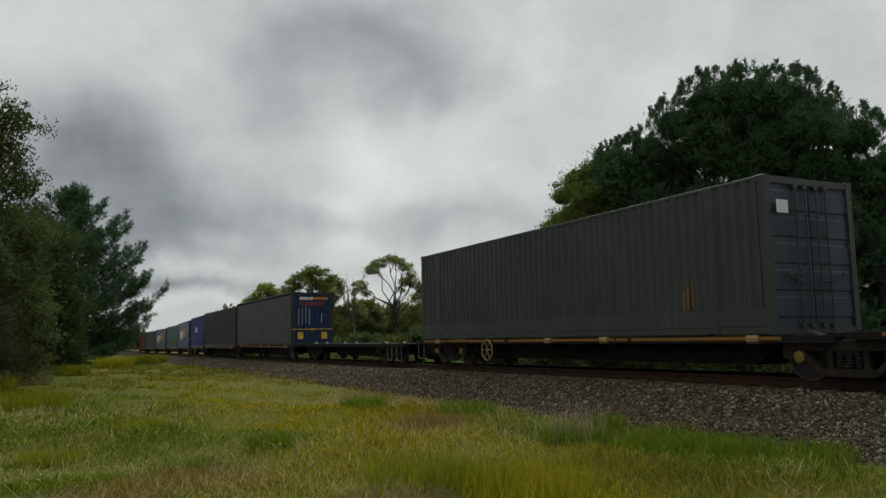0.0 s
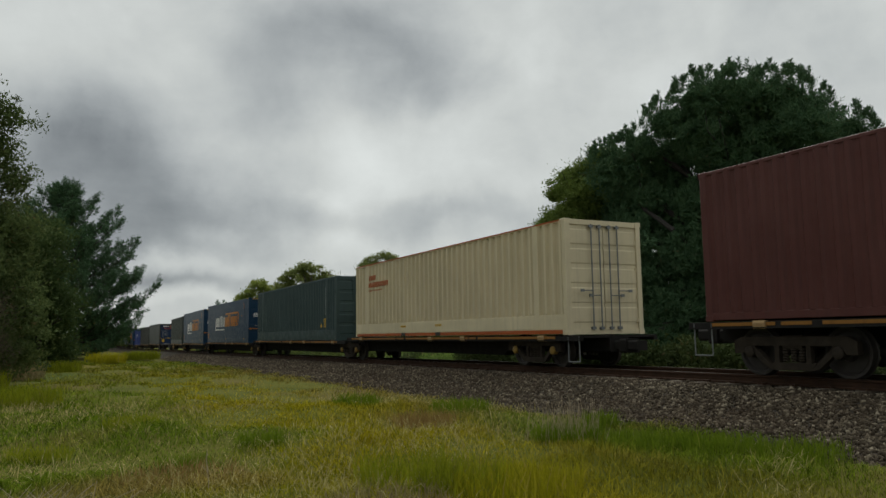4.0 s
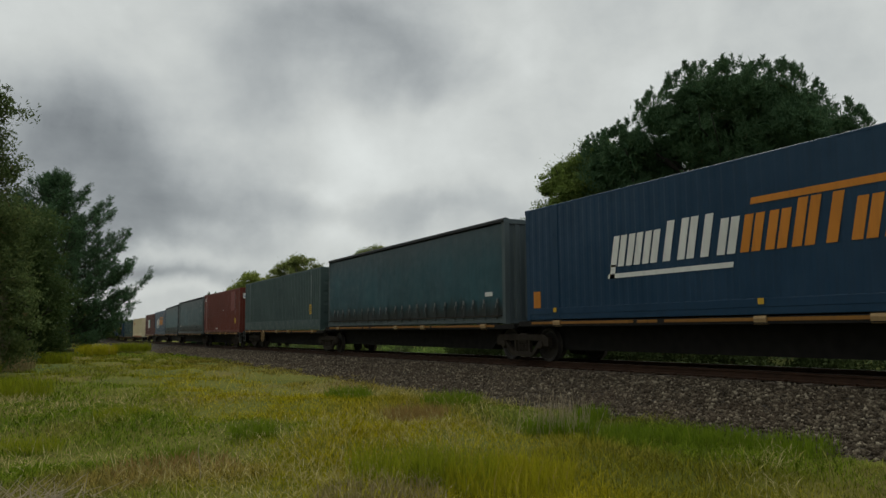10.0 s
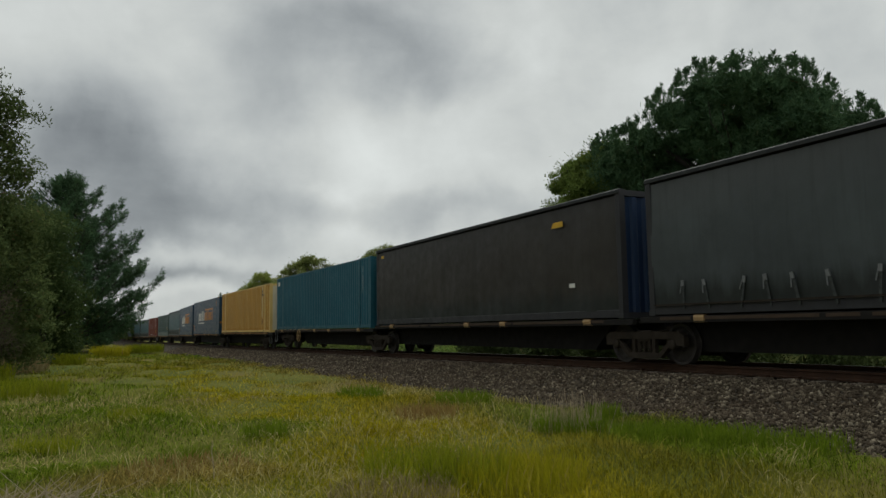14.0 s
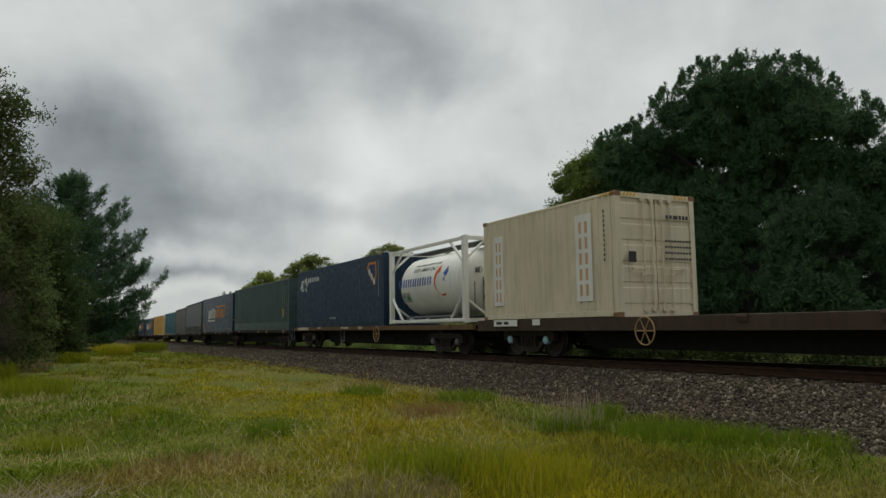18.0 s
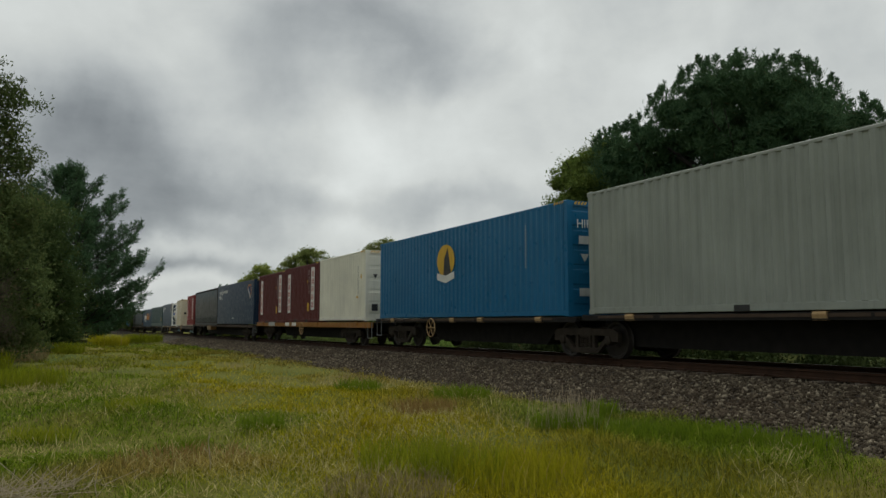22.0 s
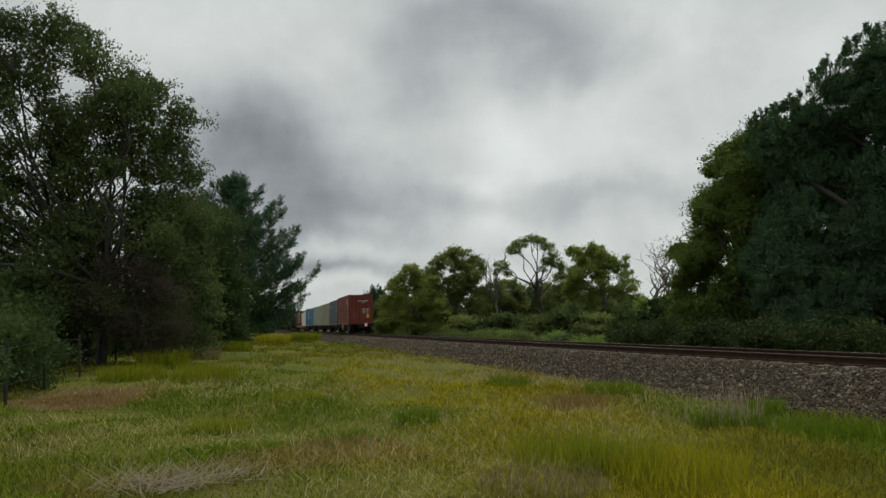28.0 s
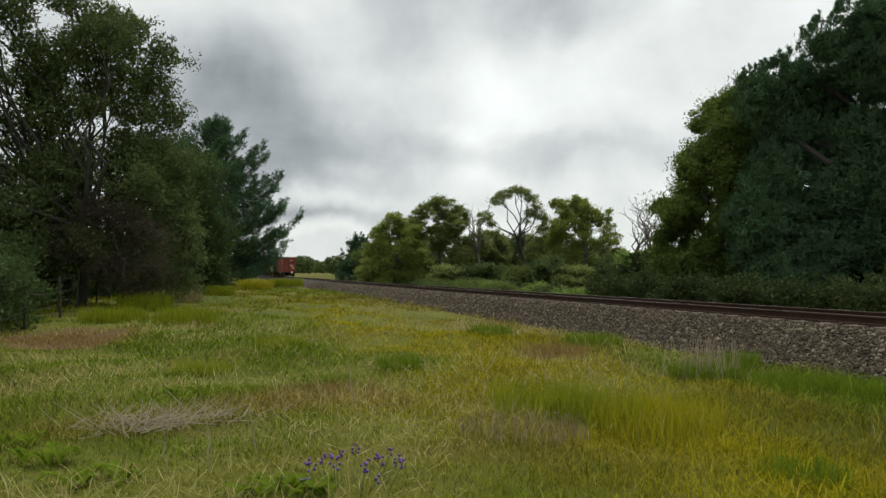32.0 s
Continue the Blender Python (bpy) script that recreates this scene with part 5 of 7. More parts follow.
def diamond_logo(t, L, p, z, rim):
    out = [(p, z + 0.72), (p + 0.18, z + 0.95), (p + 0.98, z + 0.95), (p + 1.06, z + 0.4), (p + 0.78, z)]
    c = (p + 0.62, z + 0.6)
    inn = [(c[0] + (a - c[0]) * 0.76, c[1] + (b - c[1]) * 0.76) for a, b in out]
    part("logo_rim", side_poly(L, [out]), rim, t, "coloured logo rim")
    part("logo", side_poly(L, [inn], -1.2287), paint("logo_navy", (0.012, 0.035, 0.11), 0.3), t, "dark blue logo field")
    part("logo_band", side_poly(L, [[(p + 0.18 + 0.25 * i, z + 0.62 - 0.2 * i), (p + 0.3 + 0.25 * i, z + 0.72 - 0.2 * i), (p + 0.42 + 0.25 * i, z + 0.5 - 0.2 * i), (p + 0.3 + 0.25 * i, z + 0.4 - 0.2 * i)] for i in range(3)], -1.2327), white_mark, t, "white logo bars")


def tank_container(u, base):
    """A white tank lying in an open white steel frame."""
    L, H = L20, 2.75
    t = tagged(new("tank_container"), "white gas tank in an open white steel frame", "tank container")
    zc, R = 1.38, 1.08
    prof = [(-2.72, 0.0), (-2.7, 0.45), (-2.6, 0.8), (-2.42, 1.0), (-2.2, R), (2.2, R), (2.42, 1.0), (2.6, 0.8), (2.7, 0.45), (2.72, 0.0)]
    tank = part("tank", Build().lathe((0, 0, zc), "y", prof, 40).mesh("tank", True), white_paint, t, "glossy white tank barrel")
    for x in (-1.14, 1.14):
        for y in (-L / 2 + 0.08, L / 2 - 0.08):
            part("corner_post", Build().box(x - 0.08, x + 0.08, y - 0.08, y + 0.08, 0.1, H - 0.1, 0.01), white_paint, t)
            for z in (0, H - 0.118):
                part("corner_casting", casting(), white_paint, t, at=(x, y, z))
        for z in (0.03, H - 0.13):
            part("long_rail", Build().box(x - 0.055, x + 0.055, -L / 2 + 0.16, L / 2 - 0.16, z, z + 0.11, 0.01), white_paint, t)
        for y, d in ((-L / 2 + 0.15, 1), (L / 2 - 0.15, -1)):
            part("brace", Build().tube((x, y, H - 0.85), (x, y + d * 0.95, H - 0.1), 0.05, n=6), white_paint, t)
            part("brace", Build().tube((x, y, 0.95), (x, y + d * 0.95, 0.12), 0.05, n=6), white_paint, t)
    for y in (-L / 2 + 0.08, L / 2 - 0.08):
        for z in (0.02, H - 0.14):
            part("cross_rail", Build().box(-1.06, 1.06, y - 0.055, y + 0.055, z, z + 0.12), white_paint, t)
        for s in (-1, 1):
            part("brace", Build().tube((s * 1.06, y, 0.7), (s * 0.25, y, 0.12), 0.045, n=6), white_paint, t)
            part("brace", Build().tube((s * 1.06, y, 2.05), (s * 0.4, y, H - 0.12), 0.045, n=6), white_paint, t)
    part("walkway", Build().box(-0.35, 0.35, -L / 2 + 0.3, L / 2 - 0.3, H - 0.13, H - 0.09), galv, t, "grey top walkway")
    # valves and pipes at the rear
    rng = random.Random(3)
    for i in range(9):
        x, z = rng.uniform(-0.6, 0.6), rng.uniform(0.5, 1.9)
        b = Build().tube((x, -2.68, z), (x, -2.9, z), 0.03, n=6).ring((x, -2.9, z), "y", 0.09, 0.012, 12, 5).box(x - 0.06, x + 0.06, -2.8, -2.7, z - 0.08, z + 0.08)
        part("valve", b, (galv, steel_dark, bogie_mat)[i % 3], t)
    for i in range(5):
        x = -0.7 + 0.32 * i
        part("pipe", Build().tube((x, -2.76, 0.45), (x, -2.76, 1.3 + 0.15 * (i % 3)), 0.022, n=6), galv, t)
    part("under_tray", Build().box(-1.0, 1.0, -1.9, 1.9, 0.2, 0.26), galv, t, "pale tray under the barrel")

    def wrap(polys, lift):
        """Marks on the barrel: p along it from the front, a is the angle up from its waist."""
        b, strips = Build(), []
        for poly in polys:
            tall = max(a for _, a in poly) - min(a for _, a in poly)
            n = max(1, round(tall / 0.05)) if len(poly) == 4 else 1
            (p0, a0), (p1, a1), (p2, a2), (p3, a3) = poly[:4] if n > 1 else [(0, 0)] * 4
            at = lambda q, r, k: (q[0] + (r[0] - q[0]) * k / n, q[1] + (r[1] - q[1]) * k / n)
            strips += [[at((p0, a0), (p3, a3), k), at((p1, a1), (p2, a2), k), at((p1, a1), (p2, a2), k + 1), at((p0, a0), (p3, a3), k + 1)] for k in range(n)] if n > 1 else [poly]
        for poly in strips:
            inn = [(-(R + 0.003) * math.cos(a), L / 2 - p, zc + (R + 0.003) * math.sin(a)) for p, a in poly]
            out = [(-(R + lift) * math.cos(a), L / 2 - p, zc + (R + lift) * math.sin(a)) for p, a in poly]
            k = len(poly)
            b.add(inn + out, [tuple(range(k))[::-1], tuple(range(k, 2 * k))] + [(i, (i + 1) % k, k + (i + 1) % k, k + i) for i in range(k)])
        return b
    letters = []
    for i in range(7):
        p = 0.62 + i * 0.41
        letters += [rect(p, -0.05, 0.09, 0.27), rect(p + 0.19, -0.05, 0.09, 0.27)]
    part("logo", wrap(letters, 0.008), blue_mark, tank, "blue logo shapes")
    arc = [[(4.1 + r * math.cos(a) * 1.0, 0.1 + r * math.sin(a)) for r, a in ((0.5, a0), (0.5, a0 + 0.3), (0.27 + 0.03 * k, a0 + 0.3), (0.27 + 0.03 * k, a0))] for k, a0 in enumerate([1.9 + 0.3 * j for j in range(14)])]
    part("logo", wrap(arc[:11], 0.008), paint("logo_orange", (0.62, 0.10, 0.015), 0.2), tank, "orange crescent")
    part("logo", wrap([[(4.25, 0.28), (4.5, 0.5), (4.62, 0.3), (4.45, 0.15)], [(4.3, 0.05), (4.42, 0.02), (4.36, 0.18)]], 0.008), blue_mark, tank, "blue drop")
    part("hazard_plate", wrap([rect(0.78, -0.58, 0.75, 0.36)], 0.006), grey_mark, tank, "grey hazard plate")
    part("hazard_sign", wrap([[(1.18, -0.42), (1.33, -0.28), (1.48, -0.42), (1.33, -0.56)]], 0.01), green_mark, tank, "green diamond hazard sign")
    for text, p, a, size in (("DECK CARGO ONLY", 2.7, 0.49, 0.2), ("CARBON DIOXIDE REFRIGERATED LIQUID", 2.75, 0.68, 0.11), ("2187", 0.98, -0.36, 0.13)):
        rr = R + 0.012
        m = Matrix.Translation((-rr * math.cos(a), L / 2 - p, zc + rr * math.sin(a))) @ Matrix.Rotation(a, 4, "Y") @ Matrix(((0, 0, -1, 0), (-1, 0, 0, 0), (0, 1, 0, 0), (0, 0, 0, 1)))
        words(text, size, black_mark, tank, m)
    MOVERS.append((t, u - L / 2, base))


def flat_wagons():
    # navy box and the tank
    t = container("navy blue steel container with white and orange logo shapes", -293.4, L40, c_navy, HIGH, 0.003, 0.27, skirt=0.22, end="wall")
    horse_logo(t, L40, 0.75, 1.85)
    diamond_logo(t, L40, 10.4, 1.65, orange_mark)
    code_column(t, L40, 11.62, 1.2, 2.65, 12)
    stripes_at_corners(t, L40)
    side_words(L40, "EMPTY LIFT ONLY", 6.0, 0.42, 0.11, white_mark, t)
    tank_container(-306.16, HIGH)
    flat = "flat container wagon with brown side sills and bogies"
    wagon(flat, -292.9, -312.7, HIGH, (-295.1, -310.5), paint("wagon_ochre", (0.13, 0.075, 0.030), 0.8, 0.6, 0.7), None, 0.16, (-304.9,), (-292.7, -300.7), galv, coupler=(1, 1))
    w, mid = MOVERS[-1][0], MOVERS[-1][1]
    for a, b, h in ((-295.6, -293.75, 0.14), (-297.65, -297.2, 0.07), (-300.95, -300.6, 0.08), (-301.6, -301.05, 0.09), (-303.27, -302.8, 0.1)):
        part("plate", Build().box(-1.262, -1.254, a - mid, b - mid, -0.02 - h, -0.02), paint("plate_cream", (0.50, 0.44, 0.32), 0.6, 0.2, 0.6), w, "worn cream plate")
    # ivory box, an empty stretch, scarlet box
    t = container("ivory corrugated twenty-foot container with worn sign panels", -313.45, L20, c_ivory, HIGH, 0.036, 0.25, rod=c_ivory, cast=paint("rusty_casting", (0.20, 0.115, 0.055), 0.6, 0.5, 0.7))
    pale = paint("worn_orange", (0.55, 0.34, 0.17), 0.5)
    blank_sign(t, L20, 0.62, 0.4, 0.5, 2.0, white_mark, 5, pale)
    blank_sign(t, L20, 4.55, 0.4, 0.62, 2.1, white_mark, 5, pale)
    code_column(t, L20, 5.62, 1.3, 2.55, 9, black_mark, 0.05)
    tagged(part("door_print", end_poly(L20, bars(1.45, 2.3, 0.3, 0.09, 3) + bars(1.75, 2.3, 0.4, 0.09, 4) + [r for i in range(4) for r in bars(1.4, 1.75 - 0.14 * i, 0.8, 0.05, 9)] + [rect(0.3, 1.25, 0.22, 0.25)], 0.06), black_mark, t, "rows of dark door print"), kind="stuff")
    stripes_at_corners(t, L20)
    t = container("scarlet corrugated twenty-foot container with white sign panels", -326.4, L20, c_scarlet, HIGH, 0.036, 0.25)
    blank_sign(t, L20, 0.5, 0.55, 0.42, 2.0, white_mark, 5, red_mark)
    blank_sign(t, L20, 4.6, 0.6, 0.55, 2.0, white_mark, 5, red_mark)
    for i, ch in enumerate("GR540"):
        side_words(L20, ch, 5.5, 2.48 - 0.2 * i, 0.2, white_mark, t)
    stripes_at_corners(t, L20)
    blue_cap = paint("bearing_pale_blue", (0.30, 0.50, 0.55), 0.4)
    wagon(flat, -313.0, -332.95, HIGH, (-315.5, -330.3), sill_brown, None, 0.3, (-320.4,), (-332.8,), blue_cap, coupler=(1, 1))
    w, mid = MOVERS[-1][0], MOVERS[-1][1]
    part("plate", Build().box(-1.262, -1.254, -315.3 - mid, -314.05 - mid, -0.19, -0.01), white_paint, w, "white number plate")
    tagged(part("plate_print", Build().box(-1.266, -1.262, -314.5 - mid, -314.2 - mid, -0.14, -0.06).box(-1.266, -1.262, -314.85 - mid, -314.6 - mid, -0.14, -0.06), black_mark, w, "dark bars in place of the number"), kind="stuff")
    part("plate", Build().box(-1.262, -1.254, -316.4 - mid, -316.05 - mid, -0.17, -0.01), white_paint, w, "small white plate")
    # olive curtain box and navy box on one long wagon
    curtain_box("dark olive curtain-sided container with strapped tarpaulin sides", -333.75, 12.35, t_olive, HIGH, f_dark)
    t = container("navy blue steel container with white and orange logo shapes", -346.2, L40, c_navy, HIGH, 0.003, 0.27, skirt=0.22, end="wall")
    horse_logo(t, L40, 0.75, 1.85)
    diamond_logo(t, L40, 10.4, 1.65, orange_mark)
    code_column(t, L40, 11.62, 1.2, 2.65, 12)
    stripes_at_corners(t, L40)
    side_words(L40, "EMPTY LIFT ONLY", 5.88, 0.42, 0.11, white_mark, t)
    part("end_logo", end_poly(L40, [rect(0.4, 2.05, 0.25, 0.2), rect(0.7, 2.1, 0.35, 0.12), rect(0.6, 1.2, 0.15, 0.18)], 0.045), white_mark, t, "white end logo")
    wagon(flat, -333.2, -358.8, HIGH, (-336.1, -356.2), sill_brown, None, 0.14, (), (-358.9,), bogie_mat, coupler=(1, 1))
    w = MOVERS[-1][0]
    part("tool_box", Build().box(-1.25, -0.8, 2.6, 3.92, -0.42, -0.1, 0.02), paint("box_tan_worn", (0.30, 0.17, 0.065), 0.7, 0.4, 0.6), w, "faded ochre underfloor box")
    part("tool_box", Build().box(-1.25, -0.8, 3.98, 4.42, -0.42, -0.1, 0.02), paint("box_cream_worn", (0.46, 0.37, 0.22), 0.6, 0.3, 0.6), w, "cream underfloor box")
    # two wine-red boxes and a white one
    for u in (-359.75, -365.85):
        t = container("wine-red twenty-foot container with white sign panels", u, L20, c_wine, HIGH, 0.02, 0.25)
        blank_sign(t, L20, 0.56, 0.5, 0.5, 2.05, white_mark, 5, red_mark)
        blank_sign(t, L20, 4.75, 0.6, 0.55, 2.1, white_mark, 5, red_mark)
        code_column(t, L20, 4.4, 1.4, 2.6, 12, white_mark, 0.05)
        part("caution_sticker", side_poly(L20, [rect(4.15, 0.55, 0.28, 0.4), rect(4.1, 1.95, 0.09, 0.14)]), yellow_mark, t, "yellow caution stickers")
        part("fork_pocket", side_poly(L20, [rect(1.85, 0.02, 0.36, 0.12), rect(3.85, 0.02, 0.36, 0.12)], -1.2265), black_mark, t, "dark fork pocket")
        stripes_at_corners(t, L20)
    t = container("clean white twenty-foot container with door stickers", -371.98, L20, c_white, HIGH, 0.06, 0.25, rod=c_white)
    code_column(t, L20, 5.2, 1.15, 2.3, 12, black_mark, 0.05)
    part("sticker", side_poly(L20, [rect(5.5, 1.75, 0.11, 0.16), rect(5.0, 0.95, 0.22, 0.07)]), yellow_mark, t, "yellow stickers")
    part("door_sticker", end_poly(L20, [[(0.3, 1.9), (0.5, 1.9), (0.4, 1.72)], rect(0.85, 1.72, 0.16, 0.2), rect(0.25, 0.4, 0.26, 0.28)], 0.06), black_mark, t, "dark door stickers")
    stripes_at_corners(t, L20)
    wagon("flat container wagon with ochre side sills and bogies", -359.3, -378.6, HIGH, (-361.9, -375.9), sill_yellow, None, 0.22, (-369.2,), (-359.1, -378.5), bogie_mat, coupler=(1, 1))
    w = MOVERS[-1][0]
    part("plate", Build().box(-1.232, -1.226, 5.2, 6.6, -0.24, 0.0), grey_mark, w, "grey number plate")
    for y in (2.2, 0.9):
        part("plate", Build().box(-1.232, -1.226, y, y + 0.75, -0.2, -0.02), white_mark, w, "white notice plate")


def tail_of_train():
    f, n = (-379.6, -392.6, -405.5, -418.45, -431.5), (L40,) * 5
    t = container("bright blue container with a round yellow logo", f[0], L40, c_bright, HIGH, 0.02, 0.27)
    a = [(5.6 + 0.62 * math.cos(2 * math.pi * i / 24), 1.85 + 0.52 * math.sin(2 * math.pi * i / 24)) for i in range(24)]
    part("logo_disc", side_poly(L40, [a]), yellow_mark, t, "yellow logo disc")
    part("logo", side_poly(L40, [[(5.45, 1.35), (5.5, 1.9), (5.75, 2.25), (5.85, 1.9), (6.0, 1.35)]], -1.2287), black_mark, t, "dark animal-like shape as a plain wedge")
    part("logo_banner", side_poly(L40, [[(5.0, 1.25), (5.6, 1.12), (6.2, 1.25), (6.2, 1.47), (5.6, 1.36), (5.0, 1.47)]], -1.2307), white_mark, t, "white banner")
    code_column(t, L40, 10.3, 1.3, 2.5, 11)
    end_words(L40, "HIRE", 0.55, 2.3, 0.3, white_mark, t, 0.06)
    part("end_sticker", end_poly(L40, [rect(0.3, 1.8, 0.35, 0.2), [(0.35, 1.55), (0.6, 1.55), (0.47, 1.35)], rect(0.3, 0.5, 0.6, 0.2)], 0.06), grey_mark, t, "pale stickers")
    stripes_at_corners(t, L40)
    t = container("pale grey container with orange stickers near the rear", f[1], L40, c_lightgrey, HIGH, 0.036, 0.27)
    caution(t, L40, 10.6, 0.72, 0.25, 0.4)
    part("sticker", side_poly(L40, [rect(11.52, 1.98, 0.1, 0.15)]), yellow_mark, t, "small yellow sticker")
    part("warning_triangle", side_poly(L40, [[(11.42, 1.3), (11.7, 1.3), (11.56, 1.54)]]), black_mark, t, "black-edged warning triangle")
    part("triangle_field", side_poly(L40, [[(11.475, 1.325), (11.645, 1.325), (11.56, 1.48)]], -1.2287), yellow_mark, t, "yellow triangle field")
    code_column(t, L40, 10.95, 1.3, 2.65, 14)
    part("end_sticker", end_poly(L40, [rect(0.3, 2.2, 0.5, 0.25)], 0.06), blue_mark, t, "blue end sticker")
    part("fork_pocket", side_poly(L40, [rect(4.3, 0.02, 0.36, 0.12), rect(7.2, 0.02, 0.36, 0.12)], -1.2265), black_mark, t, "dark lifting pocket")
    stripes_at_corners(t, L40)
    t = container("sage cream container with tall blue and yellow signs", f[2], L40, c_sage, HIGH, 0.046, 0.27)
    sign_navy = paint("sign_navy", (0.010, 0.045, 0.12), 0.3)
    for p in (0.55, 10.5):
        part("sign_panel", side_poly(L40, [rect(p, 1.45, 0.42, 1.15)]), sign_navy, t, "tall blue sign panel")
        part("sign_panel", side_poly(L40, [rect(p, 0.95, 0.42, 0.5)]), yellow_mark, t, "yellow sign panel")
        part("sign_panel", side_poly(L40, [rect(p, 0.75, 0.42, 0.2)]), sign_navy, t, "blue sign foot")
        c = [(p + 0.21 + 0.18 * math.cos(2 * math.pi * i / 18), 2.08 + 0.17 * math.sin(2 * math.pi * i / 18)) for i in range(18)]
        part("sign_disc", side_poly(L40, [c], -1.2287), yellow_mark, t, "yellow disc")
        part("sign_letter", side_poly(L40, bars(p + 0.05, 2.46, 0.32, 0.09, 5) + bars(p + 0.08, 2.32, 0.26, 0.09, 4), -1.2287), white_mark, t, "white name bars")
        for text, z in (("HIRE", 1.8), ("&", 1.68), ("SALES", 1.53)):
            side_words(L40, text, p + 0.21, z, 0.13, white_mark, t)
    code_column(t, L40, 11.15, 1.1, 2.5, 12)
    part("chalk_mark", side_poly(L40, bars(8.9, 1.45, 0.4, 0.08, 4) + [rect(9.6, 1.5, 0.1, 0.05)]), white_mark, t, "chalk marks")
    part("end_sticker", end_poly(L40, [rect(0.2, 2.25, 0.5, 0.12)], 0.06), blue_mark, t, "blue end sticker")
    t = container("dark petrol blue container with patched paint and a peeled sign", f[3], L40, c_petrol, HIGH, 0.015, 0.27, end="wall")
    rng = random.Random(11)
    patch = [rect(p + rng.uniform(-0.15, 0.15), z + rng.uniform(-0.06, 0.06), rng.uniform(0.06, 0.2), rng.uniform(0.1, 0.15)) for z in (2.1, 1.35) for p in (1.6, 2.1, 3.0, 3.3, 4.5, 4.9, 5.9, 6.9, 7.2, 8.4, 8.8) if rng.random() < 0.85]
    part("paint_patch", side_poly(L40, patch), paint("patch_blue", (0.085, 0.125, 0.14), 0.3), t, "paler touched-up paint patches")
    part("logo", side_poly(L40, bars(0.3, 2.3, 0.5, 0.14, 4) + [rect(0.3, 2.18, 0.7, 0.03), rect(0.25, 2.08, 0.8, 0.04)]), white_mark, t, "pale logo bars")
    part("logo", side_poly(L40, bars(0.85, 2.3, 0.35, 0.16, 3)), red_mark, t, "red logo bars")
    flakes = [rect(10.72 + 0.075 * i + rng.uniform(-0.01, 0.01), z, rng.uniform(0.02, 0.06), rng.uniform(0.05, 0.32)) for i in range(4) for z in np.arange(0.5, 2.4, 0.22) if rng.random() < 0.86]
    tagged(part("peeled_sign", side_poly(L40, flakes), paint("sign_remains", (0.62, 0.50, 0.30), 0.5), t, "remains of a peeled white sign"), kind="stuff")
    code_column(t, L40, 11.2, 1.5, 2.5, 10)
    t = container("brick-red container at the train's end with a blue diamond logo", f[4], L40, c_brick, HIGH, 0.04, 0.27, end="wall")
    diamond_logo(t, L40, 10.5, 1.68, red_mark)
    part("code_column", side_poly(L40, [rect(11.62, 1.15 + 0.115 * i, 0.05, 0.07) for i in range(11)] + [rect(11.82, 1.85 + 0.14 * i, 0.045, 0.08) for i in range(4)]), white_mark, t, "column of white code marks")
    part("caution_sticker", side_poly(L40, [rect(11.3, 0.5, 0.26, 0.35), rect(11.8, 1.7, 0.06, 0.08)]), yellow_mark, t, "yellow caution sticker")
    part("end_print", end_poly(L40, bars(0.95, 2.25, 1.0, 0.08, 9, 0.45) + bars(1.35, 2.1, 0.3, 0.07, 3, 0.45) + [r for i in range(5) for r in bars(1.35, 1.5 - 0.11 * i, 0.3, 0.05, 4, 0.5)] + [r for i in range(5) for r in bars(1.75, 1.5 - 0.11 * i, 0.3, 0.05, 4, 0.5)], 0.035), white_mark, t, "rows of white print")
    part("end_hatch", end_poly(L40, [rect(0.3, 0.45, 0.55, 0.75), rect(1.2, 0.45, 0.45, 0.75)], 0.03), paint("box_brick_dark", (0.2, 0.045, 0.035), 0.6), t, "recessed lower hatch panels")
    part("end_sticker", end_poly(L40, [rect(1.75, 0.62, 0.3, 0.35)], 0.035), yellow_mark, t, "yellow end sticker")
    pack(PACK, boxes_of(f, n), HIGH, sill_brown, None, True)
    w = MOVERS[-1][0]
    mid, red_front = MOVERS[-1][1], f[4]
    handwheel(w, red_front - 6.6 - mid, mat=yellow_mark)
    part("step", shared("step", step_mesh), galv, w, "pale tube step", at=(-1.2, red_front - 5.9 - mid, -0.02))
    part("brake_lever", Build().box(-1.24, -1.2, red_front - 4.9 - mid, red_front - 4.5 - mid, -0.3, -0.22, 0.01).tube((-1.22, red_front - 4.9 - mid, -0.26), (-0.7, red_front - 5.2 - mid, -0.3), 0.02, n=6), galv, w, "pale brake lever")
    part("sticker", side_poly(L40, [rect(5.95, 0.95, 0.1, 0.1)]), white_mark, t, "small white sticker")
    # the marker on the last wagon
    back = -6.56
    part("end_marker", Build().box(0.3, 0.56, back, back + 0.1, -0.22, 0.1, 0.02), white_mark, w, "white end-of-train marker")
    lamp = Net("marker_lamp")
    lamp.set(Emission_Color=(1.0, 0.05, 0.03, 1), Emission_Strength=0.5)
    part("marker_lamp", Build().lathe((0.43, back - 0.01, -0.12), "y", [(0.0, 0.09), (-0.03, 0.07), (-0.035, 0.0)], 14), lamp.mat, w, "red tail lamp")


head_of_train()
pack_a()
pack_b()
pack_c()
pack_d()
flat_wagons()
tail_of_train()

# ---- trees and grass ----


def unit(rng, n):
    v = rng.normal(size=(n, 3))
    return v / np.linalg.norm(v, axis=1)[:, None]


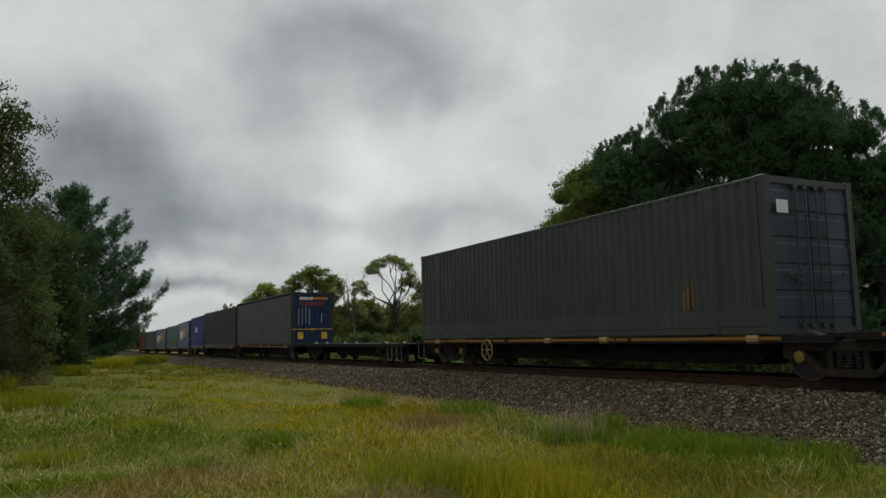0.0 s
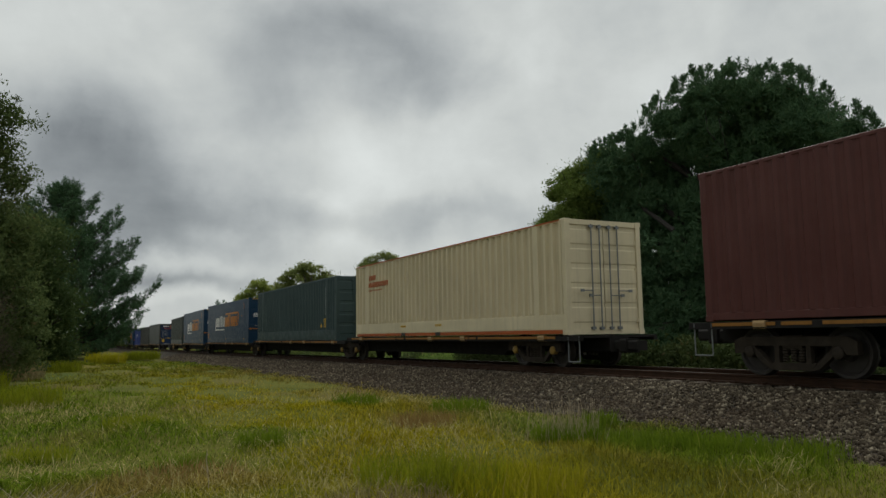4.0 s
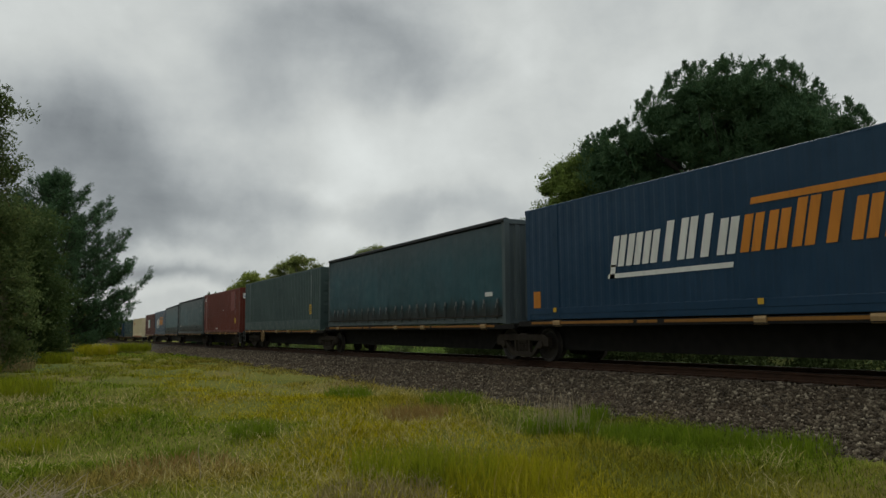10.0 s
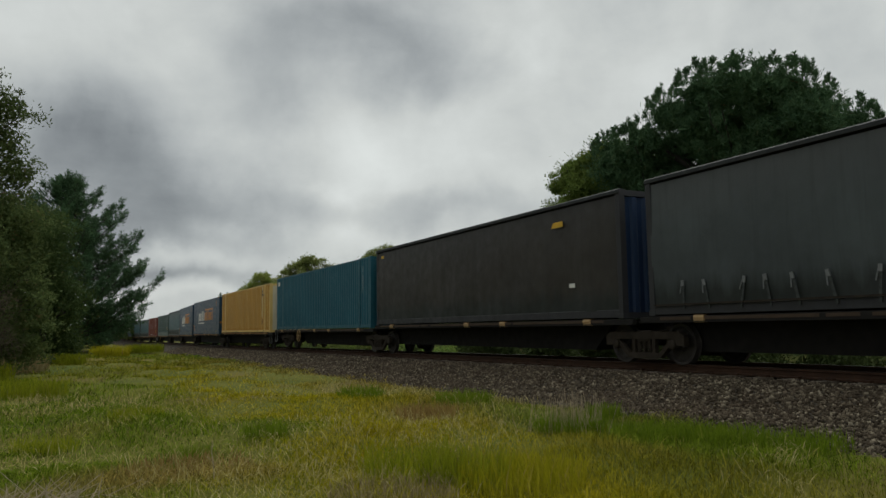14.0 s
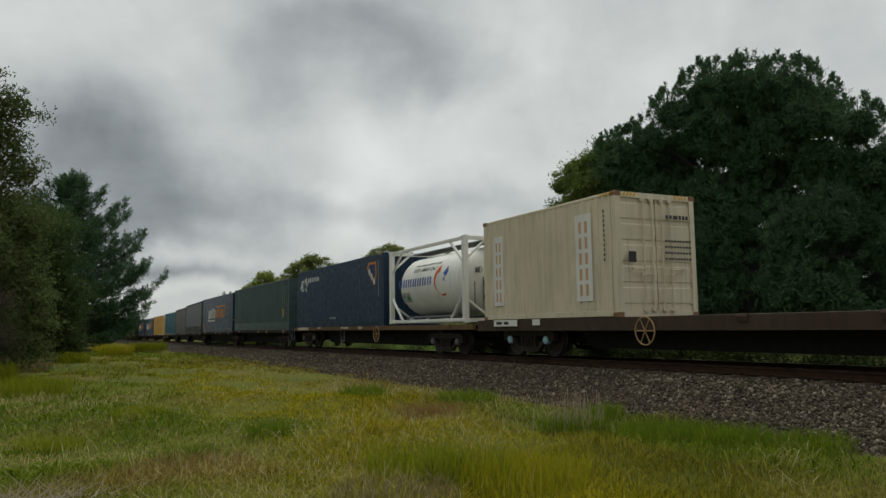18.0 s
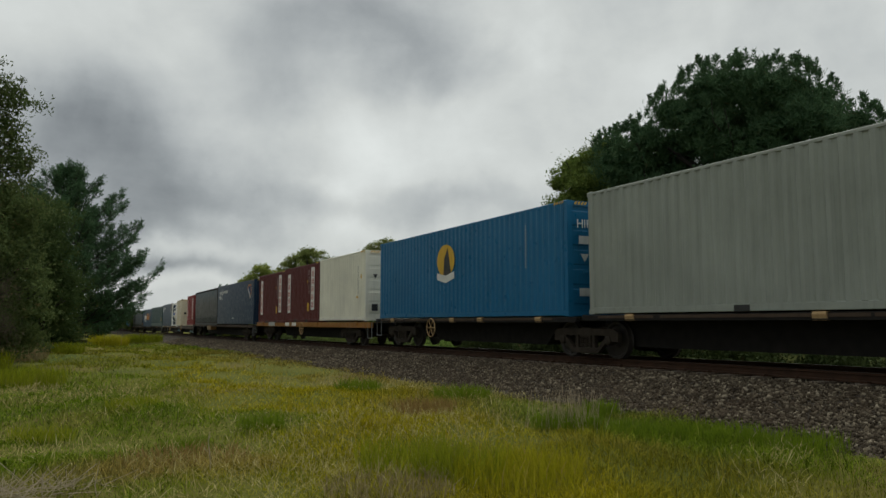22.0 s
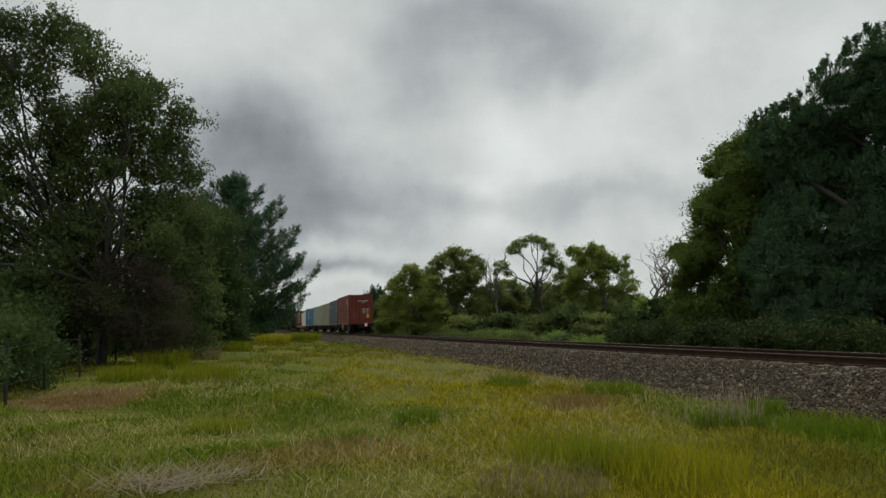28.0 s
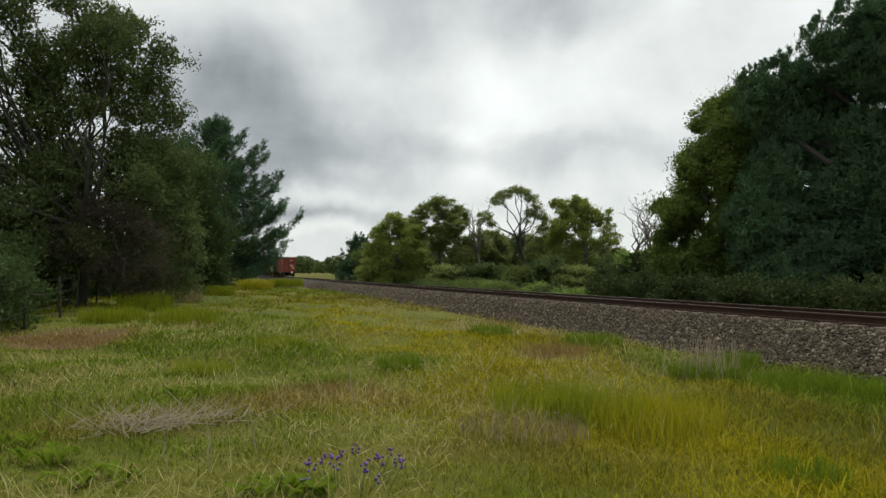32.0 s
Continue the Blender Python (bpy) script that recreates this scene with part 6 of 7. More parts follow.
def leaf_quads(rng, c, length, width, axis=None, spread=1.0):
    """Lozenge leaves at the points c. axis: the way they point, blended with chance by spread."""
    n = len(c)
    a = unit(rng, n)
    if axis is not None:
        a = axis + a * spread
        a /= np.linalg.norm(a, axis=1)[:, None]
    b = np.cross(a, unit(rng, n))
    b /= np.linalg.norm(b, axis=1)[:, None] + 1e-9
    l, w = np.broadcast_to(length, n)[:, None] * 0.5, np.broadcast_to(width, n)[:, None] * 0.5
    v = np.stack([c - a * l, c + b * w, c + a * l, c - b * w], 1)
    return v.reshape(-1, 3)


def quads_mesh(name, verts, mat):
    return sheet(name, verts, 4, np.arange(len(verts)).reshape(-1, 4), mat)


def lobe_points(rng, lobes, n, shell=0.3):
    """Points in ellipsoid lobes (x, y, z, rx, ry, rz), most near their surface; also the outward way."""
    lobes = np.array(lobes, float)
    w = lobes[:, 3] * lobes[:, 4] + lobes[:, 4] * lobes[:, 5] + lobes[:, 3] * lobes[:, 5]
    k = rng.choice(len(lobes), n, p=w / w.sum())
    d = unit(rng, n)
    r = rng.random(n) ** shell
    return lobes[k, :3] + d * lobes[k, 3:] * r[:, None], d


def crown_points(rng, lobes, n, puff, per, holes=(), across=(1, 0, 0), stray=0.16):
    """Leaves gathered in puffs at the ends of the boughs."""
    m = max(1, n // per)
    c, d = lobe_points(rng, lobes, m, 0.22)
    for a, z, r in holes:
        gap = np.hypot(c @ np.array(across, float) - a, c[:, 2] - z) < r * rng.uniform(0.7, 1.15, len(c))
        c = c[~gap]
    rad = puff * (0.45 + 1.1 * rng.random(len(c)) ** 1.6)
    u = unit(rng, len(c) * per).reshape(len(c), per, 3)
    t = rng.random((len(c), per, 1)) ** 0.5
    t = np.where(rng.random(t.shape) < stray, t * rng.uniform(1.0, 2.0, t.shape), t)
    p = c[:, None] + u * t * rad[:, None, None] * np.array([1, 1, 0.75])
    return p.reshape(-1, 3), u.reshape(-1, 3)


def mass(profile, step=1.5, r=(1.2, 1.8), depth=1.5, base=0.8, seed=1, bearing=0.0):
    """Lobes that fill a crown whose height over the ground is given across it: pairs of (across, top)."""
    q = random.Random(seed)
    ca, sa = math.cos(radians(bearing)), math.sin(radians(bearing))
    xs, zs = [p[0] for p in profile], [p[1] for p in profile]
    out, a = [], xs[0]
    while a <= xs[-1]:
        top = float(np.interp(a, xs, zs))
        rad = min(q.uniform(*r), top * 0.48)
        z = top - rad * 0.8
        while z > base:
            dep = q.uniform(-depth, depth)
            if z > top - rad:
                dep *= 0.4
            x = a + q.uniform(-0.3, 0.3)
            s = rad * q.uniform(0.85, 1.15)
            out.append((x * ca + dep * sa, -x * sa + dep * ca, z, s, s, s * 0.8))
            z -= rad * q.uniform(0.8, 1.15)
        a += step * q.uniform(0.85, 1.15)
    return out


def limb(b, a, c, r0, r1, rng, bend=0.15, n=4):
    """A tapering crooked limb from a to c."""
    pts = [Vector(a)]
    a, c = Vector(a), Vector(c)
    L = (c - a).length
    for i in range(1, n):
        pts.append(a.lerp(c, i / n) + Vector((rng.uniform(-1, 1), rng.uniform(-1, 1), rng.uniform(-0.5, 0.7))) * L * bend / 2)
    pts.append(c)
    for i in range(n):
        b.tube(pts[i], pts[i + 1], r0 + (r1 - r0) * i / n, r0 + (r1 - r0) * (i + 1) / n, 7)
    return pts


def tree(name, label, seed, x, y, lobes, n, leaf, mat, bark_mat, trunk_r=0.25, width=0.4, fork=0.3, limbs=9, tufts=0, tuft_len=0.7, lean=(0, 0), category="tree", stems=1, puff=0.5, per=40, holes=(), bearing=0.0, core=0.1, up=0.3, stray=0.16):
    """A tree: trunk, limbs to its lobes, and a crown of many leaves in puffs. Lobes are relative to the foot."""
    rng, prng = np.random.default_rng(seed), random.Random(seed)
    z0 = float(ground_height(np.float64(x), np.float64(y)))
    thing = tagged(new(name), label, category)
    thing.location = (x, y, z0)
    H = max(l[2] for l in lobes)
    b = Build()
    for s in range(stems):
        ox, oy = (0, 0) if s == 0 else (prng.uniform(-0.9, 0.9), prng.uniform(-0.9, 0.9))
        top = (ox + lean[0], oy + lean[1], H * fork)
        pts = limb(b, (ox, oy, -0.2), top, trunk_r, trunk_r * 0.7, prng, 0.08)
        aims = sorted(lobes, key=lambda l: prng.random())[:limbs]
        for l in aims:
            start = pts[-1] if prng.random() < 0.6 else pts[-2]
            tip = Vector((l[0], l[1], l[2])) + Vector((prng.uniform(-0.3, 0.3) * l[3], prng.uniform(-0.3, 0.3) * l[4], 0.1 * l[5]))
            q = limb(b, start, tip, trunk_r * 0.42, trunk_r * 0.12, prng, 0.22)
            for j in range(4):
                e = tip + Vector((prng.uniform(-0.8, 0.8) * l[3], prng.uniform(-0.8, 0.8) * l[4], prng.uniform(-0.2, 0.7) * l[5]))
                limb(b, q[-2] if j else q[-1], e, trunk_r * 0.13, trunk_r * 0.03, prng, 0.25, 3)
    part("trunk", b, bark_mat, thing)
    ac = (math.cos(radians(bearing)), -math.sin(radians(bearing)), 0)
    p, d = crown_points(rng, lobes, n, puff, per, holes, ac, stray)
    size = leaf * rng.uniform(0.6, 1.35, len(p))
    verts = [leaf_quads(rng, p, size, size * width, d + np.array([0, 0, up]), 0.9)]
    if core:
        # denser twigs and leaves inside, which keep the crown from being seen through
        k = int(len(p) * core * 1.7)
        c, _ = lobe_points(rng, [(l[0], l[1], l[2], l[3] * 0.72, l[4] * 0.72, l[5] * 0.72) for l in lobes], k, 0.4)
        for a, z, r in holes:
            c = c[np.hypot(c @ np.array(ac) - a, c[:, 2] - z) > r * rng.uniform(0.3, 1.4, len(c))]
        verts.append(leaf_quads(rng, c, leaf * 1.7, leaf * max(0.28, width * 1.6)))
    verts = np.concatenate(verts).reshape(-1, 4, 3)
    verts = verts[verts[:, :, 2].min(1) > 0.02]
    part("crown", quads_mesh("crown", verts.reshape(-1, 3), mat), mat, thing)
    if tufts:
        # upright leading shoots on the upper side of the crown
        q, e = lobe_points(rng, lobes, tufts * 14, 0.04)
        q = q[e[:, 2] > 0.15]
        # only from the outside of the crown
        inside = np.zeros(len(q), bool)
        for l in lobes:
            inside |= (((q + np.array([0, 0, 0.25]) - np.array(l[:3])) / np.array(l[3:])) ** 2).sum(1) < 0.95
        q = q[~inside][:tufts]
        k = 64
        t = rng.random((len(q), k)) ** 0.9
        ln = tuft_len * rng.uniform(0.55, 1.1, len(q))
        tilt = rng.uniform(-0.25, 0.25, (len(q), 1, 2))
        base = q[:, None] + np.stack([t * ln[:, None] * tilt[..., 0], t * ln[:, None] * tilt[..., 1], t * ln[:, None]], -1)
        out = unit(rng, len(q) * k).reshape(len(q), k, 3)
        out[..., 2] = np.abs(out[..., 2]) * 0.6 + 0.45
        c = base + out * (0.06 + 0.13 * (1 - t))[..., None]
        v = leaf_quads(rng, c.reshape(-1, 3), 0.26, 0.05, out.reshape(-1, 3), 0.3)
        tagged(part("shoot_foliage", quads_mesh("shoot_foliage", v, mat), mat, thing), kind="stuff")
    return thing


pine_mat = leaf_material("pine_needles", (0.052, 0.105, 0.052), (0.101, 0.170, 0.081), (0.13, 0.11, 0.055), 0.03, 0.35, 0.15)
pine_far_mat = leaf_material("distant_pine_needles", (0.047, 0.096, 0.048), (0.092, 0.158, 0.076), (0.09, 0.08, 0.045), 0.03, 0.3, 0.15)
gum_mat = leaf_material("gum_leaves", (0.142, 0.181, 0.061), (0.261, 0.297, 0.093), (0.36, 0.27, 0.10), 0.08, 0.35)
bright_gum_mat = leaf_material("light_gum_leaves", (0.165, 0.215, 0.052), (0.290, 0.335, 0.079), (0.42, 0.32, 0.11), 0.08, 0.3)
lush_mat = leaf_material("cypress_leaves", (0.094, 0.140, 0.032), (0.169, 0.221, 0.052), (0.16, 0.14, 0.05), 0.03, 0.35, 0.3)
cypress_mat = leaf_material("dark_cypress_leaves", (0.048, 0.079, 0.026), (0.084, 0.122, 0.041), (0.16, 0.14, 0.05), 0.03, 0.3, 0.3)
wattle_mat = leaf_material("wattle_leaves", (0.068, 0.103, 0.037), (0.128, 0.162, 0.056), (0.21, 0.15, 0.075), 0.05, 0.35, 0.3)
scrub_mat = leaf_material("scrub_leaves", (0.089, 0.121, 0.036), (0.164, 0.198, 0.057), (0.27, 0.19, 0.085), 0.06, 0.3)
shrub_mat = leaf_material("shrub_leaves", (0.123, 0.198, 0.047), (0.230, 0.314, 0.077), (0.321, 0.254, 0.118), 0.06, 0.3)
# scrub leaves darkened to stand in for the shade beyond the line
shade_mat = leaf_material("shaded_scrub_leaves", (0.036, 0.054, 0.018), (0.066, 0.088, 0.030), (0.12, 0.09, 0.04), 0.04, 0.3, 0.2)
dry_mat = leaf_material("dead_needles", (0.060, 0.053, 0.036), (0.100, 0.086, 0.058), (0.15, 0.115, 0.075), 0.2, 0.3)


def pine(name, label, seed, x, y, H, reach, whorls, mat, bark_mat, trunk_r):
    """A pine in tiers of boughs that sweep up at their ends; reach: pairs of (height on the trunk, length of bough)."""
    rng, prng = np.random.default_rng(seed), random.Random(seed)
    thing = tagged(new(name), label, "tree")
    thing.location = (x, y, float(ground_height(np.float64(x), np.float64(y))))
    b = Build()
    limb(b, (0, 0, -0.2), (0.1, 0.1, H), trunk_r, 0.03, prng, 0.01, 8)
    hs, rs = [p[0] for p in reach], [p[1] for p in reach]
    tips, ways = [], []
    for i in range(whorls):
        z = 0.5 + (H - 0.9) * (i + prng.uniform(-0.3, 0.3)) / whorls
        turn = prng.uniform(0, 2 * math.pi)
        for k in range(6):
            r = float(np.interp(z, hs, rs)) * prng.uniform(0.55, 1.05)
            a = turn + k * 1.047 + prng.uniform(-0.3, 0.3)
            d = Vector((math.cos(a), math.sin(a), 0))
            rise = r * prng.uniform(0.22, 0.55) + 0.2
            z -= 0.12 * r * prng.random()
            p0, p1, p2 = Vector((0, 0, max(0.3, z))), d * r * 0.55 + Vector((0, 0, max(0.4, z + rise * 0.25))), d * r + Vector((0, 0, z + rise))
            b.tube(p0, p1, 0.05 + 0.008 * r, 0.04, 5)
            b.tube(p1, p2, 0.04, 0.012, 5)
            side = Vector((-d.y, d.x, 0))
            for j in range(int(8 + r * 7)):
                t = 0.28 + 0.72 * prng.random() ** 0.8
                q = p0.lerp(p1, t / 0.55) if t < 0.55 else p1.lerp(p2, (t - 0.55) / 0.45)
                w = prng.uniform(-1, 1) * r * 0.3 * (1.15 - t)
                tip = q + side * w + d * abs(w) * 0.5 + Vector((0, 0, prng.uniform(-0.25, 0.6)))
                b.tube(q, tip, 0.014, 0.008, 3)
                tips.append(tip)
                ways.append(d * 0.6 + side * (0.5 if w > 0 else -0.5) + Vector((prng.uniform(-0.6, 0.6), prng.uniform(-0.6, 0.6), prng.uniform(0.3, 1.2))))
            tips.append(p2)
            ways.append(d * 0.4 + Vector((0, 0, 1.0)))
    for f in np.linspace(0.86, 1.0, 12):
        tips.append(Vector((0.1, 0.1, H * f)))
        ways.append(Vector((0, 0, 1)))
    part("trunk", b, bark_mat, thing)
    c, w = np.array(tips), np.array(ways)
    w /= np.linalg.norm(w, axis=1)[:, None]
    m = 22
    along = rng.uniform(-0.2, 0.3, (len(c), m, 1))
    fan = w[:, None] * 0.65 + unit(rng, len(c) * m).reshape(len(c), m, 3) * 0.9
    p = c[:, None] + w[:, None] * along + fan * 0.15
    v = leaf_quads(rng, p.reshape(-1, 3), rng.uniform(0.2, 0.38, len(c) * m), 0.05, fan.reshape(-1, 3), 0.2)
    part("needles", quads_mesh("needles", v, mat), mat, thing, "tufts of dark green needles")
    return thing


def polar(bearing, dist):
    return dist * math.sin(radians(bearing)), dist * math.cos(radians(bearing))


def far_side_trees():
    # the great dark pine across the line
    x, y = polar(48.5, 40.0)
    prof = [(-5.6, 11.2), (-4.2, 12.2), (-3.2, 12.7), (-2.4, 13.6), (-1.0, 14.0), (0.9, 14.1), (2.2, 13.7), (3.6, 12.8), (4.8, 11.6), (5.9, 11.0), (6.4, 9.0), (7.6, 6.5), (9.5, 5.2), (12.0, 4.5)]
    lobes = mass(prof, 1.5, (1.3, 1.9), 2.6, 0.3, 5, 48.5)
    tree("pine_tree", "huge dense dark green pine across the railway", 21, x, y, lobes, 150000, 0.30, pine_mat, bark, 0.5, 0.12, 0.3, 26, 1300, 0.74, puff=0.6, per=60, bearing=48.5, core=0.75, up=0.9, stray=0.03,
         holes=((-1.2, 6.9, 0.35), (0.3, 7.3, 0.4), (1.0, 6.3, 0.45), (2.8, 7.6, 0.3), (-2.8, 5.6, 0.3), (-4.1, 6.0, 0.4)))
    x, y = polar(37.6, 43.5)
    prof = [(-3.0, 5.8), (-2.7, 6.8), (-2.2, 8.2), (-1.3, 9.6), (-0.8, 10.8), (0.2, 11.3), (1.2, 11.8), (2.2, 12.2), (3.2, 12.0), (4.2, 11.0)]
    lobes = mass(prof, 0.95, (0.8, 1.25), 1.7, 0.3, 8, 37.6)
    tree("cypress_tree", "rounded olive-green cypress beside the dark pine", 22, x, y, lobes, 95000, 0.165, lush_mat, bark, 0.35, 0.36, 0.3, 10, puff=0.5, per=40, bearing=37.6, core=0.5, stray=0.05, holes=((3.9, 6.0, 0.6), (2.8, 6.2, 0.35), (4.4, 3.4, 0.4), (-0.9, 4.3, 0.35), (-0.6, 5.3, 0.25)))


def clumps(profile, seed, bearing, base=0.8, r=(0.4, 0.85), step=0.6, depth=1.9, open_below=0.0):
    """Small uneven boughs of leaves under an outline; some are missing low down where limbs show."""
    q = random.Random(seed)
    top = max(p[1] for p in profile)
    out = []
    for l in mass(profile, step, r, depth, base, seed, bearing):
        f = (top - l[2]) / max(0.1, top - base)
        if q.random() < open_below * f:
            continue
        g = q.uniform(0.7, 1.25)
        out.append((l[0] + q.uniform(-0.3, 0.3), l[1] + q.uniform(-0.3, 0.3), l[2] + q.uniform(-0.25, 0.2), l[3] * g, l[4] * g, l[5] * g * 0.9))
    return out


def gum_row():
    specs = (("wattle_tree", "bushy olive-green wattle at the bend of the line", 13.4, 77, bright_gum_mat, 34000, 0.5, 0.0, 0.24,
              [(-3.0, 2.2), (-2.5, 4.4), (-1.9, 5.6), (-1.1, 7.0), (-0.3, 7.6), (0.2, 7.3), (1.2, 6.8), (2.6, 6.0), (3.1, 4.6)]),
             ("gum_tree", "grey-green gum tree with a broad crown", 17.2, 80, gum_mat, 40000, 3.0, 0.55, 0.10,
              [(-4.0, 6.2), (-3.2, 8.0), (-2.2, 9.0), (-1.2, 9.1), (-0.4, 9.4), (0.6, 9.2), (1.8, 8.6), (2.8, 7.6), (3.8, 6.4), (4.4, 5.6)]),
             ("gum_tree", "light green gum tree with an open crown", 27.6, 77, bright_gum_mat, 34000, 2.6, 0.5, 0.10,
              [(-3.3, 5.8), (-2.5, 8.2), (-1.9, 8.9), (-0.9, 9.3), (0.2, 9.1), (1.0, 8.0), (1.8, 7.6), (2.6, 7.9), (3.5, 7.2), (3.9, 5.6)]),
             ("gum_tree", "small gum tree with a ragged crown", 25.2, 82, gum_mat, 15000, 2.0, 0.4, 0.12,
              [(-2.4, 5.0), (-1.2, 6.4), (0.0, 6.9), (1.2, 6.6), (2.4, 5.6)]),
             ("gum_tree", "grey-green gum tree with a dense low crown", 20.6, 84, gum_mat, 18000, 1.5, 0.3, 0.16,
              [(-2.6, 4.8), (-1.4, 6.0), (0.0, 6.3), (1.4, 6.2), (2.8, 5.4)]))
    for i, (nm, label, b, d, mat, n, base, gaps, core, prof) in enumerate(specs):
        x, y = polar(b, d)
        tree(nm, label, 40 + i, x, y, clumps(prof, 60 + i, b, base, open_below=gaps), int(n * 1.6), 0.17, mat, pale_bark, 0.17, 0.4, 0.42, 18, lean=(random.Random(i).uniform(-0.5, 0.5), 0), puff=0.40, per=64, core=core * 0.4, bearing=b)
    # tall thin gum with an umbrella of sparse foliage
    x, y = polar(23.8, 79)
    lobes = [(-3.7, 0, 8.7, 0.75, 0.8, 0.45), (-2.8, 0.4, 9.4, 0.8, 0.9, 0.42), (-1.8, -0.3, 9.85, 0.9, 0.9, 0.36), (-0.8, 0.2, 9.7, 0.8, 0.8, 0.36), (0.1, 0, 9.1, 0.75, 0.8, 0.42), (0.7, 0, 8.3, 0.55, 0.7, 0.4), (-5.0, 0.2, 7.0, 0.75, 0.8, 0.55), (-4.4, 0.1, 6.3, 0.4, 0.5, 0.3),
             (0.1, 0.3, 7.6, 0.6, 0.7, 0.5), (0.9, 0, 7.4, 0.75, 0.8, 0.55), (1.5, -0.3, 6.9, 0.5, 0.6, 0.4), (-0.2, 0.5, 6.8, 0.5, 0.5, 0.35)]
    tree("gum_tree", "tall thin gum tree with bare limbs and sparse crown", 50, x, y, lobes, 15000, 0.15, gum_mat, bark, 0.19, 0.4, 0.5, 12, lean=(-1.3, 0), puff=0.34, per=20, core=0.0)
    x, y = polar(10.6, 96)
    prof = [(-1.6, 3.0), (-0.9, 4.9), (-0.2, 6.0), (0.3, 6.5), (0.8, 6.2), (1.6, 5.4)]
    tree("pine_tree", "small dark pine far down the line", 51, x, y, clumps(prof, 52, 10.6, 0.4), 12000, 0.3, pine_far_mat, bark, 0.2, 0.22, 0.4, 8, 60, 0.6, puff=0.4, per=30, core=0.2, up=0.6)
    for i, (b, d, h) in enumerate(((19.7, 78, 8.6), (32.6, 66, 7.2), (31.9, 67, 6.3))):
        x, y = polar(b, d)
        dead_tree(x, y, h, 70 + i)
    # undergrowth under the gums
    for i in range(26):
        b = 12.2 + i * 0.86
        low = i % 3 == 0 and b > 15
        x, y = polar(b, 66 + (i * 37 % 7) if low else 85 + (i * 37 % 9))
        r = random.Random(90 + i)
        h = r.uniform(1.8, 3.2) if low else r.uniform(4.6, 6.4) if b < 29 else r.uniform(3.2, 4.6)
        lob = [(r.uniform(-1.3, 1.3), r.uniform(-1, 1), h * f, r.uniform(1.0, 1.7), r.uniform(1.0, 1.6), h * 0.2) for f in (0.15, 0.3, 0.5, 0.65, 0.78, 0.4)]
        tree("bush", "dark green scrub beneath the gum trees", 100 + i, x, y, lob, 4800, 0.25, (scrub_mat, wattle_mat, gum_mat, wattle_mat)[i % 4], bark, 0.1, 0.42, 0.3, 4, category="bush", puff=0.42, per=22, core=0.2)
    # weedy bushes close behind the line
    for i in range(38):
        sy = 2.0 + i * 2.1
        x, y = track(sy, 6.3 + (i * 5 % 7) * 0.45)[:2]
        r = random.Random(690 + i)
        k = r.uniform(0.55, 1.0) + 0.6 * (sy < 36)
        lob = [(r.uniform(-1.0, 1.0), r.uniform(-1.3, 1.3), k * r.uniform(0.1, 0.75), r.uniform(0.5, 0.9), r.uniform(0.6, 1.0), k * 0.45) for _ in range(6)]
        # the nearer bushes carry the shade in their leaf colour
        tree("bush", "weedy olive-green bush close behind the railway, nearer ones darkened as if shaded", 700 + i, x, y, lob, 2200, 0.15, (scrub_mat, wattle_mat, shrub_mat)[i % 3] if sy > 36 else shade_mat, bark, 0.04, 0.4, 0.3, 3, category="bush", puff=0.36, per=22, core=0.2)
    # low dark growth at the foot of the great pine and along the far fence
    for i in range(20):
        x, y = polar(33.0 + i * 1.55, 46 - 0.45 * i + (i * 7 % 5))
        r = random.Random(590 + i)
        lob = [(r.uniform(-1.2, 1.2), r.uniform(-1, 1), r.uniform(0.4, 1.9), r.uniform(1.0, 1.6), r.uniform(0.9, 1.4), 0.8) for _ in range(6)]
        # every other bush has shade mixed into its leaf colour
        tree("bush", "dark undergrowth at the foot of the pine, every other bush darkened as if shaded", 600 + i, x, y, lob, 2600, 0.34, (shade_mat, pine_mat)[i % 2], bark, 0.08, 0.4, 0.3, 3, category="bush", puff=0.45, per=34, core=0.35)
    for i in range(7):
        x, y = polar(32.0 + i * 0.75, 58 - i * 1.5)
        r = random.Random(190 + i)
        lob = [(r.uniform(-1, 1), r.uniform(-1, 1), r.uniform(0.6, 2.4), r.uniform(0.9, 1.4), r.uniform(0.9, 1.4), 0.8) for _ in range(5)]
        tree("bush", "bright green shrub beyond the railway", 200 + i, x, y, lob, 3800, 0.24, shrub_mat, bark, 0.08, 0.42, 0.3, 3, category="bush", puff=0.4, per=30, core=0.3)


def dead_tree(x, y, h, seed):
    r = random.Random(seed)
    z0 = float(ground_height(np.float64(x), np.float64(y)))
    b = Build()
    pts = limb(b, (0, 0, -0.2), (r.uniform(-0.4, 0.4), 0, h * 0.55), 0.16, 0.1, r, 0.08)
    for i in range(12):
        a = r.uniform(0, 2 * math.pi)
        tip = (1.6 * math.cos(a) * r.uniform(0.4, 1), 1.6 * math.sin(a), h * r.uniform(0.75, 1.0))
        q = limb(b, pts[-1 - (i % 2)], tip, 0.06, 0.02, r, 0.25)
        for j in range(4):
            e = q[-1 - (j % 3)] + Vector((r.uniform(-0.7, 0.7), r.uniform(-0.7, 0.7), r.uniform(0.1, 0.8)))
            limb(b, q[-1 - (j % 3)], e, 0.022, 0.008, r, 0.2, 2)
    thing = tagged(new("dead_tree"), "bare dead tree with fine grey twigs", "tree")
    thing.location = (x, y, z0)
    part("trunk", b, pale_bark, thing)


